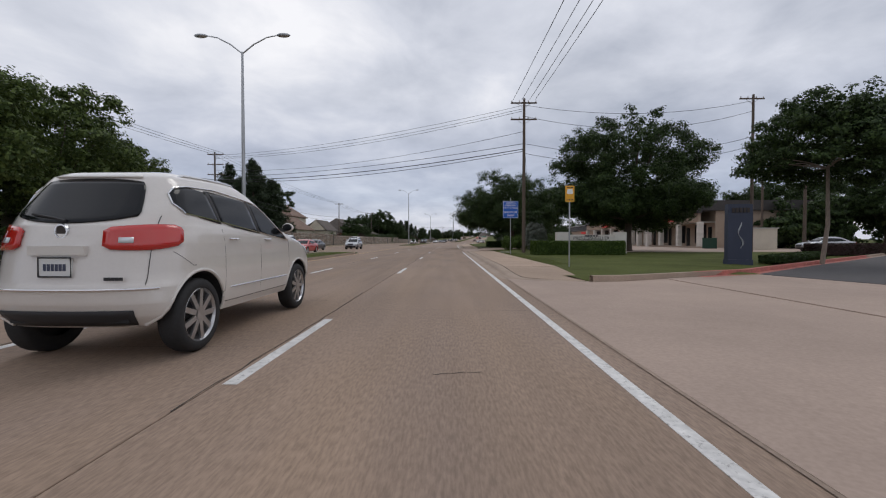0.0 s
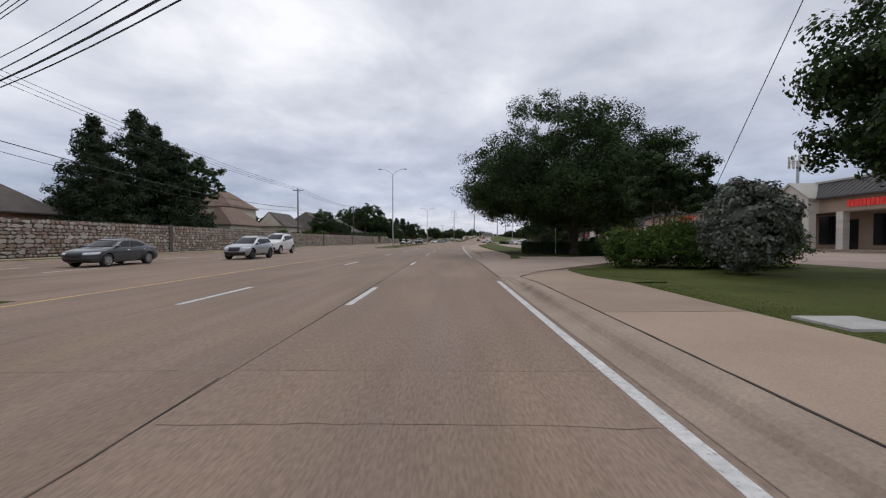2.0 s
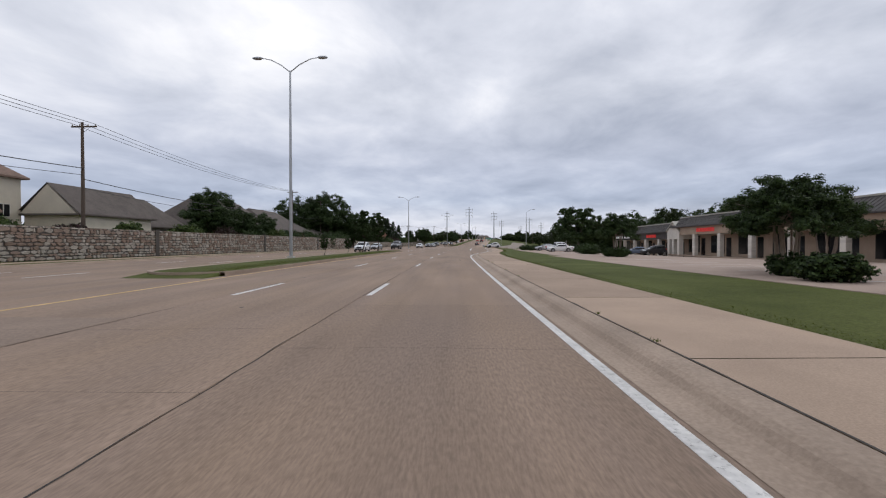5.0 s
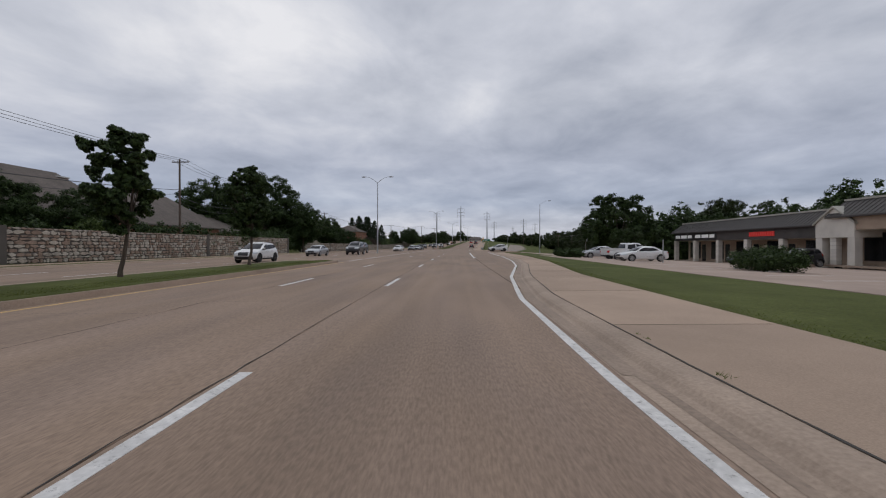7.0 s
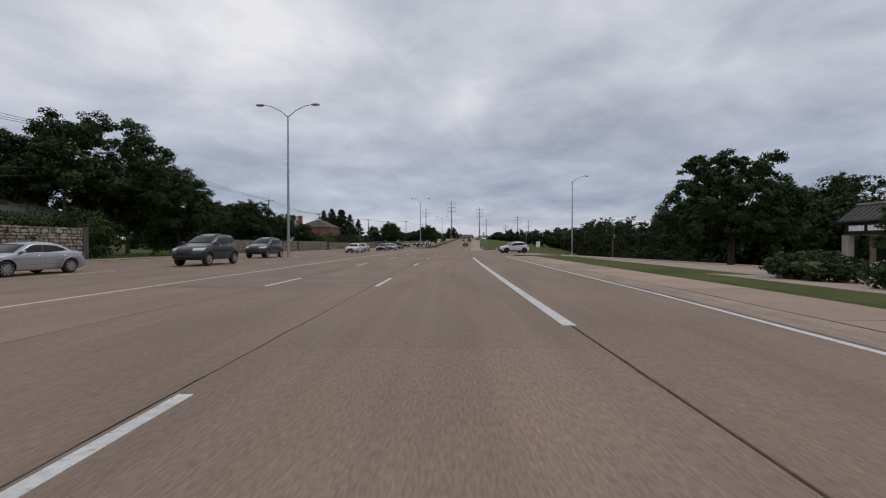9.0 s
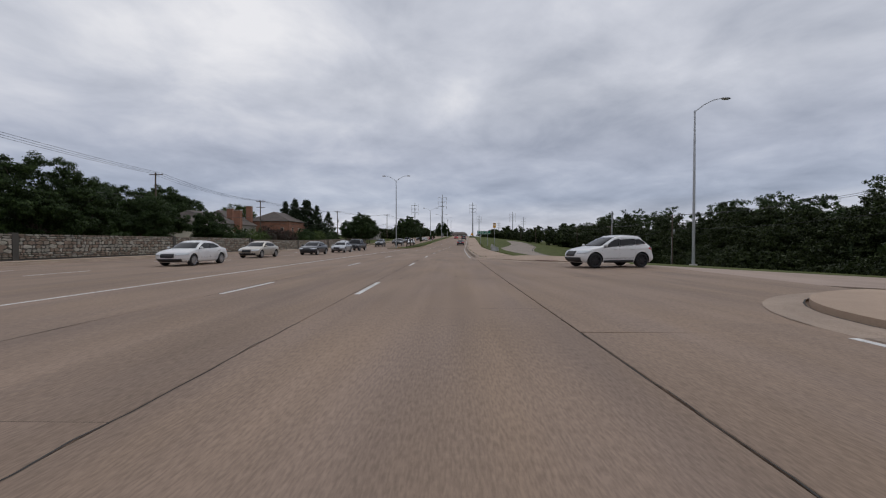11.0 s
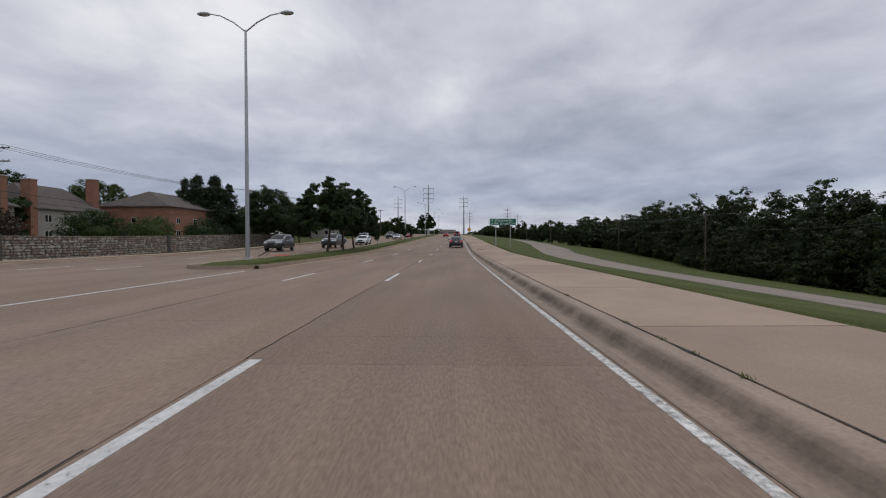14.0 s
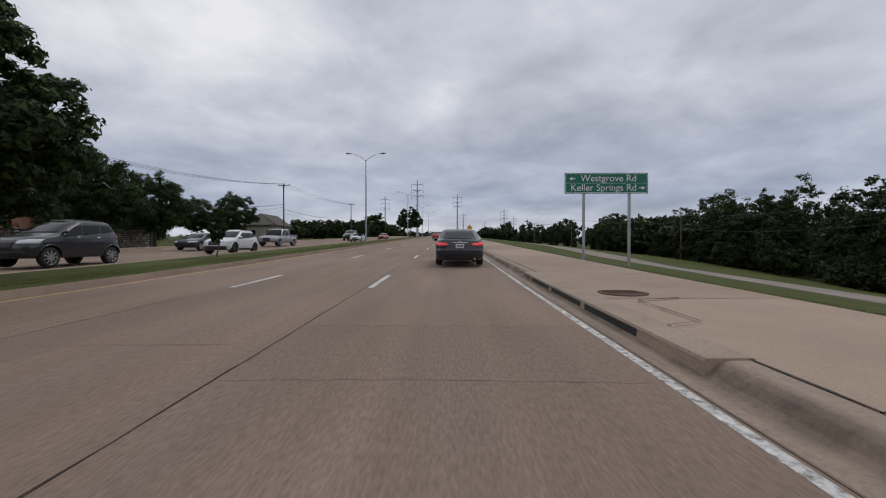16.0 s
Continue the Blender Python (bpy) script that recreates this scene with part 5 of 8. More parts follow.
def vehicle(name, style, paintwork, m, label, category="car", lit=False, detail=False):
    """A car of lofted sheet metal with its glass, lamps, wheels and fittings as parts."""
    sp = SPECS[style]
    root = empty(name, m, label, category)
    st = sp["body"]
    bm = bmesh.new()
    rings = []
    for y, w, zb, zs, zt in st:
        halfs = [(0.0, zb), (w * 0.84, zb), (w * 0.955, zb + 0.07), (w * 0.995, zb + 0.30 * (zs - zb)), (w * 1.0, zb + 0.66 * (zs - zb)), (w * 0.97, zs), (w * 0.84, zs + 0.62 * (zt - zs)), (w * 0.45, zt - 0.01), (0.0, zt)]
        pts = halfs + [(-x, z) for x, z in halfs[-2:0:-1]]
        rings.append([bm.verts.new((x, y, z)) for x, z in pts])
    n = len(rings[0])
    for a, b in zip(rings, rings[1:]):
        for k in range(n):
            bm.faces.new((a[k], b[k], b[(k + 1) % n], a[(k + 1) % n]))
    bm.faces.new(rings[0]), bm.faces.new(rings[-1][::-1])
    bmesh.ops.recalc_face_normals(bm, faces=bm.faces)
    body = part("body", bm, paintwork, root, smooth=True)
    body.data.set_sharp_from_angle(angle=radians(75))
    sub = body.modifiers.new("rounding", "SUBSURF"); sub.levels = sub.render_levels = 2 if detail else 1

    # cabin: rounded plan rings from belt to roof
    c = sp["cabin"]
    (z0, z1), (b0, b1), (f0, f1), (w0, w1) = c["z"], c["back"], c["front"], c["w"]

    def at(q):
        """Back, front, half width at a share q of the cabin's height."""
        bow = 0.04 * math.sin(math.pi * min(1, max(0, q)))
        return b0 + (b1 - b0) * q - bow, f0 + (f1 - f0) * q + bow, w0 + (w1 - w0) * q + bow * 0.8

    bm = bmesh.new()
    rings = []
    for q, inset in ((-0.12, 0), (0.0, 0), (0.12, 0), (0.24, 0), (0.36, 0), (0.48, 0), (0.6, 0), (0.72, 0), (0.84, 0), (0.93, 0.0), (0.975, 0.04), (1.0, 0.16), (1.02, 0.44)):
        yb, yf, w = at(min(q, 0.95))
        yb, yf, w = yb + inset, yf - inset, w - inset
        r = min(0.22, w * 0.45)
        ring = []
        for cx, cy, a in ((w - r, yf - r * 1.3, 0), (-(w - r), yf - r * 1.3, 90), (-(w - r), yb + r, 180), (w - r, yb + r, 270)):
            ry = r * 1.3 if cy > 0 and a < 180 else r
            for k in range(5):
                t = radians(a + 90 * k / 4)
                ring.append(bm.verts.new((cx + r * math.cos(t), cy + ry * math.sin(t), z0 + (z1 - z0) * q)))
        rings.append(ring)
    n = len(rings[0])
    for a, b in zip(rings, rings[1:]):
        for k in range(n):
            bm.faces.new((a[k], a[(k + 1) % n], b[(k + 1) % n], b[k]))
    bm.faces.new(rings[-1])
    part("cabin", bm, paintwork, root, smooth=True)

    def pane(pname, fn, rows, cols, mat, label=""):
        """Curved glass from fn(i, j) with i, j in 0..1, a hair proud of the metal."""
        pts = [fn(i / (rows - 1), j / (cols - 1)) for i in range(rows) for j in range(cols)]
        ob = part_mesh(pname, sheet(pts, rows, cols), mat, root, label, smooth=True)
        so = ob.modifiers.new("thick", "SOLIDIFY"); so.thickness, so.offset = 0.012, 0
        return ob

    def skin(q, x, rear):
        """Where the cabin's skin lies at the end, a share q up and x across."""
        yb, yf, w = at(q)
        r = min(0.22, w * 0.45)
        over = max(0.0, abs(x) - (w - r))
        dip = r - math.sqrt(max(0.0, r * r - over * over))
        return yb + dip - 0.014 if rear else yf - dip * 1.3 + 0.014

    def back_glass(i, j):
        q = 0.13 + 0.73 * i
        x = (at(q)[2] - 0.12 - 0.06 * abs(2 * i - 1) ** 5) * (2 * j - 1)
        return (x, skin(q, x, True), z0 + (z1 - z0) * q)

    def wind_glass(i, j):
        q = 0.03 + 0.86 * i
        x = (at(q)[2] - 0.07) * (2 * j - 1)
        return (x, skin(q, x, False), z0 + (z1 - z0) * q)

    pane("rear_window", back_glass, 9, 21, M_DARKGLASS, "dark tinted glass")
    pane("windshield", wind_glass, 8, 21, M_DARKGLASS)
    for poly in sp["panes"]:
        q0, q1 = min(p[1] for p in poly), max(p[1] for p in poly)
        spans = []
        for q in np.linspace(q0 + 1e-4, q1 - 1e-4, 7):
            ys = []
            for (ya_, qa), (yb_, qb) in zip(poly, poly[1:] + poly[:1]):
                if (qa - q) * (qb - q) <= 0 and qa != qb:
                    ys.append(ya_ + (yb_ - ya_) * (q - qa) / (qb - qa))
            spans.append((q, min(ys), max(ys)))
        for sgn in (-1, 1):
            pts = [(sgn * (at(q)[2] + 0.010), l + (r_ - l) * j / 4, z0 + (z1 - z0) * q) for q, l, r_ in spans for j in range(5)]
            part_mesh("side_window", sheet(pts, 7, 5), M_DARKGLASS, root, smooth=True).modifiers.new("thick", "SOLIDIFY").thickness = 0.012
    # wheels in dark arches
    yr, yf, r, spokes = sp["wheels"]
    tyre, rim, drum = wheel_meshes(r, spokes)
    wide = max(s[1] for s in st)
    def girth(y):
        return float(np.interp(y, [q[0] for q in st], [q[1] for q in st]))

    for y in (yr, yf):
        wide_y = min(girth(y), girth(y - r), girth(y + r)) + 0.012
        for sgn in (-1, 1):
            bm = bmesh.new()
            ring = [(y + r * 1.15 * math.cos(t), r + r * 1.15 * math.sin(t)) for t in [radians(-28 + 236 * k / 16) for k in range(17)]]
            prism(bm, ring, "x", sgn * (wide_y - 0.30), sgn * (wide_y + 0.002))
            part("wheel_arch", bm, M_TRIM, root)
            flare = bmesh.new()
            for rr0, rr1 in ((1.15, 1.24),):
                va = [flare.verts.new((sgn * (max(wide_y, girth(y + r * rr * math.cos(t))) + 0.004), y + r * rr * math.cos(t), r + r * rr * math.sin(t))) for q, rr in ((1, rr0), (0, rr1)) for t in [radians(-22 + 224 * k / 16) for k in range(17)]]
                for k in range(16):
                    flare.faces.new((va[k], va[k + 1], va[17 + k + 1], va[17 + k]))
            fo = part("arch_lip", flare, paintwork, root)
            fo.modifiers.new("thick", "SOLIDIFY").thickness = 0.03
            wh = new("wheel")
            wh.parent = root
            wh.matrix_local = pose(sgn * (wide_y + 0.004), y, r, 0, 0, 0 if sgn > 0 else 180)
            part_mesh("tyre", tyre, None, wh), part_mesh("rim", rim, None, wh, "alloy spokes"), part_mesh("brake_disc", drum, None, wh)
    # lamps
    x0, x1, za, zb, ya, yb = sp["tail"]
    ry0, ry1, ry2 = st[0], st[1], st[2]
    wrap = [(x0, ry0[0] - 0.004), (x0 * 0.5 + ry0[1] * 0.5, ry0[0] - 0.004), (ry0[1] * 1.0, ry0[0] + 0.0), (ry1[1] * 0.97, ry1[0] - 0.012), (ry1[1] * 1.002, ry1[0] + 0.03), (ry1[1] * 1.004, ry1[0] + 0.09), (ry1[1] * 1.006, ry1[0] + 0.15)]
    for sgn in (-1, 1):
        pts = []
        m_ = len(wrap)
        for k, (x, y) in enumerate(wrap):
            f = k / (m_ - 1)
            hi = zb - 0.035 * (1 - f) - 0.035 * f ** 3
            lo = za + 0.05 * (1 - f) ** 2 + 0.075 * f ** 2
            pts += [(sgn * x, y, lo + (hi - lo) * g) for g in (0.0, 0.33, 0.67, 1.0)]
        lamp = part_mesh("taillight", sheet(pts, m_, 4), M_TAILON if lit else M_TAIL, root, "red plastic lens", smooth=True)
        so = lamp.modifiers.new("thick", "SOLIDIFY"); so.thickness, so.offset = 0.03, 0
        pts = [(sgn * (x0 + 0.05 + (ry0[1] - x0 - 0.08) * f), ry0[0] - 0.024, za + (zb - za) * g) for f in (0, 0.5, 1.0) for g in (0.36 - 0.06 * f, 0.58)]
        part_mesh("reversing_lamp", sheet(pts, 3, 2), M_HEAD, lamp).modifiers.new("thick", "SOLIDIFY").thickness = 0.01
        hx0, hx1, hz0, hz1, hy0, hy1 = sp["head"]
        bm = boxed(*sorted((sgn * hx0, sgn * hx1)), hy0, hy1, hz0, hz1)
        for v in bm.verts:
            if v.co.y > (hy0 + hy1) / 2:
                if abs(v.co.x) > (hx0 + hx1) / 2:
                    v.co.y -= 0.2
                v.co.z -= 0.03
        part("headlight", bm, M_HEAD, root, "clear lens", bevel=0.015)
    # fittings
    py, pz = sp["plate"]
    plate = part("number_plate", boxed(-0.16, 0.16, py - 0.012, py + 0.02, pz - 0.08, pz + 0.08), M_PLATE, root)
    part("plate_marks", bar_text(bmesh.new(), -0.12, 0.12, pz - 0.035, pz + 0.03, 6, 5, py - 0.013, 0.003), M_PLATEINK, plate)
    ry, rw = st[0][0], st[1][1]
    bm = bmesh.new()
    prism(bm, [(-rw * 0.97, ry + 0.30), (-rw * 0.95, ry + 0.10), (-rw * 0.80, ry + 0.0), (rw * 0.80, ry + 0.0), (rw * 0.95, ry + 0.10), (rw * 0.97, ry + 0.30)], "z", st[1][2] - 0.03, st[1][2] + 0.11)
    part("lower_bumper", bm, M_TRIM, root, "black plastic valance")
    part("grille", boxed(-0.36, 0.36, st[-1][0] - 0.22, st[-1][0] + 0.012, st[-1][2] + 0.02, st[-1][3] + 0.02), M_TRIM, root, bevel=0.02)
    part("badge", lathe([(0.001, 0.0), (0.06, 0.0), (0.065, -0.012)], 16), M_CHROME, root, "round chrome badge").matrix_local = pose(0, ry - 0.004, st[0][4] + (0.06 if style == "suv" else -0.04), 0, 0, -90)
    for sgn in (-1, 1):
        w = at(0.1)[2]
        ym = sp["panes"][-1][1][0] - 0.12
        bm = boxed(*sorted((sgn * (w + 0.05), sgn * (w + 0.24))), ym - 0.07, ym + 0.07, z0 + 0.03, z0 + 0.17)
        mi = part("door_mirror", bm, paintwork, root, bevel=0.035)
        part("mirror_arm", boxed(*sorted((sgn * (w - 0.02), sgn * (w + 0.07))), ym - 0.03, ym + 0.03, z0 + 0.02, z0 + 0.07), M_TRIM, mi)
        for poly in sp["panes"][-2:]:
            yh = poly[0][0] + 0.14
            part("door_handle", boxed(*sorted((sgn * wide * 0.985, sgn * (wide * 0.985 + 0.035))), yh, yh + 0.20, z0 - 0.15, z0 - 0.115), M_CHROME, root, bevel=0.008)
            ys = poly[0][0] + 0.02
            part("door_seam", boxed(*sorted((sgn * (wide - 0.03), sgn * (wide + 0.002))), ys, ys + 0.008, 0.36, z0 - 0.05), M_TRIM, root)
        if sp["rail"]:
            w1b = at(0.93)[2]
            part("roof_rail", tubed([(sgn * (w1b - 0.07), b1 + 0.15, z1 - 0.02), (sgn * (w1b - 0.06), b1 + 0.3, z1 + 0.045), (sgn * (w1b - 0.06), f1 - 0.3, z1 + 0.045), (sgn * (w1b - 0.07), f1 - 0.1, z1 - 0.02)], 0.018, 6), M_CHROME if style == "suv" else M_TRIM, root)
    if style == "pickup":
        part("bed_well", boxed(-0.80, 0.80, -2.80, -1.10, 1.06, 1.152), M_TRIM, root, "dark open load bed")
        for sgn in (-1, 1):
            part("bed_rail", boxed(*sorted((sgn * 0.80, sgn * 0.96)), -2.88, -1.0, 1.08, 1.30), paintwork, root, bevel=0.03)
        part("tailgate", boxed(-0.92, 0.92, -2.96, -2.88, 0.68, 1.30), paintwork, root, bevel=0.02)
    return root


# lofted cars: level slices of (height, back, front, half width)
SHELLS = {
    "suv": dict(
        slices=[(0.38, -2.059, 2.3, 0.917), (0.495, -2.166, 2.44, 0.97), (0.622, -2.231, 2.5, 0.994), (0.774, -2.255, 2.5, 1.004), (0.824, -2.233, 2.49, 1.006), (1.049, -2.204, 2.38, 1.004), (1.206, -2.181, 2.08, 0.994), (1.295, -2.162, 1.68, 0.979), (1.385, -2.135, 1.34, 0.951), (1.422, -2.109, 1.24, 0.934), (1.531, -2.036, 1.04, 0.902), (1.659, -1.944, 0.8, 0.859), (1.787, -1.86, 0.54, 0.809), (1.896, -1.787, 0.28, 0.758), (1.97, -1.738, 0.06, 0.7), (2.024, -1.631, -0.14, 0.598), (2.056, -1.38, -0.4, 0.444), (2.07, -1.08, -0.7, 0.212)],
        rr=0.8,
        fr=0.66,
        wheels=(-1.47, 1.5, 0.41, 9, 1.008),
        belt=1.385,
        roof=2.07,
        droop=0.13,
        panes=[[(-1.60, 1.545), (-1.02, 1.448), (-1.1, 1.841), (-1.42, 1.872), (-1.60, 1.850), (-1.68, 1.775), (-1.70, 1.660)], [(-0.95, 1.439), (-0.04, 1.346), (-0.14, 1.806), (-1.02, 1.845)], [(0.05, 1.341), (1.0, 1.239), (0.84, 1.369), (0.42, 1.65), (0.14, 1.781), (-0.05, 1.801)]],
        glass=(1.41, 1.94, 0.73, 0.085),
        tail=(0.42, -1.72, 1.12, 1.42),
        plate=(0.985, -2.4),
        valance=(0.4, 0.56),
        strip=0.765,
        head=(0.5, 1.55, 0.94, 1.14),
        rail=True,
        brow=True,
        seam=0.8),
    "crossover": dict(
        slices=[(0.27, -2.1, 2.08, 0.85), (0.38, -2.2, 2.22, 0.9), (0.5, -2.27, 2.27, 0.925), (0.62, -2.285, 2.27, 0.935), (0.7, -2.27, 2.25, 0.935), (0.86, -2.25, 2.12, 0.93), (0.98, -2.22, 1.82, 0.92), (1.05, -2.19, 1.45, 0.9), (1.1, -2.14, 1.18, 0.875), (1.14, -2.08, 1.08, 0.86), (1.25, -1.93, 0.88, 0.825), (1.38, -1.76, 0.62, 0.78), (1.5, -1.62, 0.36, 0.73), (1.58, -1.55, 0.15, 0.69), (1.64, -1.44, -0.06, 0.61), (1.675, -1.2, -0.3, 0.45), (1.69, -0.95, -0.55, 0.22)],
        rr=0.7,
        fr=0.62,
        wheels=(-1.34, 1.38, 0.375, 8, 0.94),
        belt=1.08,
        roof=1.69,
        droop=0.1,
        panes=[[(-1.62, 1.24), (-1.0, 1.151), (-1.06, 1.483), (-1.3, 1.49), (-1.55, 1.368)], [(-0.94, 1.144), (-0.06, 1.083), (-0.14, 1.485), (-1.0, 1.491)], [(0.03, 1.08), (0.92, 1.013), (0.76, 1.108), (0.36, 1.36), (0.12, 1.467), (-0.05, 1.482)]],
        glass=(1.12, 1.52, 0.78, 0.06),
        tail=(0.5, -1.75, 0.88, 1.05),
        plate=(0.8, -2.27),
        valance=(0.28, 0.44),
        strip=None,
        head=(0.48, 1.5, 0.72, 0.9),
        rail=True,
        brow=True,
        seam=0.72),
    "sedan": dict(
        slices=[(0.22, -2.18, 2.15, 0.82), (0.32, -2.32, 2.3, 0.88), (0.46, -2.4, 2.38, 0.91), (0.6, -2.42, 2.38, 0.92), (0.66, -2.4, 2.36, 0.92), (0.8, -2.385, 2.2, 0.915), (0.9, -2.36, 1.8, 0.9), (0.965, -2.33, 1.4, 0.885), (1.0, -2.24, 1.2, 0.865), (1.02, -1.98, 1.14, 0.85), (1.06, -1.8, 1.05, 0.825), (1.15, -1.6, 0.88, 0.79), (1.26, -1.36, 0.66, 0.735), (1.36, -1.12, 0.42, 0.68), (1.42, -0.94, 0.22, 0.62), (1.46, -0.72, 0.02, 0.51), (1.48, -0.5, -0.15, 0.3)],
        rr=0.62,
        fr=0.62,
        wheels=(-1.39, 1.4, 0.335, 10, 0.918),
        belt=0.97,
        roof=1.48,
        droop=0.05,
        panes=[[(-1.3, 1.06), (-0.2, 1.0), (-0.28, 1.33), (-0.8, 1.31), (-1.16, 1.16)], [(-0.12, 1.0), (0.92, 0.97), (0.74, 1.06), (0.34, 1.27), (0.1, 1.335), (-0.18, 1.335)]],
        glass=(1.045, 1.395, 0.8, 0.02),
        tail=(0.42, -1.98, 0.755, 0.915),
        plate=(0.76, -2.41),
        valance=(0.24, 0.33),
        strip=None,
        head=(0.42, 1.55, 0.62, 0.76),
        rail=False,
        brow=False,
        seam=0.6),
}
POWER = 2.7


def carve(body, wells):
    """Cut open wheel wells out of a closed body."""
    bm = bmesh.new()
    for sgn, y, z, r, x0 in wells:
        ring = [(y + r * math.cos(6.2832 * k / 40), z + r * math.sin(6.2832 * k / 40)) for k in range(40)]
        prism(bm, ring, "x", *sorted((sgn * x0, sgn * 1.6)))
    bmesh.ops.recalc_face_normals(bm, faces=bm.faces)
    me = bpy.data.meshes.new("well")
    bm.to_mesh(me)
    tool, blank = bpy.data.objects.new("well", me), bpy.data.objects.new("blank", body.data)
    for ob in (tool, blank):
        bpy.context.scene.collection.objects.link(ob)
    mod = blank.modifiers.new("well", "BOOLEAN")
    mod.operation, mod.solver, mod.object = "DIFFERENCE", "EXACT", tool
    body.data = bpy.data.meshes.new_from_object(blank.evaluated_get(bpy.context.evaluated_depsgraph_get()))
    bpy.data.objects.remove(tool), bpy.data.objects.remove(blank)


def shell_car(name, style, paintwork, m, label, category="car", lit=False, detail=False):
    """A car lofted through level slices, with glass, lamps, wheels and fittings laid on its skin."""
    sp = SHELLS[style]
    root = empty(name, m, label, category)
    zs = [q[0] for q in sp["slices"]]
    rr, fr, roof, belt = sp["rr"], sp["fr"], sp["roof"], sp["belt"]

    def cut(z):
        return [float(np.interp(z, zs, [q[k] for q in sp["slices"]])) for k in (1, 2, 3)]

    def sag(y, z):
        """The roof falls away to both ends."""
        return z - sp["droop"] * max(0.0, (z - belt) / (roof - belt)) * ((y + 0.35) / 1.9) ** 2

    def arcs(z):
        b, f, w = cut(z)
        k = max(0.35, min(1.0, (f - b) / 3.6))
        return b, f, w, rr * k * float(np.interp(z, (0.4 * belt, 0.65 * belt, belt - 0.05, belt + 0.2), (0.52, 0.90, 1.0, 0.75))), fr * k

    def side(y, z, out=0.0):
        """A point on the right-hand skin."""
        b, f, w, r0, r1 = arcs(z)
        t = (b + r0 - y) / r0 if y < b + r0 else ((y - f + r1) / r1 if y > f - r1 else 0.0)
        return Vector((w * max(0.0, 1 - min(1, t) ** POWER) ** (1 / POWER) + out, y, sag(y, z)))

    def proud(y, z, out, sgn):
        """A point lifted off the side skin along its normal."""
        p, q = side(y, z), side(y + 0.02, z)
        n = Vector((q.y - p.y, p.x - q.x, 0)).normalized()
        p += n * out
        return Vector((p.x * sgn, p.y, p.z))

    def tail_end(x, z, out=0.0):
        b, f, w, r0, _ = arcs(z)
        t = max(0.0, 1 - min(1, abs(x) / w) ** POWER) ** (1 / POWER)
        y = b + r0 - r0 * t
        return Vector((x, y - out, sag(y, z)))

    def nose(x, z, out=0.0):
        b, f, w, _, r1 = arcs(z)
        t = max(0.0, 1 - min(1, abs(x) / w) ** POWER) ** (1 / POWER)
        y = f - r1 + r1 * t
        return Vector((x, y + out, sag(y, z)))

    fine = np.unique(np.concatenate([np.linspace(zs[0], zs[-1], 44 if detail else 26), zs]))
    na, nb = (12, 8) if detail else (7, 5)
    pts = []
    for z in fine:
        b, f, w, r0, r1 = arcs(z)
        half = []
        for k in range(na):
            a = math.pi / 2 * k / (na - 1)
            half.append((w * math.sin(a) ** (2 / POWER), b + r0 - r0 * max(0, math.cos(a)) ** (2 / POWER)))
        for k in range(1, nb):
            half.append((w, b + r0 + (f - r1 - b - r0) * k / nb))
        for k in range(na):
            a = math.pi / 2 * k / (na - 1)
            half.append((w * max(0, math.cos(a)) ** (2 / POWER), f - r1 + r1 * math.sin(a) ** (2 / POWER)))
        ring = half + [(-x, y) for x, y in half[-2:0:-1]] + half[:1]
        pts += [(x, y, sag(y, z)) for x, y in ring]
        cols = len(ring)
    me = sheet(pts, len(fine), cols)
    bm = bmesh.new()
    bm.from_mesh(me)
    bmesh.ops.remove_doubles(bm, verts=bm.verts, dist=0.0005)
    bmesh.ops.holes_fill(bm, edges=[e for e in bm.edges if e.is_boundary])
    bmesh.ops.recalc_face_normals(bm, faces=bm.faces)
    body = part("body", bm, paintwork, root, smooth=True)
    body.data.set_sharp_from_angle(angle=radians(60))

    def skin_sheet(pname, grid, mat, parent=None, text="", thick=0.008):
        rows, cols_ = len(grid), len(grid[0])
        ob = part_mesh(pname, sheet([p for r in grid for p in r], rows, cols_), mat, parent or root, text, smooth=True)
        so = ob.modifiers.new("thick", "SOLIDIFY")
        so.thickness, so.offset = thick, 0
        return ob

    def flip(p, sgn):
        return Vector((p.x * sgn, p.y, p.z))

    # glass
    lo, hi, share, vee = sp["glass"]
    grid = []
    for i in range(9):
        row = []
        for j in range(25):
            xn = 2 * j / 24 - 1
            za, zb = lo + vee * abs(xn) ** 2.2, hi - 0.035 * abs(xn) ** 3
            z = za + (zb - za) * i / 8
            x = xn * share * (1.0 if i not in (0, 8) else 0.965) * cut(z)[2]
            row.append(tail_end(x, z, 0.010))
        grid.append(row)
    skin_sheet("rear_window", grid, M_DARKGLASS, text="dark tinted glass")
    grid = [[nose(xn * 0.86 * cut(z)[2], z, 0.010) for xn in np.linspace(-1, 1, 17)] for z in np.linspace(belt + 0.04, roof - 0.12, 9)]
    skin_sheet("windshield", grid, M_DARKGLASS)
    for sgn in (-1, 1):
        for poly in sp["panes"]:
            q0, q1 = min(p[1] for p in poly), max(p[1] for p in poly)
            grid = []
            for z in np.linspace(q0 + 1e-4, q1 - 1e-4, 9):
                ys = [ya + (yb - ya) * (z - za) / (zb - za) for (ya, za), (yb, zb) in zip(poly, poly[1:] + poly[:1]) if (za - z) * (zb - z) <= 0 and za != zb]
                grid.append([proud(min(ys) + (max(ys) - min(ys)) * j / 14, z, 0.009, sgn) for j in range(15)])
            skin_sheet("side_window", grid, M_DARKGLASS)
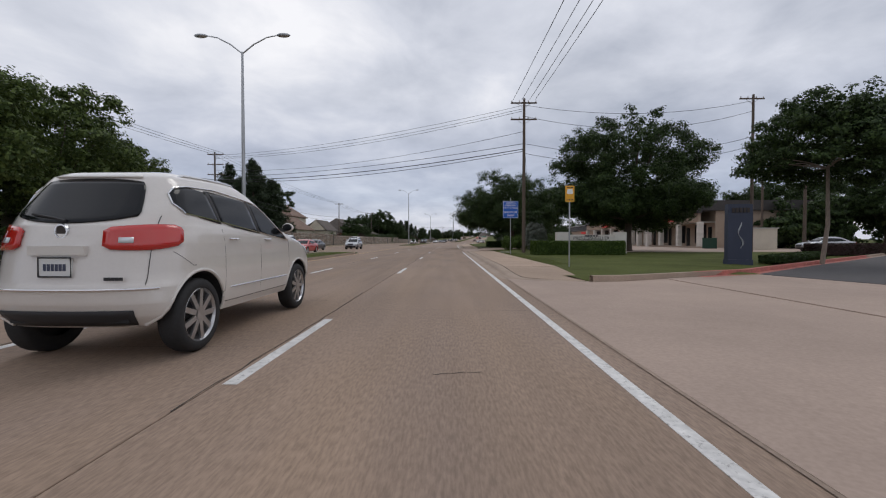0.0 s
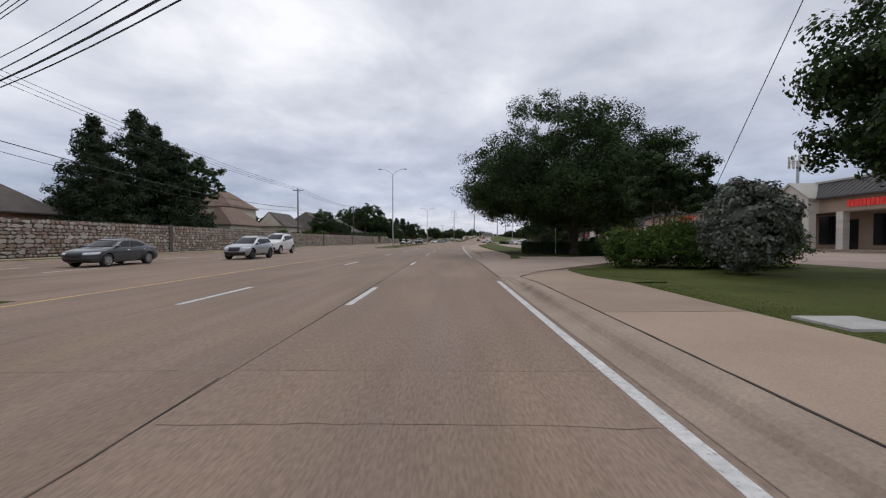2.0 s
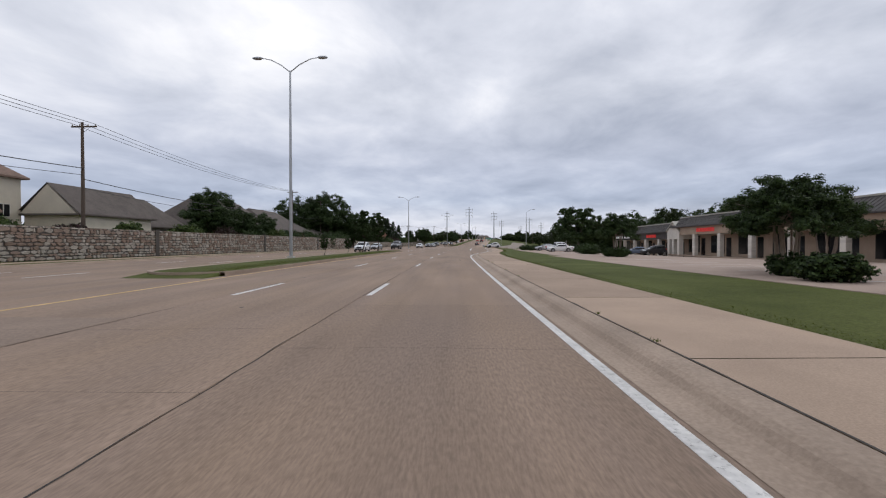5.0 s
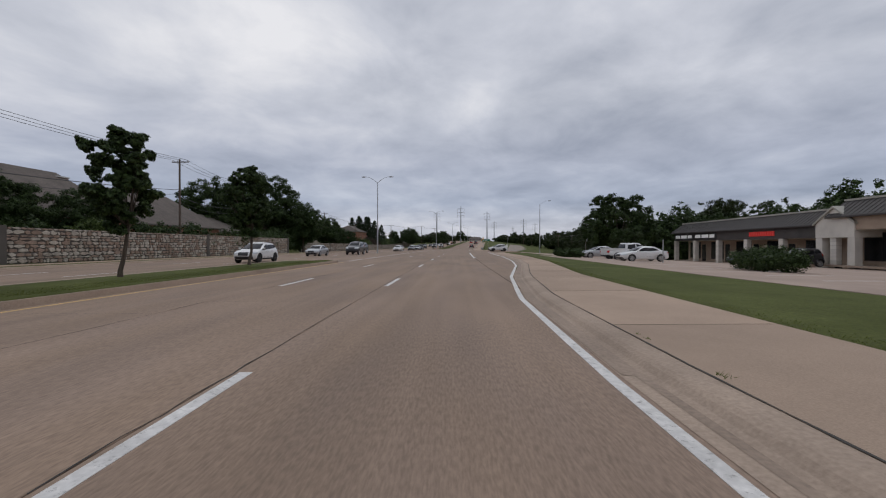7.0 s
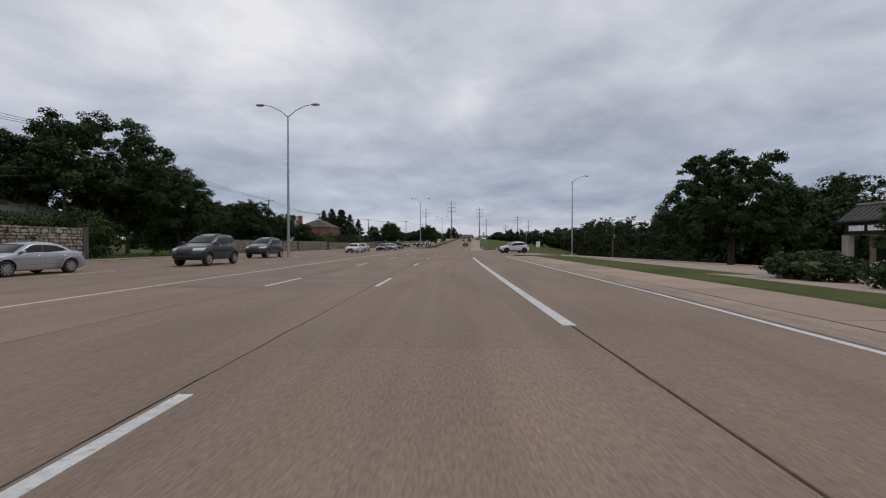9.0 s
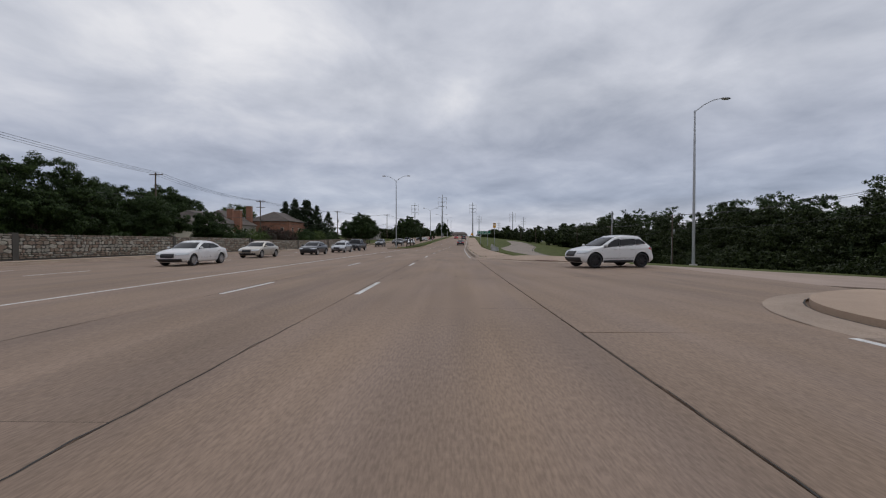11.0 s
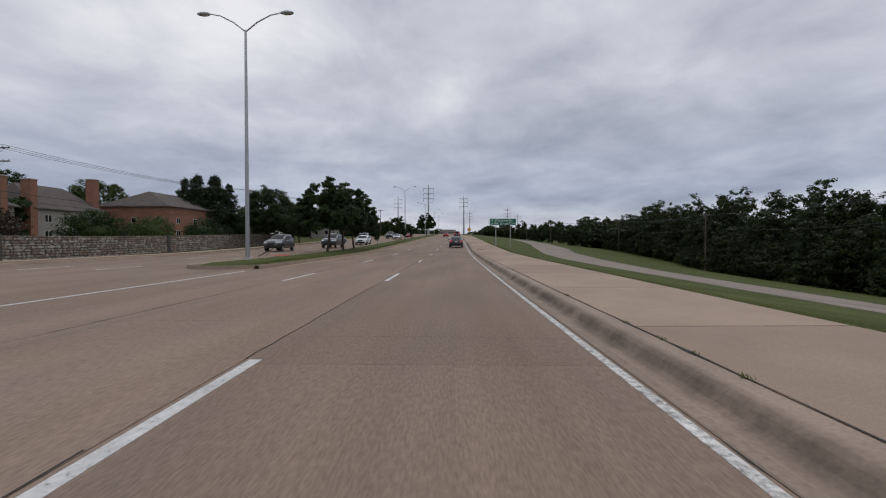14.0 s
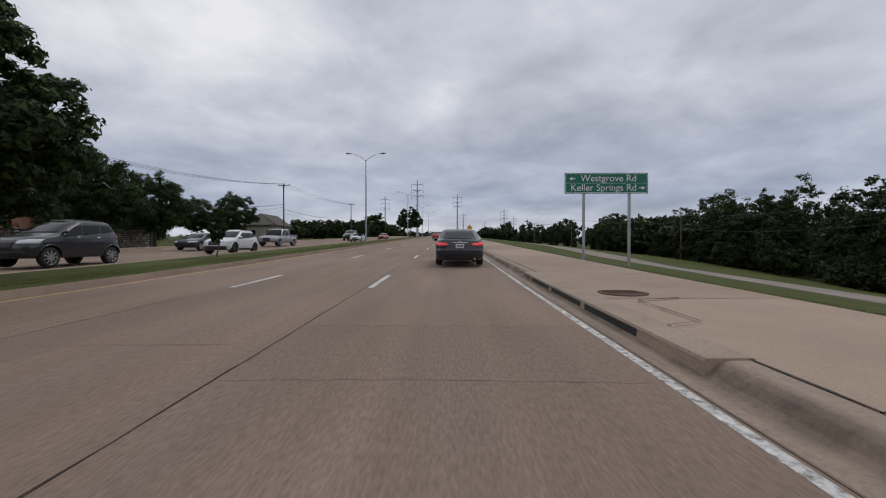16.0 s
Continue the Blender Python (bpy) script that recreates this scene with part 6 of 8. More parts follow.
        for aft, fore in zip(sp["panes"], sp["panes"][1:]):
            (ya, za), (yb, zb), (yc, zc), (yd, zd) = aft[1], aft[2], fore[0], fore[-1]
            skin_sheet("pillar", [[proud(ya + (yb - ya) * q, za + (zb - za) * q, 0.008, sgn), proud(yc + (yd - yc) * q, zc + (zd - zc) * q, 0.008, sgn)] for q in np.linspace(0, 1, 6)], M_TRIM)
        if detail:
            first, last = sp["panes"][0], sp["panes"][-1]
            path = [first[0]] + first[:2:-1] + [(-0.9, first[3][1] + 0.0), last[-1], *last[-2:1:-1], last[1]]
            line = []
            for (ya, za), (yb, zb) in zip(path, path[1:] + path[:1]):
                line += [proud(ya + (yb - ya) * k / 6, za + (zb - za) * k / 6, 0.012, sgn) for k in range(6)]
            part("window_trim", tubed([tuple(p) for p in line + line[:1]], 0.009, 5), M_CHROME, root, "thin chrome window trim")
        # tail lamp wrapped round the corner
        x0, y1, za, zb = sp["tail"]
        b, f, w, r0, _ = arcs((za + zb) / 2)
        a0 = math.asin((x0 / w) ** (POWER / 2))
        a1 = math.acos(max(0.0, min(1, (b + r0 - y1) / r0)) ** (POWER / 2))
        grid, inner = [], []
        for k in range(13):
            q = k / 12
            a = a0 + (a1 - a0) * q
            lo_, hi_ = za + 0.035 * (1 - q) ** 2 + 0.075 * q ** 2.5 + (0.03 if q in (0, 1) else 0), zb - 0.06 * (1 - q) ** 1.5 - 0.02 * q ** 4 - (0.03 if q in (0, 1) else 0)
            row = []
            for z in np.linspace(lo_, hi_, 5):
                bb, ff, ww, r0_, _ = arcs(z)
                p = Vector((ww * math.sin(a) ** (2 / POWER), bb + r0_ - r0_ * max(0, math.cos(a)) ** (2 / POWER), sag(-2.3, z)))
                n = Vector((math.sin(a), -math.cos(a), 0))
                row.append(flip(p + n * 0.016, sgn))
            grid.append(row)
            if 2 <= k <= 4:
                inner.append([flip(Vector((sgn * row[i].x, row[i].y, row[i].z)) + n * 0.014, sgn) + Vector((0, 0, d)) for i, d in ((1, 0.012), (2, 0.006))])
        lamp = skin_sheet("taillight", grid, M_TAILON if lit else M_TAIL, text="red plastic lens", thick=0.02)
        skin_sheet("reversing_lamp", inner, M_HEAD, lamp, thick=0.006)
        # headlight, mirror, handles, seams
        hx, hy, hz0, hz1 = sp["head"]
        b, f, w, _, r1 = arcs((hz0 + hz1) / 2)
        b0_ = math.asin(min(1, (hx / w) ** (POWER / 2)))
        grid = []
        for k in range(9):
            a = b0_ + (radians(80) - b0_) * k / 8
            row = []
            for z in np.linspace(hz0 + 0.03 * k / 8, hz1 - 0.03 * (1 - k / 8), 4):
                bb, ff, ww, _, r1_ = arcs(z)
                row.append(flip(Vector((ww * math.sin(a) ** (2 / POWER), ff - r1_ + r1_ * max(0, math.cos(a)) ** (2 / POWER), z)) + Vector((math.sin(a), math.cos(a), 0)) * 0.014, sgn))
            grid.append(row)
        skin_sheet("headlight", grid, M_HEAD, text="clear lens", thick=0.02)
        ym = sp["panes"][-1][1][0] - 0.10
        base = side(ym, belt, 0.0)
        bm = bmesh.new()
        bmesh.ops.create_icosphere(bm, subdivisions=2, radius=1.0)
        for v in bm.verts:
            v.co = Vector((sgn * (base.x + 0.12) + v.co.x * 0.105, ym + v.co.y * (0.09 if v.co.y > 0 else 0.045), belt + 0.07 + v.co.z * 0.075))
        mi = part("door_mirror", bm, paintwork, root, smooth=True)
        bm = bmesh.new()
        bmesh.ops.create_icosphere(bm, subdivisions=2, radius=1.0)
        for v in bm.verts:
            v.co = Vector((sgn * (base.x + 0.12) + v.co.x * 0.088, ym - 0.038 + v.co.y * 0.012, belt + 0.07 + v.co.z * 0.060))
        part("mirror_glass", bm, M_DARKGLASS, mi, "dark mirror glass", smooth=True)
        part("mirror_arm", boxed(*sorted((sgn * (base.x - 0.04), sgn * (base.x + 0.08))), ym - 0.03, ym + 0.04, belt + 0.0, belt + 0.06), M_TRIM, mi, bevel=0.01)
        for poly in sp["panes"][-2:]:
            yh = poly[0][0] + 0.10
            h0 = side(yh + 0.1, belt - 0.13, 0.0)
            part("door_handle", tubed([(sgn * h0.x, yh, h0.z), (sgn * (h0.x + 0.03), yh + 0.03, h0.z), (sgn * (h0.x + 0.03), yh + 0.17, h0.z), (sgn * h0.x, yh + 0.2, h0.z)], 0.014, 6), M_CHROME, root, smooth=True)
        for ys, zlo in ((sp["panes"][-2][0][0] - 0.02, sp["wheels"][2] * 1.5), (sp["panes"][-1][0][0] - 0.05, 0.48), (sp["panes"][-1][1][0] + 0.06, sp["wheels"][2] * 1.9)):
            part("door_seam", tubed([tuple(flip(side(ys, z, -0.001), sgn)) for z in np.linspace(zlo, belt - 0.01, 8)], 0.0035, 4), M_TRIM, root)
        part("door_seam", tubed([tuple(flip(side(y, 0.48, 0.0), sgn)) for y in np.linspace(sp["wheels"][0] + 0.5, sp["wheels"][1] - 0.5, 5)], 0.0045, 4), M_TRIM, root)
        if detail:
            part("tailgate_seam", tubed([tuple(flip(tail_end(sp["seam"], z, 0.002), sgn)) for z in np.linspace(belt * 0.58, belt + 0.12, 10)], 0.0045, 4), M_TRIM, root)
            part("bumper_seam", tubed([tuple(flip(side(y, belt * 0.70 + 0.14 * max(0, (-1.62 - y) / 0.2), 0.0), sgn)) for y in np.linspace(-1.84, -1.56, 6)], 0.0025, 4), M_TRIM, root)
            part("side_moulding", tubed([tuple(flip(side(y, belt * 0.47, 0.004), sgn)) for y in np.linspace(-0.86, 0.95, 6)], 0.010, 5), M_CHROME, root)
        if sp["rail"]:
            rail = []
            for y in np.linspace(-1.45, 0.05, 9):
                p = side(y, roof - 0.10, -0.02)
                rail.append((sgn * (p.x - 0.05), y, p.z + (0.045 if -1.4 < y < 0.0 else -0.01)))
            part("roof_rail", tubed(rail, 0.018, 6), M_CHROME if detail else M_TRIM, root, smooth=True)
    # wheels and arches
    yr, yf, r, spokes, hub = sp["wheels"]
    tyre, rim, drum = wheel_meshes(r, spokes)
    if style == "crossover":
        rim = bpy.data.meshes.get("dark_rim") or rim.copy()
        rim.name = "dark_rim"
        rim.materials[0] = M_DARKRIM
        for sgn in (-1, 1):
            skin_sheet("sill_cladding", [[flip(side(y, z, 0.008), sgn) for y in np.linspace(yr + 0.5, yf - 0.5, 9)] for z in (zs[0], zs[0] + 0.05, 0.40)], M_TRIM)
    well = 1.20
    carve(body, [(sgn, y, r, r * (well + 0.03), min(side(y - r, r * 1.6).x, side(y + r, r * 1.6).x) - 0.32) for y in (yr, yf) for sgn in (-1, 1)])
    for y in (yr, yf):
        for sgn in (-1, 1):
            wy = min(side(y - r, r * 1.6).x, side(y + r, r * 1.6).x, side(y, r * 1.6).x)
            turns = [radians(-6 + 192 * k / 20) for k in range(21)]
            bm = bmesh.new()
            outer = [bm.verts.new(flip(side(y + r * well * math.cos(t), max(zs[0] + 0.002, r + r * well * math.sin(t)), -0.004), sgn)) for t in turns]
            deep = [bm.verts.new((sgn * (wy - 0.30), v.co.y, v.co.z)) for v in outer]
            for k in range(20):
                bm.faces.new((outer[k], outer[k + 1], deep[k + 1], deep[k]))
            bm.faces.new(deep)
            part("wheel_arch", bm, M_TRIM, root)
            lipline = [tuple(flip(side(y + r * (well + 0.03) * math.cos(t), max(zs[0], r + r * (well + 0.03) * math.sin(t)), -0.004), sgn)) for t in [radians(-2 + 184 * k / 20) for k in range(21)]]
            part("arch_lip", tubed(lipline, 0.020, 6), paintwork, root, smooth=True)
            wh = new("wheel")
            wh.parent = root
            wh.matrix_local = pose(sgn * (wy - 0.010), y, r, 0, 0, 0 if sgn > 0 else 180)
            part_mesh("tyre", tyre, None, wh), part_mesh("rim", rim, None, wh, "alloy spokes"), part_mesh("brake_disc", drum, None, wh)
    # rear and front fittings
    v0, v1 = sp["valance"]
    skin_sheet("lower_bumper", [[tail_end(xn * 0.72 * cut(z)[2], z, 0.008) for xn in np.linspace(-1, 1, 19)] for z in np.linspace(v0, v1, 4)], M_TRIM, text="black plastic valance")
    skin_sheet("lower_grille", [[nose(xn * 0.80 * cut(z)[2], z, 0.010) for xn in np.linspace(-1, 1, 15)] for z in np.linspace(v0 + 0.02, v1 + 0.10, 4)], M_TRIM)
    skin_sheet("grille", [[nose(xn * 0.42 * cut(z)[2], z, 0.014) for xn in np.linspace(-1, 1, 9)] for z in np.linspace(v1 + 0.16, sp["head"][3] - 0.04, 4)], M_TRIM)
    pz, py = sp["plate"]
    py = tail_end(0.1, pz).y - 0.012
    plate = part("number_plate", boxed(-0.16, 0.16, py - 0.012, py + 0.02, pz - 0.085, pz + 0.085), M_PLATE, root)
    part("plate_marks", bar_text(bmesh.new(), -0.12, 0.12, pz - 0.035, pz + 0.03, 6, 5, py - 0.013, 0.003), M_PLATEINK, plate)
    part("plate_frame", tubed([(-0.165, py - 0.014, pz - 0.09), (0.165, py - 0.014, pz - 0.09), (0.165, py - 0.014, pz + 0.09), (-0.165, py - 0.014, pz + 0.09), (-0.165, py - 0.014, pz - 0.09)], 0.009, 5), M_TRIM, plate)
    if sp["brow"]:
        yb = tail_end(0, pz + 0.15).y
        part("plate_brow", boxed(-0.29, 0.29, yb - 0.035, yb + 0.06, pz + 0.11, pz + 0.20), paintwork, root, bevel=0.025)
    bz = belt - (0.06 if style != "sedan" else 0.09)
    badge = part("badge", lathe([(0.050, -0.010), (0.056, 0.004), (0.070, 0.004), (0.076, -0.016)], 24), M_CHROME, root, "round chrome badge")
    badge.matrix_local = pose(0, tail_end(0, bz).y - 0.012, bz, 0, 0, -90)
    part("badge_field", lathe([(0.001, -0.004), (0.052, -0.006)], 20), M_FRAME, badge, "dark field inside the ring")
    if style == "suv":
        part("chrome_strip", tubed([tuple(tail_end(x, sp["strip"], 0.006)) for x in np.linspace(-0.90, 0.90, 21)], 0.012, 6), M_CHROME, root)
        grid_z = (roof - 0.110, roof - 0.075)
        skin_sheet("spoiler", [[tail_end(xn * 0.70 * cut(z)[2], z, 0.012 if k else 0.022) for xn in np.linspace(-1, 1, 15)] for k, z in enumerate(grid_z)], paintwork, thick=0.014)
        part("wiper", tubed([tuple(tail_end(x, belt + 0.05 + 0.04 * k, 0.035)) for k, x in enumerate((0.02, -0.15, -0.40))], 0.014, 6), M_TRIM, root)
        part("name_marks", bar_text(bmesh.new(), 0.46, 0.74, 0.855, 0.885, 7, 3, tail_end(0.50, 0.87).y - 0.004, 0.012), M_TRIM, root)
        for sgn in (-1, 1):
            part("exhaust_pipe", boxed(*sorted((sgn * 0.40, sgn * 0.62)), tail_end(0.62, 0.47).y - 0.012, tail_end(0.6, 0.47).y + 0.1, 0.43, 0.51), M_BLACK, root, bevel=0.02)
    if style == "sedan":
        part("trunk_lip", tubed([tuple(tail_end(x, 0.985, -0.01)) for x in np.linspace(-0.66, 0.66, 15)], 0.016, 6), paintwork, root, smooth=True)
        part("chrome_strip", boxed(-0.30, 0.30, tail_end(0, 0.885).y - 0.02, tail_end(0, 0.885).y + 0.05, 0.872, 0.898), M_CHROME, root)
        part("exhaust_pipe", tubed([(0.55, -2.36, 0.27), (0.55, -2.1, 0.27)], 0.035, 10), M_CHROME, root)
    return root


def on_road(s, u, turn=0.0):
    z = 0.0 if u > -9.2 else -0.06
    if u > 6:
        z = land(s, u) + 0.02
    return stand(s, u, z, turn)


shell_car("suv", "suv", P_PEARL, on_road(6.25, -4.0) @ Matrix.Diagonal((0.98, 1.03, 1.05, 1.0)), "pearl-white seven-seat suv in the next lane", "car", detail=True)
shell_car("sedan", "sedan", P_NAVY, on_road(308.2, 0.25) @ Matrix.Scale(1.04, 4), "dark blue-grey sedan with its tail lamps lit", "car", lit=True, detail=True)
ONCOMING = [
    ("crossover", P_GREY, 25.5, -17.0, "dark grey crossover in the oncoming lanes"), ("sedan", P_RED, 43.6, -15.7, "red compact car in the oncoming lanes"),
    ("suv", P_WHITE, 47.5, -19.6, "white suv in the oncoming lanes"), ("crossover", P_SILVER, 63, -14.9, "silver crossover in the oncoming lanes"),
    ("suv", P_WHITE, 73.6, -17.5, "white suv in the oncoming lanes"), ("sedan", P_GREY, 55, -18.4, "dark grey sedan in the oncoming lanes"),
    ("crossover", P_WHITE, 151, -16.3, "white crossover in the oncoming lanes"), ("sedan", P_SILVER, 172, -18.8, "silver sedan in the oncoming lanes"),
    ("suv", P_NAVY, 195, -18.9, "dark blue suv in the oncoming lanes"), ("suv", P_BLACK, 181, -16.0, "black suv in the oncoming lanes"),
    ("sedan", P_WHITE, 217, -15.6, "white sedan in the oncoming lanes"), ("sedan", P_GOLD, 229, -17.4, "champagne sedan in the oncoming lanes"),
    ("sedan", P_NAVY, 237.5, -15.4, "dark blue sedan in the oncoming lanes"), ("sedan", P_SILVER, 247.5, -15.2, "silver sedan in the oncoming lanes"),
    ("crossover", P_WHITE, 262, -19.4, "white crossover in the oncoming lanes"), ("pickup", P_NAVY, 258.5, -16.0, "dark blue pickup in the oncoming lanes"),
    ("suv", P_GREY, 298, -20.6, "dark grey suv in the oncoming lanes"), ("suv", P_BLACK, 307.5, -17.2, "black suv in the oncoming lanes"),
    ("sedan", P_NAVY, 324, -21.3, "dark blue sedan in the oncoming lanes"), ("pickup", P_SILVER, 334, -18.9, "silver pickup in the oncoming lanes"),
    ("sedan", P_WHITE, 357, -15.4, "white sedan in the oncoming lanes"), ("suv", P_BLACK, 366, -18.8, "black suv in the oncoming lanes"),
    ("sedan", P_RED, 382, -15.3, "red car in the oncoming lanes"), ("crossover", P_WHITE, 318, -15.3, "white crossover in the oncoming lanes")]
for style, col, s, u, text in ONCOMING:
    (vehicle if style == "pickup" else shell_car)(style, style, col, on_road(s, u, 180), text, "car")
shell_car("suv", "suv", P_BLACK, on_road(372, -1.0 + 1.2), "dark suv far ahead in the lane", "car", lit=True)
shell_car("sedan", "sedan", P_RED, on_road(398, -3.9), "red car far ahead with lit tail lamps", "car", lit=True)
# turning out of the side street, and parked
shell_car("crossover", "crossover", P_WHITE, stand(214.25, 8.6, 0.0, 105), "white crossover waiting at the side street", "car", detail=True)
shell_car("sedan", "sedan", P_WHITE, on_road(158.2, 18.2, 95), "white sedan parked before the shops", "car")
vehicle("pickup", "pickup", P_WHITE, on_road(164.2, 19.5, -85), "white pickup parked before the shops", "car")
shell_car("sedan", "sedan", P_SILVER, on_road(169.2, 17.8, 92), "silver sedan parked before the shops", "car")
shell_car("crossover", "crossover", P_BLUE, on_road(170.5, 36.5, 85), "blue-grey crossover parked at the shop fronts", "car")
shell_car("suv", "suv", P_BLACK, on_road(164, 37.5, 88), "black suv parked at the shop fronts", "car")
shell_car("sedan", "sedan", P_SILVER, on_road(41, 37.5, 82), "silver sedan parked beyond the low hedge", "car")

# ---------- street furniture ----------
def street_lamp(s, u, arms=2, turn=0.0, high=12.6, base=None):
    z = (land(s, u) if base is None else base)
    root = empty("street_lamp", stand(s, u, z, turn), "tall grey steel street lamp with %s" % ("two curved arms" if arms == 2 else "one curved arm"), "street lamp", "street lamps")
    part("base", boxed(-0.22, 0.22, -0.22, 0.22, 0, 0.12), M_CONCRETE, root, bevel=0.02)
    part("pole", tubed([(0, 0, 0.1), (0, 0, 1.0), (0, 0, high * 0.6), (0, 0, high - 0.7)], [0.13, 0.12, 0.095, 0.065], 10), M_STEEL, root, smooth=True)
    for sgn in ((-1, 1) if arms == 2 else (1,)):
        arm = part("arm", tubed([(0, 0, high - 0.8), (sgn * 0.7, 0, high - 0.25), (sgn * 1.5, 0, high + 0.16), (sgn * 2.25, 0, high + 0.3)], [0.045, 0.04, 0.035, 0.03], 8), M_STEEL, root, smooth=True)
        bm = bmesh.new()
        bmesh.ops.create_icosphere(bm, subdivisions=2, radius=1.0)
        for v in bm.verts:
            v.co = Vector((sgn * 2.5 + v.co.x * 0.42, v.co.y * 0.17, high + 0.29 + v.co.z * (0.10 if v.co.z > 0 else 0.14)))
        part("luminaire", bm, M_STEEL, root, smooth=True)
    return root


for s, u, top in ((24.5, -12.5, 13.1), (113.6, -12.4, 14.9), (190.5, -14.6, 13.5), (274.5, -12.2, 14.3), (348, -12.2, 12.3), (397, -11.3, 11.8), (452, -11.3, 12.0), (500, -11.3, 12)):
    street_lamp(s, u, base=(0.22 if any(a < s < b for a, b, _ in MEDIANS) else -0.02), high=top)
street_lamp(227, 20.4, arms=1, high=13.6)


def utility_pole(s, u, high, arms, label, base=None, wide=2.4, transformer=False, vine=False, turn=0.0):
    z = land(s, u) if base is None else base
    root = empty("utility_pole", stand(s, u, z, turn), label, "utility pole", "utility poles")
    h = high - z
    part("pole", tubed([(0, 0, -0.2), (0, 0, h * 0.5), (0, 0, h)], [0.17, 0.145, 0.11], 10), M_POLE, root, smooth=True)
    for k in range(arms):
        za = h - 0.35 - 1.5 * k
        cross = part("crossarm", boxed(-wide / 2, wide / 2, 0.11, 0.22, za - 0.06, za + 0.06), M_POLE, root, bevel=0.01)
        for x in (-wide / 2 + 0.1, -wide / 6, wide / 6, wide / 2 - 0.1):
            part("insulator", tubed([(x, 0.16, za + 0.06), (x, 0.16, za + 0.12), (x, 0.16, za + 0.24)], [0.03, 0.055, 0.03], 7), M_CONCRETE, cross)
        for sgn in (-1, 1):
            part("brace", tubed([(0, 0.16, za - 0.5), (sgn * wide * 0.25, 0.16, za - 0.06)], 0.016, 5), M_STEEL, root)
    if transformer:
        part("transformer", tubed([(0.32, 0, h - 4.2), (0.32, 0, h - 4.15), (0.32, 0, h - 3.3), (0.32, 0, h - 3.22)], [0.2, 0.24, 0.24, 0.16], 12), M_STEEL, root, "grey transformer can", smooth=True)
        part("riser", tubed([(-0.18, 0, 0), (-0.16, 0, h * 0.6)], 0.035, 6), M_STEEL, root)
    if vine:
        rng = np.random.default_rng(4)
        c = np.stack([rng.normal(0, 0.3, 40), rng.normal(0, 0.3, 40), rng.uniform(0, h * 0.62, 40)], 1)
        part_mesh("ivy", leaf_cloud(c, np.full(40, 0.5), 3500, 0.2, seed=5), M_CEDAR, root)
    return root


POLES_L = [(-14, -33.0, 14.0), (60.2, -35.0, 14.5), (119, -34.0, 12.4), (172, -38, 13.2), (196, -41.0, 13.7), (259.2, -50.8, 13.2), (294.8, -51.4, 12.1), (340, -46, 11.5), (372, -34, 11.5), (420, -32, 11.0)]
for k, (s, u, h) in enumerate(POLES_L):
    utility_pole(s, u, h, 3 if k == 1 else (2 if k in (4, 6) else 1), "dark weathered wooden utility pole across the road", transformer=k in (4, 7), vine=k == 1)
utility_pole(52.5, -43, 12.4, 2, "dark weathered wooden utility pole behind trees")
utility_pole(37.6, 6.85, 14.3, 2, "tall dark wooden utility pole beside the sidewalk", transformer=False)
utility_pole(40.5, 29.8, 15.6, 1, "tall dark wooden utility pole near the office park")
utility_pole(58, 44, 13.5, 1, "wooden utility pole beyond the drive")
utility_pole(44, 38, 11.5, 1, "wooden utility pole beyond the drive")
POLES_R = [(236, 56, 9.0), (281.5, 45.7, 7.2), (335.5, 51.1, 5.7), (382.8, 52.1, 5.6), (425, 40, 6.0), (475, 38, 6.0)]
for k, (s, u, h) in enumerate(POLES_R):
    utility_pole(s, u, h, 1, "slim wooden utility pole before the woods", transformer=k == 1, wide=2.0)


def wire(name, a, b, sag, r=0.02, label="black overhead power cable between poles"):
    cu = bpy.data.meshes.new(name)
    bm = tubed(span(a, b, sag), r, 4)
    bm.to_mesh(cu); bm.free()
    return tagged(part_mesh(name, cu, M_WIRE), label, "power line", "overhead cables")


def top_of(p, dx=0.0, dz=0.0):
    return place(p[0], p[1] + dx, p[2] + dz)


for p, q in zip(POLES_L, POLES_L[1:]):
    for dx in (-1.0, 0.0, 1.0):
        wire("power_cable", top_of(p, dx, -0.1), top_of(q, dx, -0.1), 0.9)
    wire("phone_cable", top_of(p, 0.1, -5.2), top_of(q, 0.1, -4.2), 1.1, 0.035, "thick black telephone cable between poles")
    wire("phone_cable", top_of(p, 0.1, -6.0), top_of(q, 0.1, -4.8), 1.3, 0.022, "thin black telephone cable between poles")
P_R, P_X = (37.6, 6.85, 14.3), (40.5, 29.8, 15.6)
for dx in (-1.0, -0.2, 0.5, 1.0):
    wire("power_cable", top_of(P_R, dx, -0.1), place(-60, 6.5 + dx, 14.5), 1.2)
for dz, sag, r in ((-0.6, 0.8, 0.02), (-0.9, 0.9, 0.02), (-1.1, 1.0, 0.02), (-3.0, 1.2, 0.02), (-4.1, 0.7, 0.028), (-4.6, 0.8, 0.045), (-4.8, 1.0, 0.03)):
    wire("crossing_cable", top_of(P_R, 0, dz), top_of(POLES_L[1], 0, dz * 0.9), sag, r, "black overhead cable crossing the road")
for dz, sag in ((-0.6, 1.0), (-1.6, 1.4), (-4.1, 1.3), (-5.0, 1.3)):
    wire("power_cable", top_of(P_R, 0, dz), top_of(P_X, 0, dz), sag, 0.022)
wire("guy_wire", top_of(P_R, 0, -3.4), place(52, 10.5, 0.2), 0.0, 0.012, "steel guy wire from a pole to the ground")
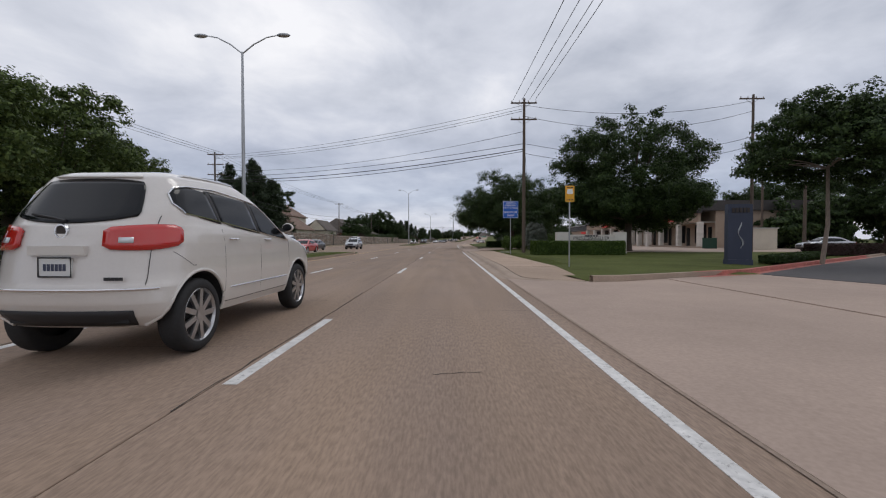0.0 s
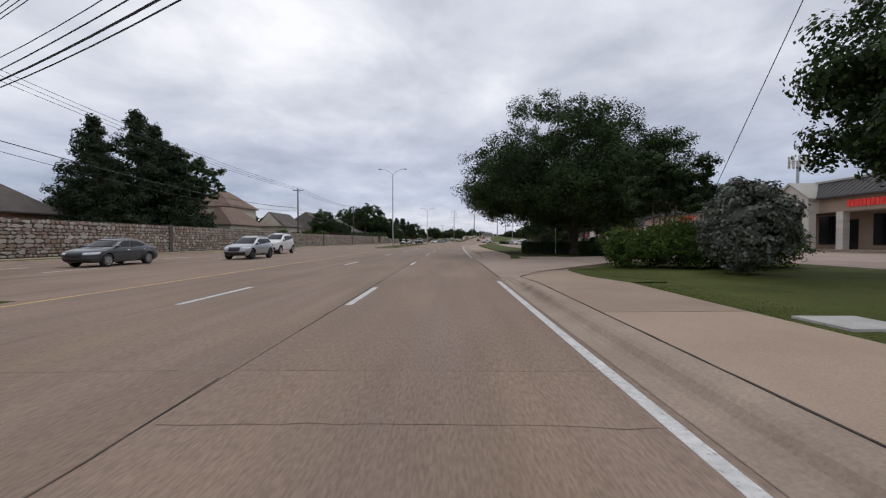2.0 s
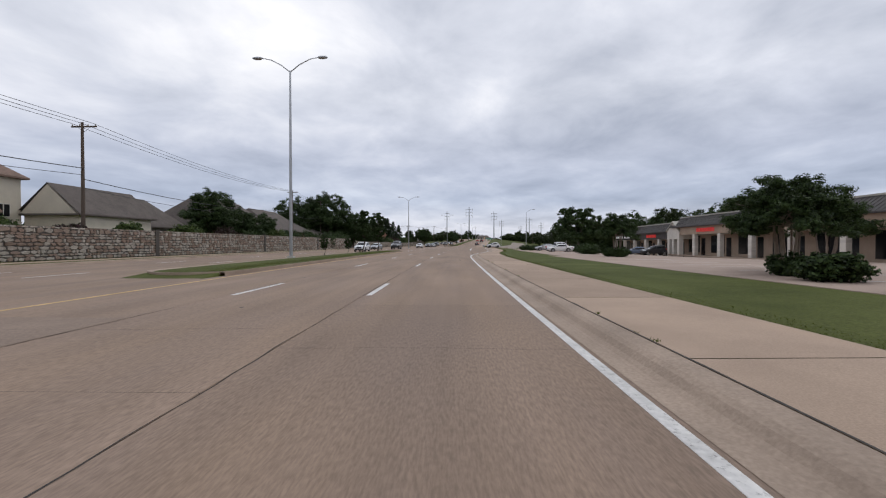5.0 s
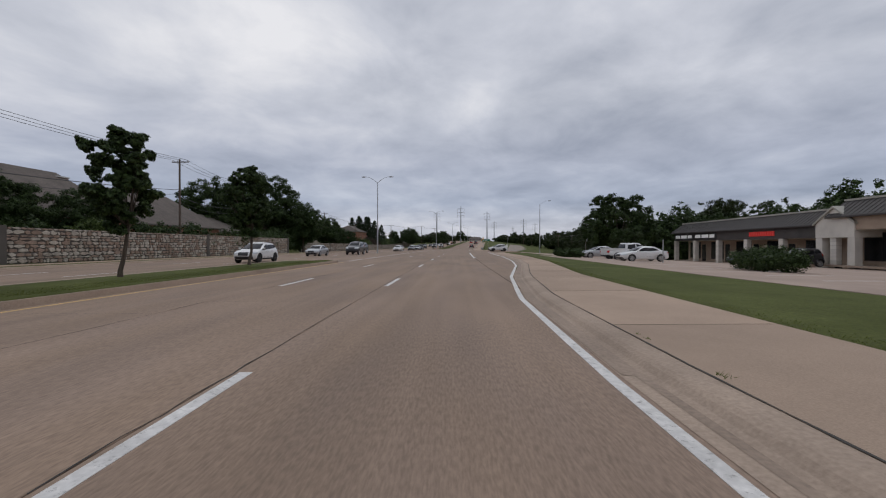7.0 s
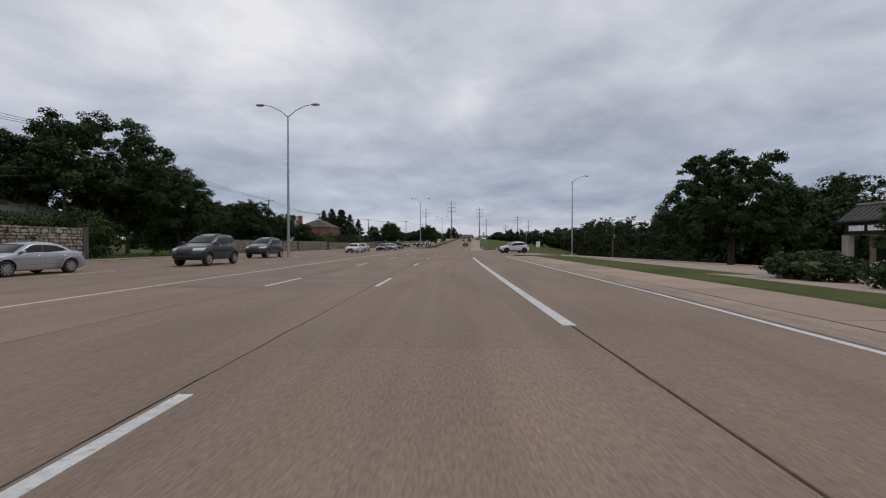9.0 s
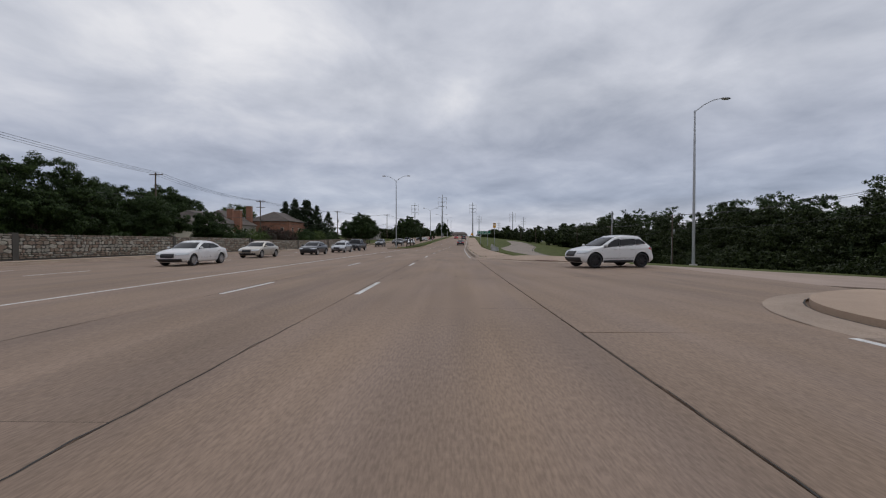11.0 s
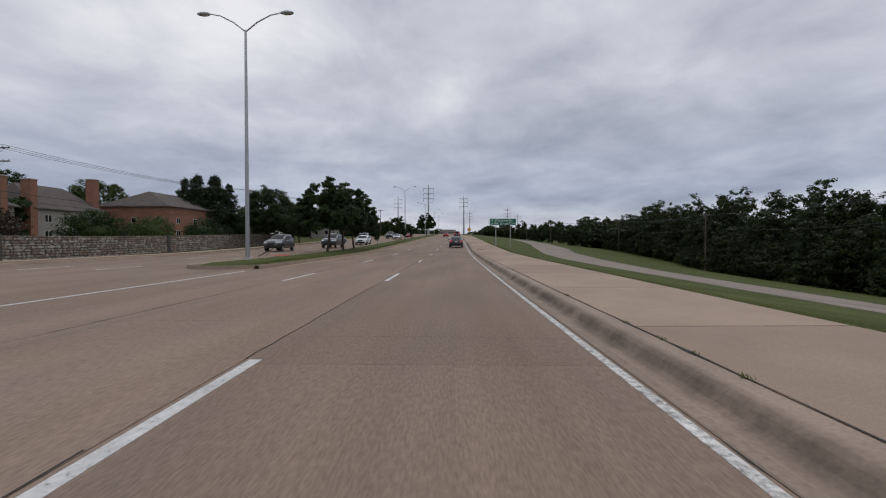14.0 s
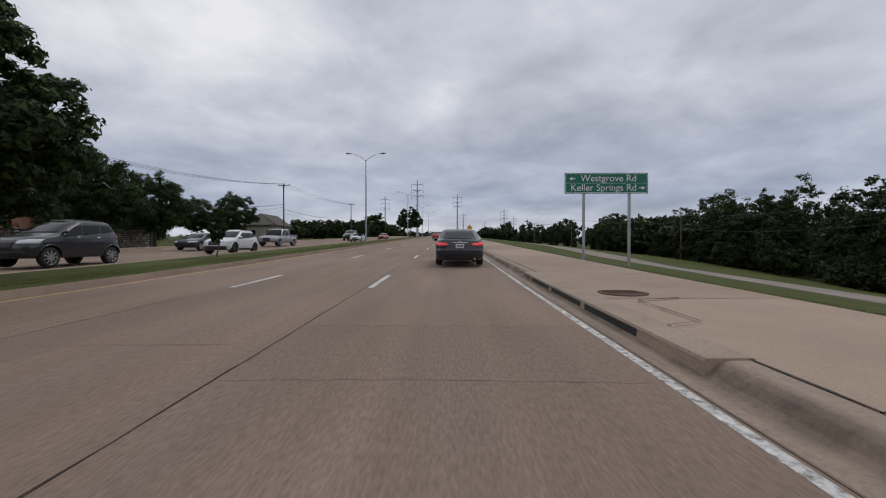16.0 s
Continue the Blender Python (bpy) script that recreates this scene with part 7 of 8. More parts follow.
for p, q in zip(POLES_R, POLES_R[1:]):
    for dx, dz in ((-0.8, -0.1), (0.8, -0.1), (0.0, -3.0)):
        wire("power_cable", top_of(p, dx, dz), top_of(q, dx, dz), 1.0, 0.025)
for dx, dz in ((-0.8, -0.1), (0.8, -0.1)):
    wire("power_cable", place(225, 64, 8.0 + dz), top_of(POLES_R[0], dx, dz), 0.6, 0.025)


def pylon(s, u, high):
    root = empty("transmission_tower", stand(s, u, land(s, u)), "distant steel transmission pole with six arms", "pylon", "transmission towers")
    part("mast", tubed([(0, 0, 0), (0, 0, high)], [0.9, 0.35], 8), M_STEEL, root)
    for k, z in enumerate((high * 0.72, high * 0.82, high * 0.92)):
        for sgn in (-1, 1):
            arm = part("arm", tubed([(0, 0, z), (sgn * high * 0.10, 0, z + high * 0.015)], [0.28, 0.14], 6), M_STEEL, root)
            part("insulator_string", tubed([(sgn * high * 0.10, 0, z + high * 0.015), (sgn * high * 0.10, 0, z - high * 0.05)], 0.16, 6), M_CONCRETE, arm)
    return root


for s, u, h in ((560, -22, 38), (700, -66, 44), (640, 6, 38), (860, 18, 40), (760, 62, 42), (900, 95, 42), (1000, 60, 40)):
    pylon(s, u, h)


# ---------- signs ----------
def post(root, x, z1, r=0.032, mat=None):
    return part("post", tubed([(x, 0.03, -0.3), (x, 0.03, z1)], r, 8), mat or M_STEEL, root)


UPRIGHT = 90
sg = empty("adopt_sign", stand(33.3, 4.98, 0.17, 0), "blue roadside sign with white lettering on a steel post", "road sign")
post(sg, 0, 4.6)
panel = part("panel", boxed(-0.62, 0.62, -0.01, 0.0, 2.95, 4.32), M_BLUESIGN, sg)
part("border", prism(bmesh.new(), [(-0.60, 2.97), (0.60, 2.97), (0.60, 2.99), (-0.60, 2.99)], "y", -0.014, -0.010), M_WHITEPLASTIC, sg)
part("border", prism(bmesh.new(), [(-0.60, 4.28), (0.60, 4.28), (0.60, 4.30), (-0.60, 4.30)], "y", -0.014, -0.010), M_WHITEPLASTIC, sg)
for x in (-0.60, 0.58):
    part("border", boxed(x, x + 0.02, -0.014, -0.010, 2.97, 4.30), M_WHITEPLASTIC, sg)
for text, z, size in (("ADOPT A", 4.16, 0.20), ("HIGHWAY", 3.97, 0.20), ("NEXT 2 MILES", 3.77, 0.19), ("FRIENDS OF", 3.42, 0.20), ("52BEST", 3.16, 0.20)):
    lettering("lettering", text, size, pose(0, -0.012, z, 90, 0, 0), M_WHITEPLASTIC, sg)


def bus_sign(s, u, top):
    z = 0.17
    root = empty("bus_stop_sign", stand(s, u, z, 0), "yellow bus stop sign on a slim steel post", "road sign")
    post(root, 0, top - z, 0.03)
    plate = part("panel", boxed(-0.19, 0.19, -0.008, 0.0, top - z - 0.68, top - z), M_YELLOWSIGN, root)
    part("pictogram", prism(bmesh.new(), [(-0.11, top - z - 0.35), (0.11, top - z - 0.35), (0.13, top - z - 0.28), (0.10, top - z - 0.14), (-0.10, top - z - 0.14), (-0.13, top - z - 0.28)], "y", -0.013, -0.008), M_WHITEPLASTIC, plate)
    part("route_marks", bar_text(bmesh.new(), -0.14, 0.14, top - z - 0.10, top - z - 0.05, 5, 3, -0.008, 0.004), M_TRIM, plate)
    part("route_marks", bar_text(bmesh.new(), -0.14, 0.14, top - z - 0.62, top - z - 0.56, 7, 4, -0.008, 0.004), M_TRIM, plate)
    return root


bus_sign(17.2, 5.0, 3.6)
bus_sign(249.3, 5.8, 4.0)

gs = empty("direction_sign", stand(308.2, 6.85, land(308.2, 7.1), 0), "green direction sign with white lettering on two posts", "road sign")
gz = 4.05 - land(308.2, 7.1)
for x in (-0.98, 1.05):
    part("post", boxed(x - 0.05, x + 0.05, 0.01, 0.11, -0.3, gz), M_STEEL, gs)
part("panel", boxed(-1.85, 1.85, -0.012, 0.01, gz - 0.92, gz), M_GREENSIGN, gs)
for x0, x1, za, zb in ((-1.82, 1.82, gz - 0.05, gz - 0.03), (-1.82, 1.82, gz - 0.89, gz - 0.87), (-1.82, -1.80, gz - 0.89, gz - 0.03), (1.80, 1.82, gz - 0.89, gz - 0.03), (-1.82, 1.82, gz - 0.465, gz - 0.455)):
    part("border", boxed(x0, x1, -0.018, -0.012, za, zb), M_WHITEPLASTIC, gs)
lettering("lettering", "Westgrove Rd", 0.42, pose(0.10, -0.014, gz - 0.25, 90, 0, 0), M_WHITEPLASTIC, gs)
lettering("lettering", "Keller Springs Rd", 0.42, pose(-0.12, -0.014, gz - 0.67, 90, 0, 0), M_WHITEPLASTIC, gs)
for x, z, d in ((-1.5, gz - 0.25, -1), (1.58, gz - 0.67, 1)):
    part("arrow", prism(bmesh.new(), [(x + d * 0.15, z), (x + d * 0.02, z + 0.09), (x + d * 0.02, z + 0.025), (x - d * 0.13, z + 0.025), (x - d * 0.13, z - 0.025), (x + d * 0.02, z - 0.025), (x + d * 0.02, z - 0.09)], "y", -0.018, -0.012), M_WHITEPLASTIC, gs)

ws = empty("warning_sign", stand(374, 3.9, 0.2, 0), "yellow diamond warning sign beside the road", "road sign")
post(ws, 0, 3.0)
part("panel", prism(bmesh.new(), [(0, 1.7), (0.62, 2.32), (0, 2.94), (-0.62, 2.32)], "y", -0.01, 0.0), M_YELLOWSIGN, ws)
rs = empty("street_sign", stand(221.5, 11.6, land(221.5, 11.6), 75), "grey back of a road sign on a steel post", "road sign")
post(rs, 0, 3.6, 0.035)
part("panel", boxed(-0.4, 0.4, -0.008, 0.0, 2.75, 3.55), M_STEEL, rs)
ts = empty("stop_sign", stand(200, 9.5, land(200, 9.5), 0), "small white sign on a slim post", "road sign")
post(ts, 0, 2.1)
part("panel", boxed(-0.22, 0.22, -0.008, 0, 1.5, 2.1), M_WHITEPLASTIC, ts)
dp = empty("delineator", stand(66.8, 8.6, 0.17, 0), "slim grey post under the oak", "post")
part("post", tubed([(0, 0, 0), (0, 0, 2.1)], 0.03, 8), M_STEEL, dp)
bp = empty("bollard_light", stand(155, 18.7, land(155, 18.7), 0), "slim grey post beside the parking lot", "post")
part("post", tubed([(0, 0, 0), (0, 0, 2.1)], 0.05, 8), M_STEEL, bp)

up = empty("utility_pad", stand(38.7, 5.35, 0.172, 0), "pale flat concrete pad set in the lawn", "concrete pad")
part("slab", boxed(-0.45, 0.45, -0.45, 0.45, -0.1, 0.03), M_CONCRETE, up, bevel=0.01)

# monument sign in navy, with its emblem as a plain shape
ms = empty("monument_sign", stand(19.6, 13.75, 0.17, -6), "dark navy upright monument sign with a pale emblem", "sign")
part("plinth", boxed(-0.56, 0.56, -0.2, 0.2, -0.1, 0.22), M_NAVY, ms, bevel=0.02)
part("slab", boxed(-0.54, 0.54, -0.15, 0.15, 0.22, 2.85), M_NAVY, ms, bevel=0.02)
part("number_bars", bar_text(bmesh.new(), -0.40, 0.42, 2.45, 2.68, 5, 9, -0.15, 0.03), M_FRAME, ms)
curve_pts = [(0.13 * math.sin(2.4 * math.pi * k / 16) * (1.1 - k / 24), -0.165, 0.75 + 1.25 * k / 16) for k in range(17)]
part("emblem", tubed(curve_pts, [0.008 + 0.026 * abs(math.sin(2 * math.pi * k / 16)) for k in range(17)], 6), M_STEEL, ms, "pale curved emblem")

# low white office park wall with lettering
ow = empty("office_sign_wall", stand(35.4, 12.3, 0.17, 0), "low white rendered sign wall with dark lettering", "sign")
part("wall", boxed(-2.3, 2.3, 0, 0.4, 0, 1.62), M_OFFWHITE, ow, bevel=0.03)
for x in (-2.5, 2.5):
    part("pier", boxed(x - 0.5, x + 0.5, -0.1, 0.5, 0, 1.85), M_OFFWHITE, ow, bevel=0.03)
part("number_bars", bar_text(bmesh.new(), -0.6, 0.6, 1.46, 1.58, 5, 4, -0.0, 0.02), M_TRIM, ow)
lettering("lettering", "PRESTON-KELLER", 0.40, pose(0, -0.01, 1.31, 90, 0, 0), M_TRIM, ow)
lettering("lettering", "OFFICE PARK", 0.36, pose(0, -0.01, 1.09, 90, 0, 0), M_TRIM, ow)

# bus bench
bb = empty("bus_bench", stand(246.0, 5.12, 0.165, 0), "weathered grey-white concrete bus bench beside the sidewalk", "bench")
for y in (-1.05, 1.05):
    part("leg", prism(bmesh.new(), [(0.0, 0.0), (0.86, 0.0), (0.80, 0.46), (0.62, 0.50), (0.5, 0.60), (0.02, 0.60)], "y", y - 0.11, y + 0.11), M_BENCH, bb, bevel=0.02)
part("backrest", prism(bmesh.new(), [(0.0, 0.58), (0.20, 0.56), (0.16, 0.80), (0.03, 0.82)], "y", -1.2, 1.2), M_BENCH, bb, bevel=0.025)
for y in (-0.62, 0.2):
    part("crest", boxed(0.03, 0.15, y - 0.33, y + 0.33, 0.805, 0.88), M_BENCH, bb, bevel=0.03)
part("seat", boxed(0.2, 0.80, -1.2, 1.2, 0.44, 0.52), M_BENCH, bb, bevel=0.02)

# storm drain inlet in the kerb, and its manhole lid
dr = empty("storm_drain", pose(0, 0, 0), "kerb inlet with dark openings under a concrete lintel", "storm drain")


def along_kerb(name, s0, s1, outline, mat, text=""):
    """A bar that follows the kerb, with a closed outline of (u, height) pairs."""
    ss = np.linspace(s0, s1, max(2, int((s1 - s0) / 0.5)))
    n = len(outline)
    bm = bmesh.new()
    rows = [[bm.verts.new(place(s, u, z)) for u, z in outline] for s in ss]
    for a, b in zip(rows, rows[1:]):
        for k in range(n):
            bm.faces.new((a[k], a[(k + 1) % n], b[(k + 1) % n], b[k]))
    bm.faces.new(rows[0]), bm.faces.new(rows[-1][::-1])
    bmesh.ops.recalc_face_normals(bm, faces=bm.faces)
    return part(name, bm, mat, dr, text)


D0, D1 = 294.8, 301.2
# solid black bar: the shade inside the inlet is put into its colour
along_kerb("recess", D0, D1, [(2.105, 0.008), (2.105, 0.148), (2.40, 0.148), (2.40, 0.008)], M_TRIM, "black bar with the opening's shade as its colour")
along_kerb("lintel", D0 - 1.3, D1 + 1.0, [(2.085, 0.146), (2.10, 0.180), (2.52, 0.184), (2.52, 0.12)], M_CURB)
for s in (D0 - 0.65, D0 + 2.0, D0 + 4.2, D0 + 6.3):
    w = 0.65 if s < D0 else 0.09
    along_kerb("pier", s - w, s + w, [(2.08, 0.004), (2.095, 0.15), (2.3, 0.15), (2.3, 0.004)], M_CURB)
along_kerb("apron", D0 - 1.5, D1 + 1.0, [(1.86, 0.0075), (2.12, 0.0085), (2.12, -0.02), (1.86, -0.02)], M_GUTTER)
seam([(294.8, 2.45), (295.0, 2.98), (296.7, 2.98), (297.3, 3.0)], 0, 0.016, 701, "dark joint round the inlet", 0.198)
seam([(296.7, 2.98), (297.0, 3.83), (297.1, 4.2)], 0, 0.018, 702, "dark joint round the inlet", 0.198)
mh = empty("manhole_cover", stand(297.7, 3.15, 0.172, 0), "round rusty iron manhole cover in the sidewalk", "manhole")
lid = bmesh.new()
bmesh.ops.create_cone(lid, cap_ends=True, segments=28, radius1=0.46, radius2=0.45, depth=0.03)
part("lid", lid, M_IRON, mh)
for k in range(5):
    part("rib", boxed(-0.36, 0.36, -0.26 + 0.13 * k - 0.015, -0.26 + 0.13 * k + 0.015, 0.014, 0.024), M_IRON, mh)

# work sign laid down on the median
wk = empty("folded_work_sign", stand(280.95, -13.0, land(280.95, -13.0), 25), "orange work sign and tripod lying on the grass", "road sign")
part("panel", boxed(-0.55, 0.55, -0.55, 0.55, 0.05, 0.075), M_ORANGE, wk)
for a in (-0.5, 0.1, 0.6):
    part("leg", tubed([(-0.6, 0.1, 0.55), (-0.6 + 1.0 * math.cos(2.5 + a), 0.1 + 1.0 * math.sin(2.5 + a), 0.02)], 0.018, 6), M_TRIM, wk)
part("brace", tubed([(-0.6, 0.1, 0.55), (-0.35, 0.1, 0.85)], 0.018, 6), M_TRIM, wk)
# cabinets on the far verge
for k, u in enumerate((-26.6, -27.4, -28.2)):
    cb = empty("utility_cabinet", stand(36 + 3.0 * k, -25.9, land(36, -25.9), 0), "pale grey utility cabinet on the far verge", "cabinet")
    part("body", boxed(-0.5, 0.5, -0.9, 0.9, 0, 1.9), M_OFFWHITE, cb, bevel=0.03)
    part("door", boxed(0.5, 0.52, -0.8, 0.8, 0.15, 1.75), M_OFFWHITE, cb)

# red-painted kerb round the lawn beside the first drive
LAWN_SIDE = [(12.44, 4.3), (12.62, 5.4), (13.8, 8.0), (15.2, 11.0), (20.6, 18), (26.6, 26), (32.6, 34), (42, 46)]
sweep("kerb", LAWN_SIDE, [(-0.2, 0.0), (-0.2, 0.19), (-0.17, 0.22), (0.0, 0.22), (0.0, 0.0)][::-1], M_CURB, label="raised concrete kerb round the lawn", category="kerb", kind="structure")
sweep("red_kerb", [(14.0, 8.4), (15.2, 11.0), (20.6, 18), (26.6, 26), (29.6, 30)], [(-0.205, 0.02), (-0.207, 0.20), (-0.17, 0.226), (0.006, 0.226), (0.008, 0.07), (0.35, 0.068)][::-1], M_RED, label="faded red painted kerb of the drive", category="kerb", kind="structure")
bn = empty("wheeled_bin", stand(52, 33, land(52, 33), 10), "dark green waste bin beside the lot", "bin")
part("body", boxed(-0.6, 0.6, -0.5, 0.5, 0.1, 1.35), M_BIN, bn, bevel=0.04)
part("lid", boxed(-0.63, 0.63, -0.53, 0.53, 1.35, 1.45), M_BIN, bn, bevel=0.02)


# ---------- buildings ----------
def window(root, x0, x1, y, z0, z1, bars=1, face=-1):
    """A framed pane in a wall that faces -y."""
    fr = part("window", boxed(x0 - 0.06, x1 + 0.06, y - 0.05, y + 0.02, z0 - 0.06, z1 + 0.06), M_FRAME, root)
    n = bars
    for k in range(n):
        a, b = x0 + (x1 - x0) * k / n + 0.025, x0 + (x1 - x0) * (k + 1) / n - 0.025
        part("pane", boxed(a, b, y - 0.062, y - 0.052, z0, z1), M_DARKGLASS, fr)
    return fr


def shops(name, s, u, length, label, base, bays, reds=(), gable=None, whites=(), deep=14.0, turn=0.0, trim=None, walls=None):
    """A row of shops: arcade of painted brick piers, tan fascia, dark mansard roof. Its front faces the road."""
    root = empty(name, stand(s, u, base, -90 + turn), label, "shop building")
    L = length / 2
    root.scale = (1, 1, 1.26)
    part("wall", boxed(-L, L, 2.4, 2.4 + deep, 0, 4.4), walls or M_STUCCO, root)
    part("walkway", boxed(-L - 0.3, L + 0.3, -0.9, 2.4, 0, 0.15), M_CURB, root, bevel=0.02)
    part("fascia", boxed(-L, L, -0.2, 0.25, 3.05, 4.15), trim or M_STUCCO, root)
    part("soffit", boxed(-L, L, 0.25, 2.4, 3.0, 3.1), M_FASCIA, root)
    roof = part("mansard", prism(bmesh.new(), [(-0.75, 4.10), (-0.75, 4.22), (1.5, 5.6), (2.4 + deep, 5.6), (2.4 + deep, 4.4), (0.2, 4.4), (0.2, 4.10)], "x", -L - 0.4, L + 0.4), M_MANSARD, root)
    part("ridge_cap", boxed(-L - 0.4, L + 0.4, 1.35, 1.75, 5.58, 5.74), M_FASCIA, root)
    n = int(length / 0.55)
    for k in range(n + 1):
        x = -L - 0.3 + (length + 0.6) * k / n
        part_mesh("seam", SEAM, M_MANSARD, roof).matrix_local = Matrix.Translation((x, 0, 0))
    w = length / bays
    for k in range(bays + 1):
        x = -L + w * k
        pier = part("pier", boxed(x - 0.35, x + 0.35, -0.15, 0.45, 0.15, 3.05), M_BRICKWHITE, root, "white painted brick pier")
        for c in range(9):
            part_mesh("course", COURSE, M_BRICKWHITE, pier).matrix_local = Matrix.Translation((x, 0.15, 0.30 + 0.33 * c))
    for k in range(bays):
        x = -L + w * (k + 0.5)
        window(root, x - w * 0.38, x + w * 0.12, 2.4, 0.55, 2.8, 2)
        part("door", boxed(x + w * 0.20, x + w * 0.36, 2.34, 2.42, 0.15, 2.5), M_DARKGLASS, root)
    for k in reds:
        x = -L + w * (k + 0.5)
        for b in range(11):
            part("sign_letter", boxed(x - w * 0.36 + w * 0.72 * (b + 0.12) / 11, x - w * 0.36 + w * 0.72 * (b + 0.86) / 11, -0.32, -0.2, 3.35, 3.85), M_REDSIGN, root, "red illuminated shop letter")
    for k in whites:
        x = -L + w * (k + 0.5)
        part("sign_board", boxed(x - w * 0.48, x + w * 0.48, -0.26, -0.2, 3.15, 4.05), M_TRIM, root)
        for b in (0, 1, 2, 3, 4, 6, 7, 8, 9, 10, 11, 13, 14, 15, 16):
            part("sign_letter", boxed(x - w * 0.42 + w * 0.84 * (b + 0.12) / 17, x - w * 0.42 + w * 0.84 * (b + 0.86) / 17, -0.32, -0.26, 3.38, 3.82), M_WHITESIGN, root, "white shop letter")
    for x in gable or ():
        part("gable", prism(bmesh.new(), [(x - 2.3, 3.0), (x + 2.3, 3.0), (x + 2.3, 4.2), (x, 5.5), (x - 2.3, 4.2)], "y", -1.3, 2.5), M_BRICKWHITE, root, "white painted brick gable")
        part("gable_cap", prism(bmesh.new(), [(x - 2.5, 4.1), (x, 5.52), (x + 2.5, 4.1), (x + 2.5, 4.25), (x, 5.7), (x - 2.5, 4.25)], "y", -1.5, 2.6), M_FASCIA, root)
        for sx in (-1.9, 1.9):
            part("pier", boxed(x + sx - 0.4, x + sx + 0.4, -1.25, -0.5, 0.0, 3.0), M_BRICKWHITE, root)
    return root


bm = prism(bmesh.new(), [(-0.76, 4.22), (-0.74, 4.27), (1.5, 5.65), (1.5, 5.6)], "x", -0.02, 0.02)
SEAM = bpy.data.meshes.new("seam"); bm.to_mesh(SEAM); bm.free()
bm = boxed(-0.36, 0.36, -0.31, 0.31, -0.135, 0.135)
COURSE = bpy.data.meshes.new("course"); bm.to_mesh(COURSE); bm.free()

shops("shop_row", 88, 37.5, 52, "row of shops with white brick piers and dark mansard roof", 0.2, 9, reds=(2, 4, 7), gable=(10,))
shops("shop_row", 142, 41.0, 42, "row of shops with tan fascia and dark mansard roof", -0.9, 6, reds=(1, 4))
shops("shop_row", 182.5, 42.0, 33, "row of shops with dark sign boards and mansard roof", -1.6, 5, reds=(3,), whites=(1, 0), gable=(18.8,), trim=M_MANSARD)
pb = empty("enclosure", stand(48.5, 36.5, 0.18, 0), "small pale rendered enclosure beside the lot", "outbuilding")
part("wall", boxed(-2.2, 2.2, 0, 2.4, 0, 2.5), M_CREAM, pb, bevel=0.02)
part("roof", boxed(-2.3, 2.3, -0.1, 2.5, 2.5, 2.62), M_CONCRETE, pb, bevel=0.02)
hv = empty("rooftop_unit", stand(168, 52, 5.2, 0), "pale metal air handler on the shop roof", "air conditioner")
part("casing", boxed(-1.0, 1.0, -1.4, 1.4, 0, 1.1), M_FASCIA, hv, bevel=0.04)
part("fan_guard", tubed([(0, 0, 1.1), (0, 0, 1.2)], 0.6, 16), M_TRIM, hv)
ct = empty("cell_tower", stand(110, 62, 0.2, 0), "slim grey antenna mast behind the shops", "antenna mast")
part("mast", tubed([(0, 0, 0), (0, 0, 15.5)], [0.35, 0.22], 10), M_STEEL, ct)
for k in range(9):
    a = 6.283 * k / 9
    part("antenna", boxed(1.3 * math.cos(a) - 0.15, 1.3 * math.cos(a) + 0.15, 1.3 * math.sin(a) - 0.1, 1.3 * math.sin(a) + 0.1, 14.2, 16.2), M_OFFWHITE, ct)
part("ring", tubed([(1.3 * math.cos(6.283 * k / 18), 1.3 * math.sin(6.283 * k / 18), 15.2) for k in range(19)], 0.05, 6), M_STEEL, ct)


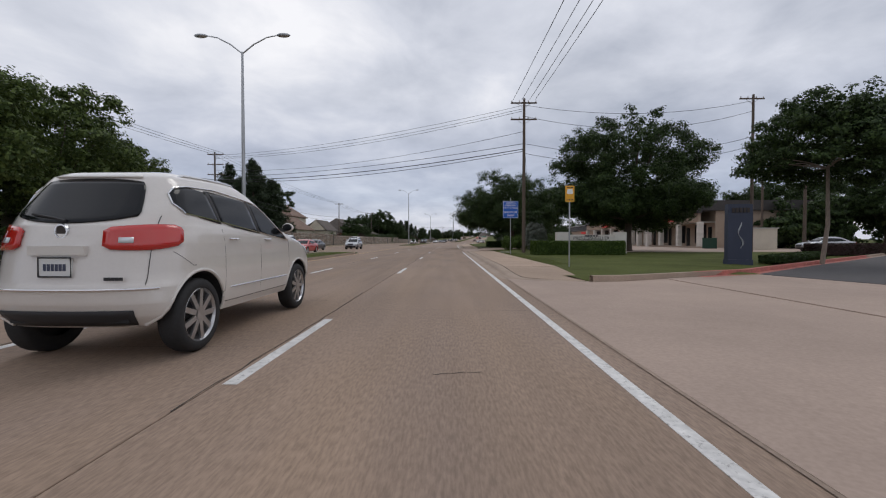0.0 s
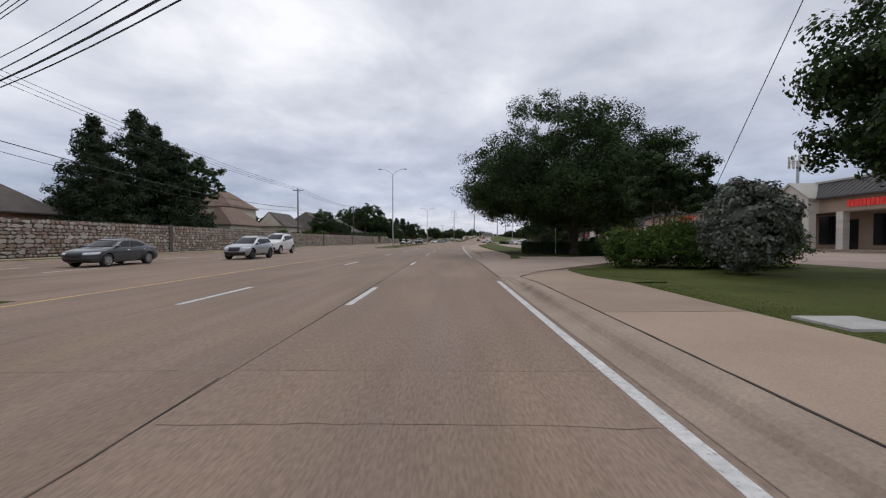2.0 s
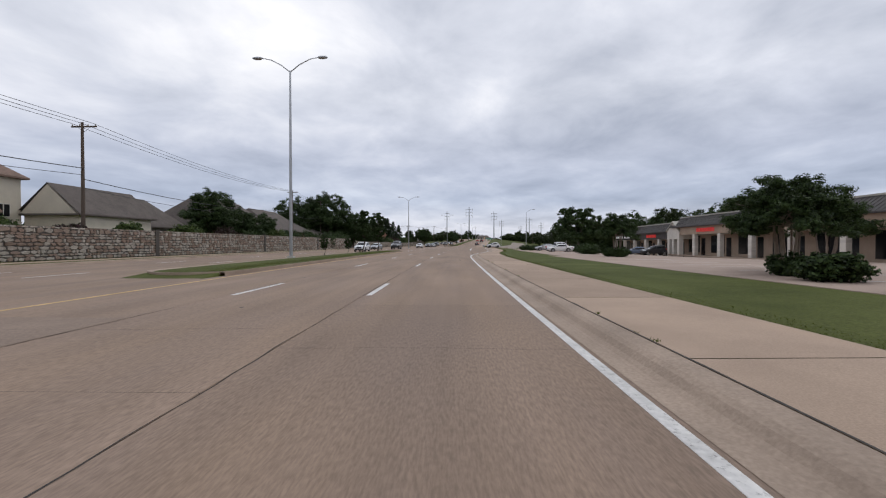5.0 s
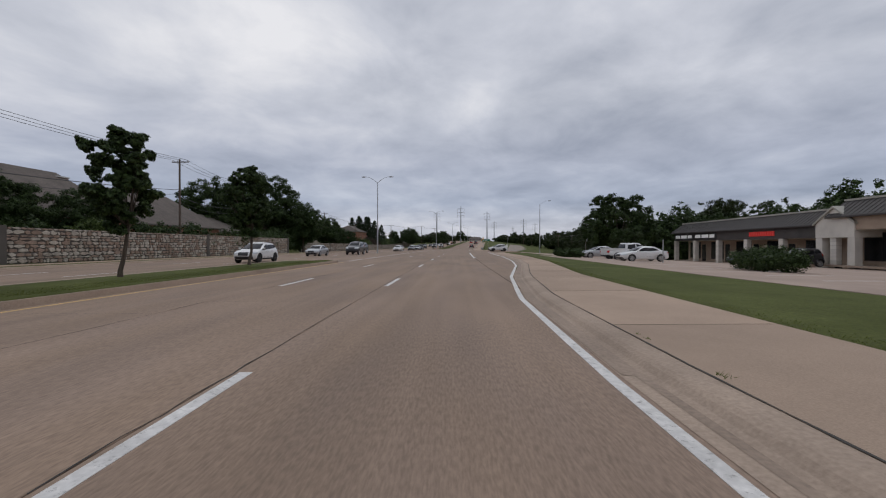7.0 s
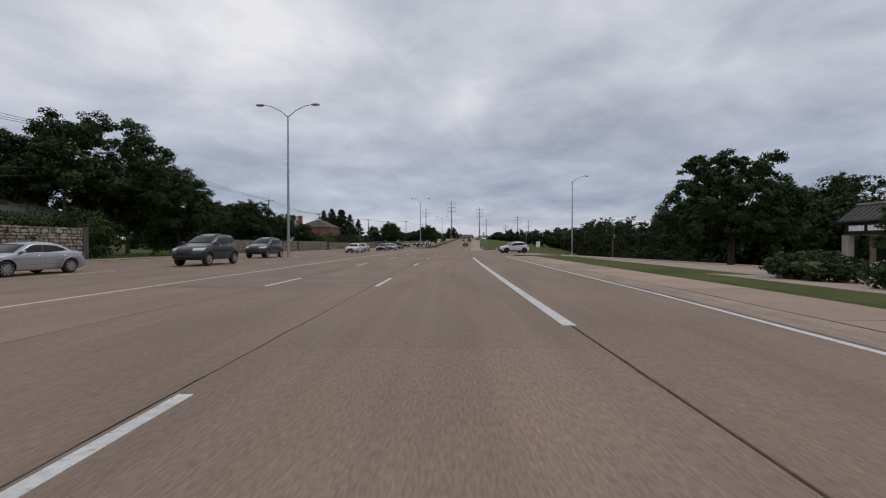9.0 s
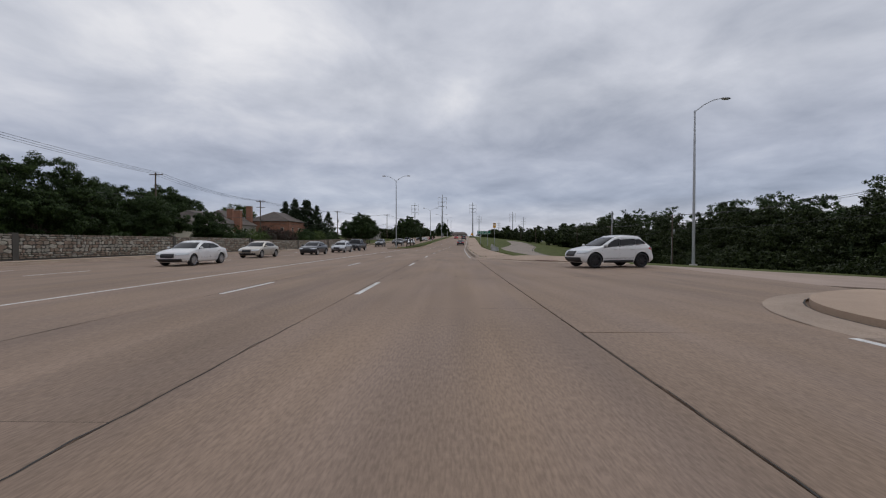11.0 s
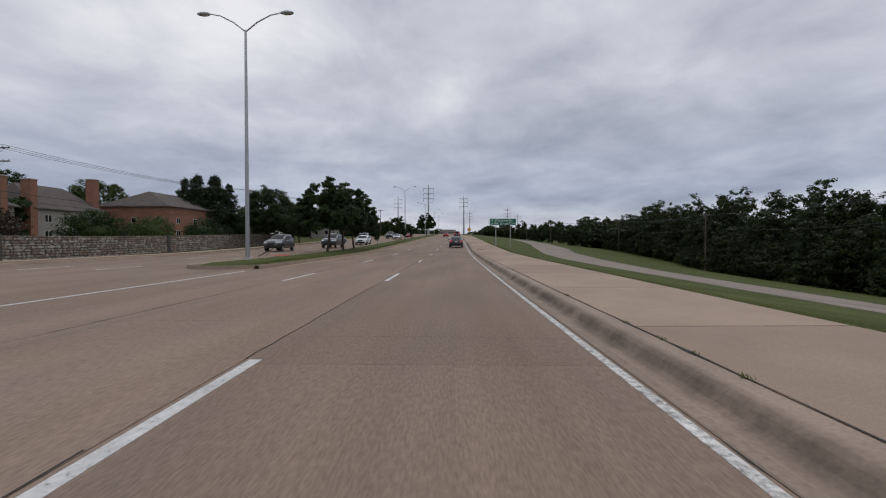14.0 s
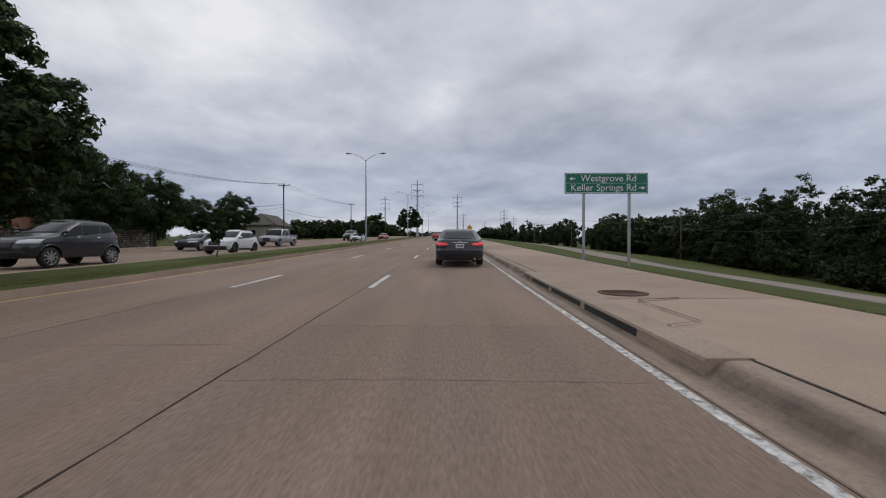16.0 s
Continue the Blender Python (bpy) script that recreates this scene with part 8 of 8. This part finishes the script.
def house(s, u, lx, ly, eave, ridge, label, wall, roof, hip=2.5, chimney=None, storeys=1, turn=0.0, gable=False, windows=3):
    """A suburban house: walls, hipped or gabled roof with eaves, windows, chimney. Its y axis runs along the road."""
    root = empty("house", stand(s, u, land(s, u), turn), label, "house", "houses behind the wall")
    part("wall", boxed(-lx / 2, lx / 2, -ly / 2, ly / 2, 0, eave), wall, root)
    o = 0.5
    bm = bmesh.new()
    h = 0.0 if gable else hip
    v = [bm.verts.new(p) for p in ((-lx / 2 - o, -ly / 2 - o, eave), (lx / 2 + o, -ly / 2 - o, eave), (lx / 2 + o, ly / 2 + o, eave), (-lx / 2 - o, ly / 2 + o, eave))]
    v2 = [bm.verts.new((p.co.x, p.co.y, eave - 0.18)) for p in v]
    if ly >= lx or gable:
        a, b = bm.verts.new((0, -ly / 2 - o + h, ridge)), bm.verts.new((0, ly / 2 + o - h, ridge))
        fs = [(v[1], v[2], b, a), (v[3], v[0], a, b)] + ([] if gable else [(v[0], v[1], a), (v[2], v[3], b)])
    else:
        a, b = bm.verts.new((-lx / 2 - o + h, 0, ridge)), bm.verts.new((lx / 2 + o - h, 0, ridge))
        fs = [(v[0], v[1], b, a), (v[1], v[2], b), (v[2], v[3], a, b), (v[3], v[0], a)]
    for f in fs:
        bm.faces.new(f)
    for k in range(4):
        bm.faces.new((v2[k], v2[(k + 1) % 4], v[(k + 1) % 4], v[k]))
    bm.faces.new(v2[::-1])
    ro = part("roof", bm, roof, root)
    if gable:
        for y, t in ((-ly / 2, -0.02), (ly / 2, 0.02)):
            part("gable_wall", prism(bmesh.new(), [(-lx / 2, eave), (lx / 2, eave), (0, ridge - 0.15)], "y", y - o * 0.9 * (1 if t < 0 else -1), y), wall, root)
    if chimney:
        for cx, cy, hz in chimney:
            st = part("chimney", boxed(cx - 0.9, cx + 0.9, cy - 0.6, cy + 0.6, 0, hz), M_BRICK, root, "red brick chimney", bevel=0.02)
            part("chimney_cap", boxed(cx - 1.0, cx + 1.0, cy - 0.7, cy + 0.7, hz, hz + 0.15), M_CONCRETE, st)
    for st_ in range(storeys):
        zb = 1.0 + 2.9 * st_
        for k in range(windows):
            y = -ly / 2 + ly * (k + 0.5) / windows
            fr = part("window", boxed(lx / 2, lx / 2 + 0.06, y - 0.65, y + 0.65, zb, zb + 1.4), M_OFFWHITE, root)
            for a in (-1, 1):
                part("pane", boxed(lx / 2 + 0.06, lx / 2 + 0.07, *sorted((y + a * 0.05, y + a * 0.58)), zb + 0.08, zb + 1.32), M_DARKGLASS, fr)
            x = -lx / 2 + lx * (k + 0.5) / windows
            fr = part("window", boxed(x - 0.6, x + 0.6, -ly / 2 - 0.06, -ly / 2, zb, zb + 1.4), M_OFFWHITE, root)
            part("pane", boxed(x - 0.52, x + 0.52, -ly / 2 - 0.07, -ly / 2 - 0.06, zb + 0.08, zb + 1.32), M_DARKGLASS, fr)
    return root


house(113, -58, 14, 18, 6.4, 12.0, "large house with tan shingle hip roof", M_CREAM, M_TILEROOF, 5, None, 2)
house(119.5, -50.6, 8.4, 10.5, 8.2, 11.8, "tower-like house wing with tan shingle roof", M_CREAM, M_TILEROOF, 4, None, 2)
house(112.5, -45.2, 7, 11.5, 4.2, 7.6, "low house wing with tan shingle roof", M_CREAM, M_TILEROOF, 3)
house(129.6, -43.2, 6.2, 10, 4.4, 7.7, "small cream gabled house behind the wall", M_CREAM, M_SHINGLE, 0, None, 1, 0, True, 2)
house(141, -49, 10, 11, 3.6, 8.0, "house with dark shingle hip roof", M_SIDING, M_SHINGLE, 3)
house(73, -54, 14, 16, 4.2, 9.0, "house with steep dark shingle roof", M_BRICK, M_SHINGLE, 4)
house(157, -46, 14, 17, 4.2, 9.6, "house with grey shingle hip roof", M_BRICK, M_SHINGLE, 3, [(0, 6, 9.0)])
house(174, -46, 14, 17, 4.0, 8.9, "house with dark shingle hip roof", M_BRICK, M_SHINGLE, 3)
house(190, -46, 12, 14, 3.6, 6.8, "brick house with grey shingle hip roof", M_BRICK, M_SHINGLE, 3)
house(278, -57.5, 11, 12, 4.8, 7.3, "cream two-storey house with hip roof", M_CREAM, M_SHINGLE, 3, None, 2)
house(300, -71, 14, 15, 6.4, 9.8, "grey two-storey house with a stout brick chimney", M_SIDING, M_SHINGLE, 3, [(7.9, 4.5, 10.3)], 2)
house(326, -80, 13, 14, 6.4, 11.2, "grey two-storey house with brick chimneys", M_SIDING, M_SHINGLE, 3, [(6.0, -7.4, 11.2), (4.5, 6.5, 13.2)], 2)
house(348, -72, 16, 18, 7.8, 11.6, "two-storey brick house with dark hip roof", M_BRICK, M_SHINGLE, 5, None, 2)
house(392, -46, 7, 9, 3.6, 6.4, "grey gabled building near the road", M_SIDING, M_SHINGLE, 0, None, 1, 0, True, 2)
house(30, -43, 12, 16, 3.4, 6.6, "low grey house under trees", M_SIDING, M_SHINGLE, 3)
house(620, -8, 16, 10, 3.0, 5.5, "distant grey building across the end of the road", M_SIDING, M_SHINGLE, 3, None, 1, 0, False, 4)

# ---------- planting along the wall ----------
for k, (s, u, r, h, mt) in enumerate(((58, -31, 1.6, 3.2, M_FRESH), (63, -31, 1.5, 2.6, M_OAK), (112, -34, 1.6, 3.4, M_FRESH), (118, -34, 1.5, 3.2, M_PLUM), (124, -34, 1.6, 3.6, M_FRESH), (132, -33.5, 2.2, 3.6, M_FRESH),
                                      (140, -33, 2.0, 3.8, M_PLUM), (147, -33, 2.2, 3.8, M_OAK), (154, -33, 2.2, 3.9, M_FRESH), (161, -33, 2.4, 4.0, M_OAK), (166, -32, 2.6, 4.0, M_OAK), (173, -31, 2.6, 3.6, M_OAK),
                                      (182, -32, 3.0, 4.2, M_OAK), (190, -33, 3.0, 4.4, M_OAK), (204, -36, 2.6, 4.0, M_OAK), (262, -38, 2.6, 3.6, M_OAK), (270, -38, 2.4, 3.4, M_FRESH), (276, -38, 2.6, 3.8, M_PLUM), (283, -38, 2.2, 3.6, M_PLUM),
                                      (294, -38, 2.4, 3.8, M_OAK), (302, -38, 2.2, 3.8, M_FRESH), (312, -37, 2.2, 3.6, M_OAK), (24, -30, 2.2, 3.4, M_OAK), (34, -30, 2.4, 3.8, M_OAK), (48, -31, 2.6, 4.2, M_OAK), (54, -31.5, 2.2, 4.4, M_OAK), (14, -30, 2.4, 3.4, M_OAK), (5, -30, 2.4, 3.4, M_OAK))):
    grown = 1.3 if s > 255 else 1.0
    shrub("shrub", s, u - 1.5 * (grown > 1), r * grown, h * grown, "leafy shrub rising by the stone wall", mt, leaves=6000, size=0.22, seed=30 + k, long=1.3)

# ---------- woods ----------
def woods(name, spans, n, leaves, size, top, label, seed, mat, spread=(2.6, 5.2)):
    """Many crowns of different height and girth, standing close."""
    rng = np.random.default_rng(seed)
    c, r, cores = [], [], []
    for k in range(n):
        s0, s1, u0, u1 = spans[k % len(spans)]
        s = rng.uniform(s0, s1)
        f = rng.uniform(0, 1) ** 1.5
        u = u0 + (u1 - u0) * f
        g = land(s, u)
        t = top + 2.5 * noise.noise(Vector((s * 0.03, u * 0.05, seed))) + rng.normal(0, 0.9)
        t = g + max(3.5, (t - g) * (0.55 + 0.45 * min(1, f * 2.2 + rng.uniform(0, 0.3))))
        rr = rng.uniform(*spread)
        cc, cr = crown_clumps("round", rr * 0.92, g + 0.2, t, 26, int(rng.integers(1, 10000)))
        for p, q_ in zip(cc, cr):
            w = place(s, u)
            c.append((w.x + p[0], w.y + p[1], w.z + min(p[2], t - q_))), r.append(q_ * 1.6)
        w = place(s, u)
        cores.append((w.x, w.y, w.z + g + (t - g) * 0.36, rr * 0.30, (t - g) * 0.22))
        for q_ in range(5):
            w = place(s + rng.normal(0, 1.5), u + rng.normal(0, 1.0), g + rng.uniform(0.3, 3.0))
            c.append(tuple(w)), r.append(rng.uniform(0.9, 1.6))
    # solid cores inside every crown, under its leaves; their darker green paints inner shade
    base = bmesh.new()
    bmesh.ops.create_icosphere(base, subdivisions=2, radius=1.0)
    unit = np.array([v.co[:] for v in base.verts])
    tri = np.array([[v.index for v in f.verts] for f in base.faces])
    base.free()
    vs, fs = [], []
    for (cx, cy, cz, rx, rz) in cores:
        lump = np.array([0.86 + 0.30 * noise.noise(Vector(p * 1.9) + Vector((cx, cy, cz))) for p in unit])
        fs.append(tri + len(vs) * len(unit))
        vs.append(unit * lump[:, None] * np.array([rx, rx, rz]) + np.array([cx, cy, cz]))
    me = leaf_cloud(np.array(c), np.array(r), leaves, size, seed=seed, three=True)
    tagged(part_mesh(name, me, mat), label, "woods", kind="stuff")
    inner = bpy.data.meshes.new("inner")
    inner.from_pydata(np.concatenate(vs).tolist(), [], np.concatenate(fs).tolist())
    tagged(part_mesh("thicket", inner, M_CEDAR, smooth=True), "solid cores inside the woods, with inner shade in their dark colour", "woods", kind="stuff")


woods("woods", [(226, 262, 56, 58), (262, 285, 53, 55), (285, 330, 50, 53), (330, 400, 54, 57)], 120, 270000, 0.30, 5.6, "dense dark-green thicket before the woods", 2, M_WOODS, (2.2, 3.6))
woods("woods", [(240, 262, 50, 53), (262, 285, 47.5, 50), (285, 330, 48.5, 51), (330, 346, 52.5, 54.5), (346, 410, 54.5, 56.5)], 110, 130000, 0.30, -1.0, "low dark scrub along the edge of the woods", 25, M_WOODS, (2.0, 3.0))
woods("woods", [(226, 262, 60, 66), (262, 300, 57, 63), (300, 345, 56, 62), (345, 400, 58, 64)], 120, 330000, 0.34, 10.2, "dense dark-green woods beyond the grass bank", 23, M_WOODS, (2.8, 4.4))
woods("woods", [(222, 262, 67, 78), (262, 310, 64, 75), (310, 400, 60, 72)], 110, 330000, 0.36, 13.0, "taller crowns at the back of the woods", 22, M_OAK, (3.2, 5.4))
woods("woods", [(224, 262, 64, 80)], 24, 70000, 0.36, 16.0, "tallest crowns where the woods begin", 24, M_WOODS, (3.4, 5.4))
woods("woods", [(400, 520, 40, 80), (500, 700, 20, 70), (380, 460, 54, 80)], 90, 70000, 1.0, 8.0, "dense dark-green woods far along the road", 3, M_WOODS, (3.5, 7))
woods("woods", [(60, 196, 68, 86), (186, 202, 56, 76), (222, 232, 44, 70)], 80, 150000, 0.5, 11.5, "tall green trees behind the shops", 4, M_OAK, (3.5, 6))
woods("woods", [(56, 68, 46, 58), (34, 50, 50, 62)], 30, 80000, 0.36, 9.6, "dense green trees behind the low wall", 15, M_OAK, (2.6, 4.2))
woods("woods", [(-20, 60, 62, 90)], 26, 40000, 0.6, 11.5, "tall green trees behind the office park", 5, M_FRESH, (3.5, 6))
woods("woods", [(420, 700, -70, -28), (400, 520, -60, -30)], 70, 50000, 1.0, 6.0, "distant trees along the far roadside", 6, M_WOODS, (3.5, 7))
woods("woods", [(700, 1300, -300, 300)], 160, 50000, 2.2, 9.0, "hazy distant trees on the horizon", 7, M_WOODS, (7, 14))
woods("woods", [(20, 220, -90, -66)], 70, 60000, 0.8, 8.5, "tree tops behind the house roofs", 8, M_OAK, (3.5, 6))
woods("woods", [(240, 400, -95, -72)], 60, 50000, 0.8, 9.0, "tree tops behind the house roofs", 9, M_OAK, (3.5, 6))

# ---------- stone garden walls ----------
def stone_wall(s0, s1, u0, u1, high, singles, seed):
    """A garden wall of chopped stone between piers, each stone standing proud of the mortar."""
    rnd = random.Random(seed)
    n = max(2, int((s1 - s0) / 6))
    root = empty("stone_wall", stand((s0 + s1) / 2, (u0 + u1) / 2, 0), "tall garden wall of chopped limestone with piers", "wall", kind="structure")
    inv = root.matrix_world.inverted()

    def uu(s):
        return u0 + (u1 - u0) * (s - s0) / (s1 - s0)

    zb = land(s0, u0)
    pts = []
    for s in np.linspace(s0, s1, n * 2 + 1):
        a, b = place(s, uu(s)), place(s, uu(s) - 0.35)
        for p, z in ((b, zb - 0.2), (b, zb + high), (a, zb + high), (a, zb - 0.2)):
            pts.append(inv @ Vector((p.x, p.y, z + p.z)))
    part_mesh("core", sheet(pts, n * 2 + 1, 4), M_MORTAR, root)
    n = max(2, n // 3)
    for k in range(n + 1):
        s = s0 + (s1 - s0) * k / n
        p = place(s, uu(s) + 0.02)
        ob = part("pier", boxed(-0.3, 0.10, -0.24, 0.24, zb - 0.1, zb + high + 0.10), M_MORTAR, root, bevel=0.03)
        ob.matrix_local = inv @ pose(p.x, p.y, p.z, 0, 0, -bearing(s))
    # stones: irregular chips in rough courses
    rest_v, rest_f = [], []
    count = 0
    s = s0
    z_rows = []
    z = zb + 0.02
    while z < zb + high - 0.12:
        h = rnd.uniform(0.15, 0.34)
        s = s0 + rnd.uniform(0, 0.3)
        while s < s1 - 0.3:
            w = rnd.uniform(0.18, 0.72)
            hh = min(h * rnd.uniform(0.8, 1.2), zb + high - z)
            cx, cz = s + w / 2, z + hh / 2
            k = rnd.randint(5, 6)
            front, back = [], []
            for i in range(k):
                t = 6.283 * (i + 0.5 + rnd.uniform(-0.32, 0.32)) / k
                px, pz = cx + (w / 2 - 0.012) * 1.12 * math.cos(t), cz + (hh / 2 - 0.012) * 1.15 * math.sin(t)
                proud = rnd.uniform(0.03, 0.07)
                a, b = place(px, uu(px) + proud), place(px, uu(px) - 0.02)
                front.append(inv @ Vector((a.x, a.y, a.z + pz))), back.append(inv @ Vector((b.x, b.y, b.z + pz)))
            mid_p = sum(front, Vector()) / k
            fr = [mid_p + (p - mid_p) * 0.86 + (p - q) * 0.25 for p, q in zip(front, back)]
            verts = back + front + fr
            faces = [tuple(range(2 * k, 3 * k))]
            for i in range(k):
                j = (i + 1) % k
                faces += [(i, j, k + j, k + i), (k + i, k + j, 2 * k + j, 2 * k + i)]
            if count < singles and singles and abs(s - (s0 + s1) / 2) < 16:
                me = bpy.data.meshes.new("stone"); me.from_pydata([tuple(v) for v in verts], [], faces)
                part_mesh("stone", me, M_STONE, root)
                count += 1
            else:
                o = len(rest_v)
                rest_v += [tuple(v) for v in verts]
                rest_f += [tuple(i + o for i in f) for f in faces]
            s += w + 0.02
        z += h + 0.01
    me = bpy.data.meshes.new("stones"); me.from_pydata(rest_v, [], rest_f)
    tagged(part_mesh("stones", me, M_STONES, root), kind="stuff")
    return root


stone_wall(50, 100, -29.5, -29.5, 2.75, 280, 41)
stone_wall(101, 186, -29.8, -29.2, 2.5, 280, 42)
stone_wall(206, 262, -35.5, -36.0, 2.1, 200, 43)
stone_wall(263, 336, -36.0, -34.5, 2.1, 280, 44)

# ---------- grass blades along the lawns' edges ----------
def blades(name, areas, label, seed, high=0.022):
    rng = np.random.default_rng(seed)
    vs, fs = [], []
    for s0, s1, fu0, fu1, n in areas:
        for k in range(n):
            s = rng.uniform(s0, s1)
            a, b = fu0(s), fu1(s)
            u = a + (b - a) * rng.uniform(0, 1) ** 1.8
            p = place(s, u, land(s, u) - 0.01)
            t, h, w = rng.uniform(0, 6.283), high * rng.uniform(0.5, 1.5), rng.uniform(0.008, 0.02)
            dx, dy, lx, ly = math.cos(t) * w, math.sin(t) * w, rng.normal(0, 0.03), rng.normal(0, 0.03)
            o = len(vs)
            vs += [(p.x - dx, p.y - dy, p.z), (p.x + dx, p.y + dy, p.z), (p.x + lx, p.y + ly, p.z + h)]
            fs.append((o, o + 1, o + 2))
    me = bpy.data.meshes.new(name); me.from_pydata(vs, [], fs)
    tagged(part_mesh(name, me, M_BLADE), label, "grass", kind="stuff")


blades("grass", [(19, 47, lambda s: walk_edge(s) + 0.0, lambda s: walk_edge(s) + 1.2, 22000), (66, 198, lambda s: walk_edge(s), lambda s: walk_edge(s) + 0.6, 40000),
                 (232, 330, lambda s: walk_edge(s) - 0.02, lambda s: walk_edge(s) + 0.9, 50000)], "short green grass blades along the sidewalk", 12)
blades("grass", [(99.5, 150, lambda s: -9.6, lambda s: -10.4, 26000), (271, 330, lambda s: -9.6, lambda s: -10.4, 32000), (0, 39.5, lambda s: -9.6, lambda s: -10.3, 14000)], "short green grass blades on the median", 13)


def tufts(name, centres, label, seed):
    """Small weeds rooted in the joints."""
    rng = np.random.default_rng(seed)
    vs, fs = [], []
    for s, u, z, size in centres:
        for k in range(int(26 * size)):
            p = place(s + rng.normal(0, 0.05 * size), u + rng.normal(0, 0.025 * size), z)
            t, h = rng.uniform(0, 6.283), rng.uniform(0.02, 0.06) * size
            dx, dy, lx, ly = math.cos(t) * 0.006, math.sin(t) * 0.006, rng.normal(0, 0.03), rng.normal(0, 0.03)
            o = len(vs)
            vs += [(p.x - dx, p.y - dy, p.z), (p.x + dx, p.y + dy, p.z), (p.x + lx, p.y + ly, p.z + h)]
            fs.append((o, o + 1, o + 2))
    me = bpy.data.meshes.new(name); me.from_pydata(vs, [], fs)
    tagged(part_mesh(name, me, M_BLADE), label, "weeds", kind="stuff")


rw = random.Random(9)
spots = []
for k in range(8):
    f = rw.random()
    spots.append((224.1 + 2.3 * f, 2.5 + 2.75 * f, 0.175, rw.uniform(0.4, 1.1)))
for k in range(90):
    s = 223.8 + 90 * rw.random() ** 1.5
    spots.append((s, kerb_line(s) + 0.378, 0.168, rw.uniform(0.2, 0.9)))
for k in range(26):
    s = rw.uniform(66, 160)
    spots.append((s, kerb_line(s) + 0.378, 0.168, rw.uniform(0.3, 0.9)))
tufts("weeds", spots, "small green weeds growing in the sidewalk joints", 14)
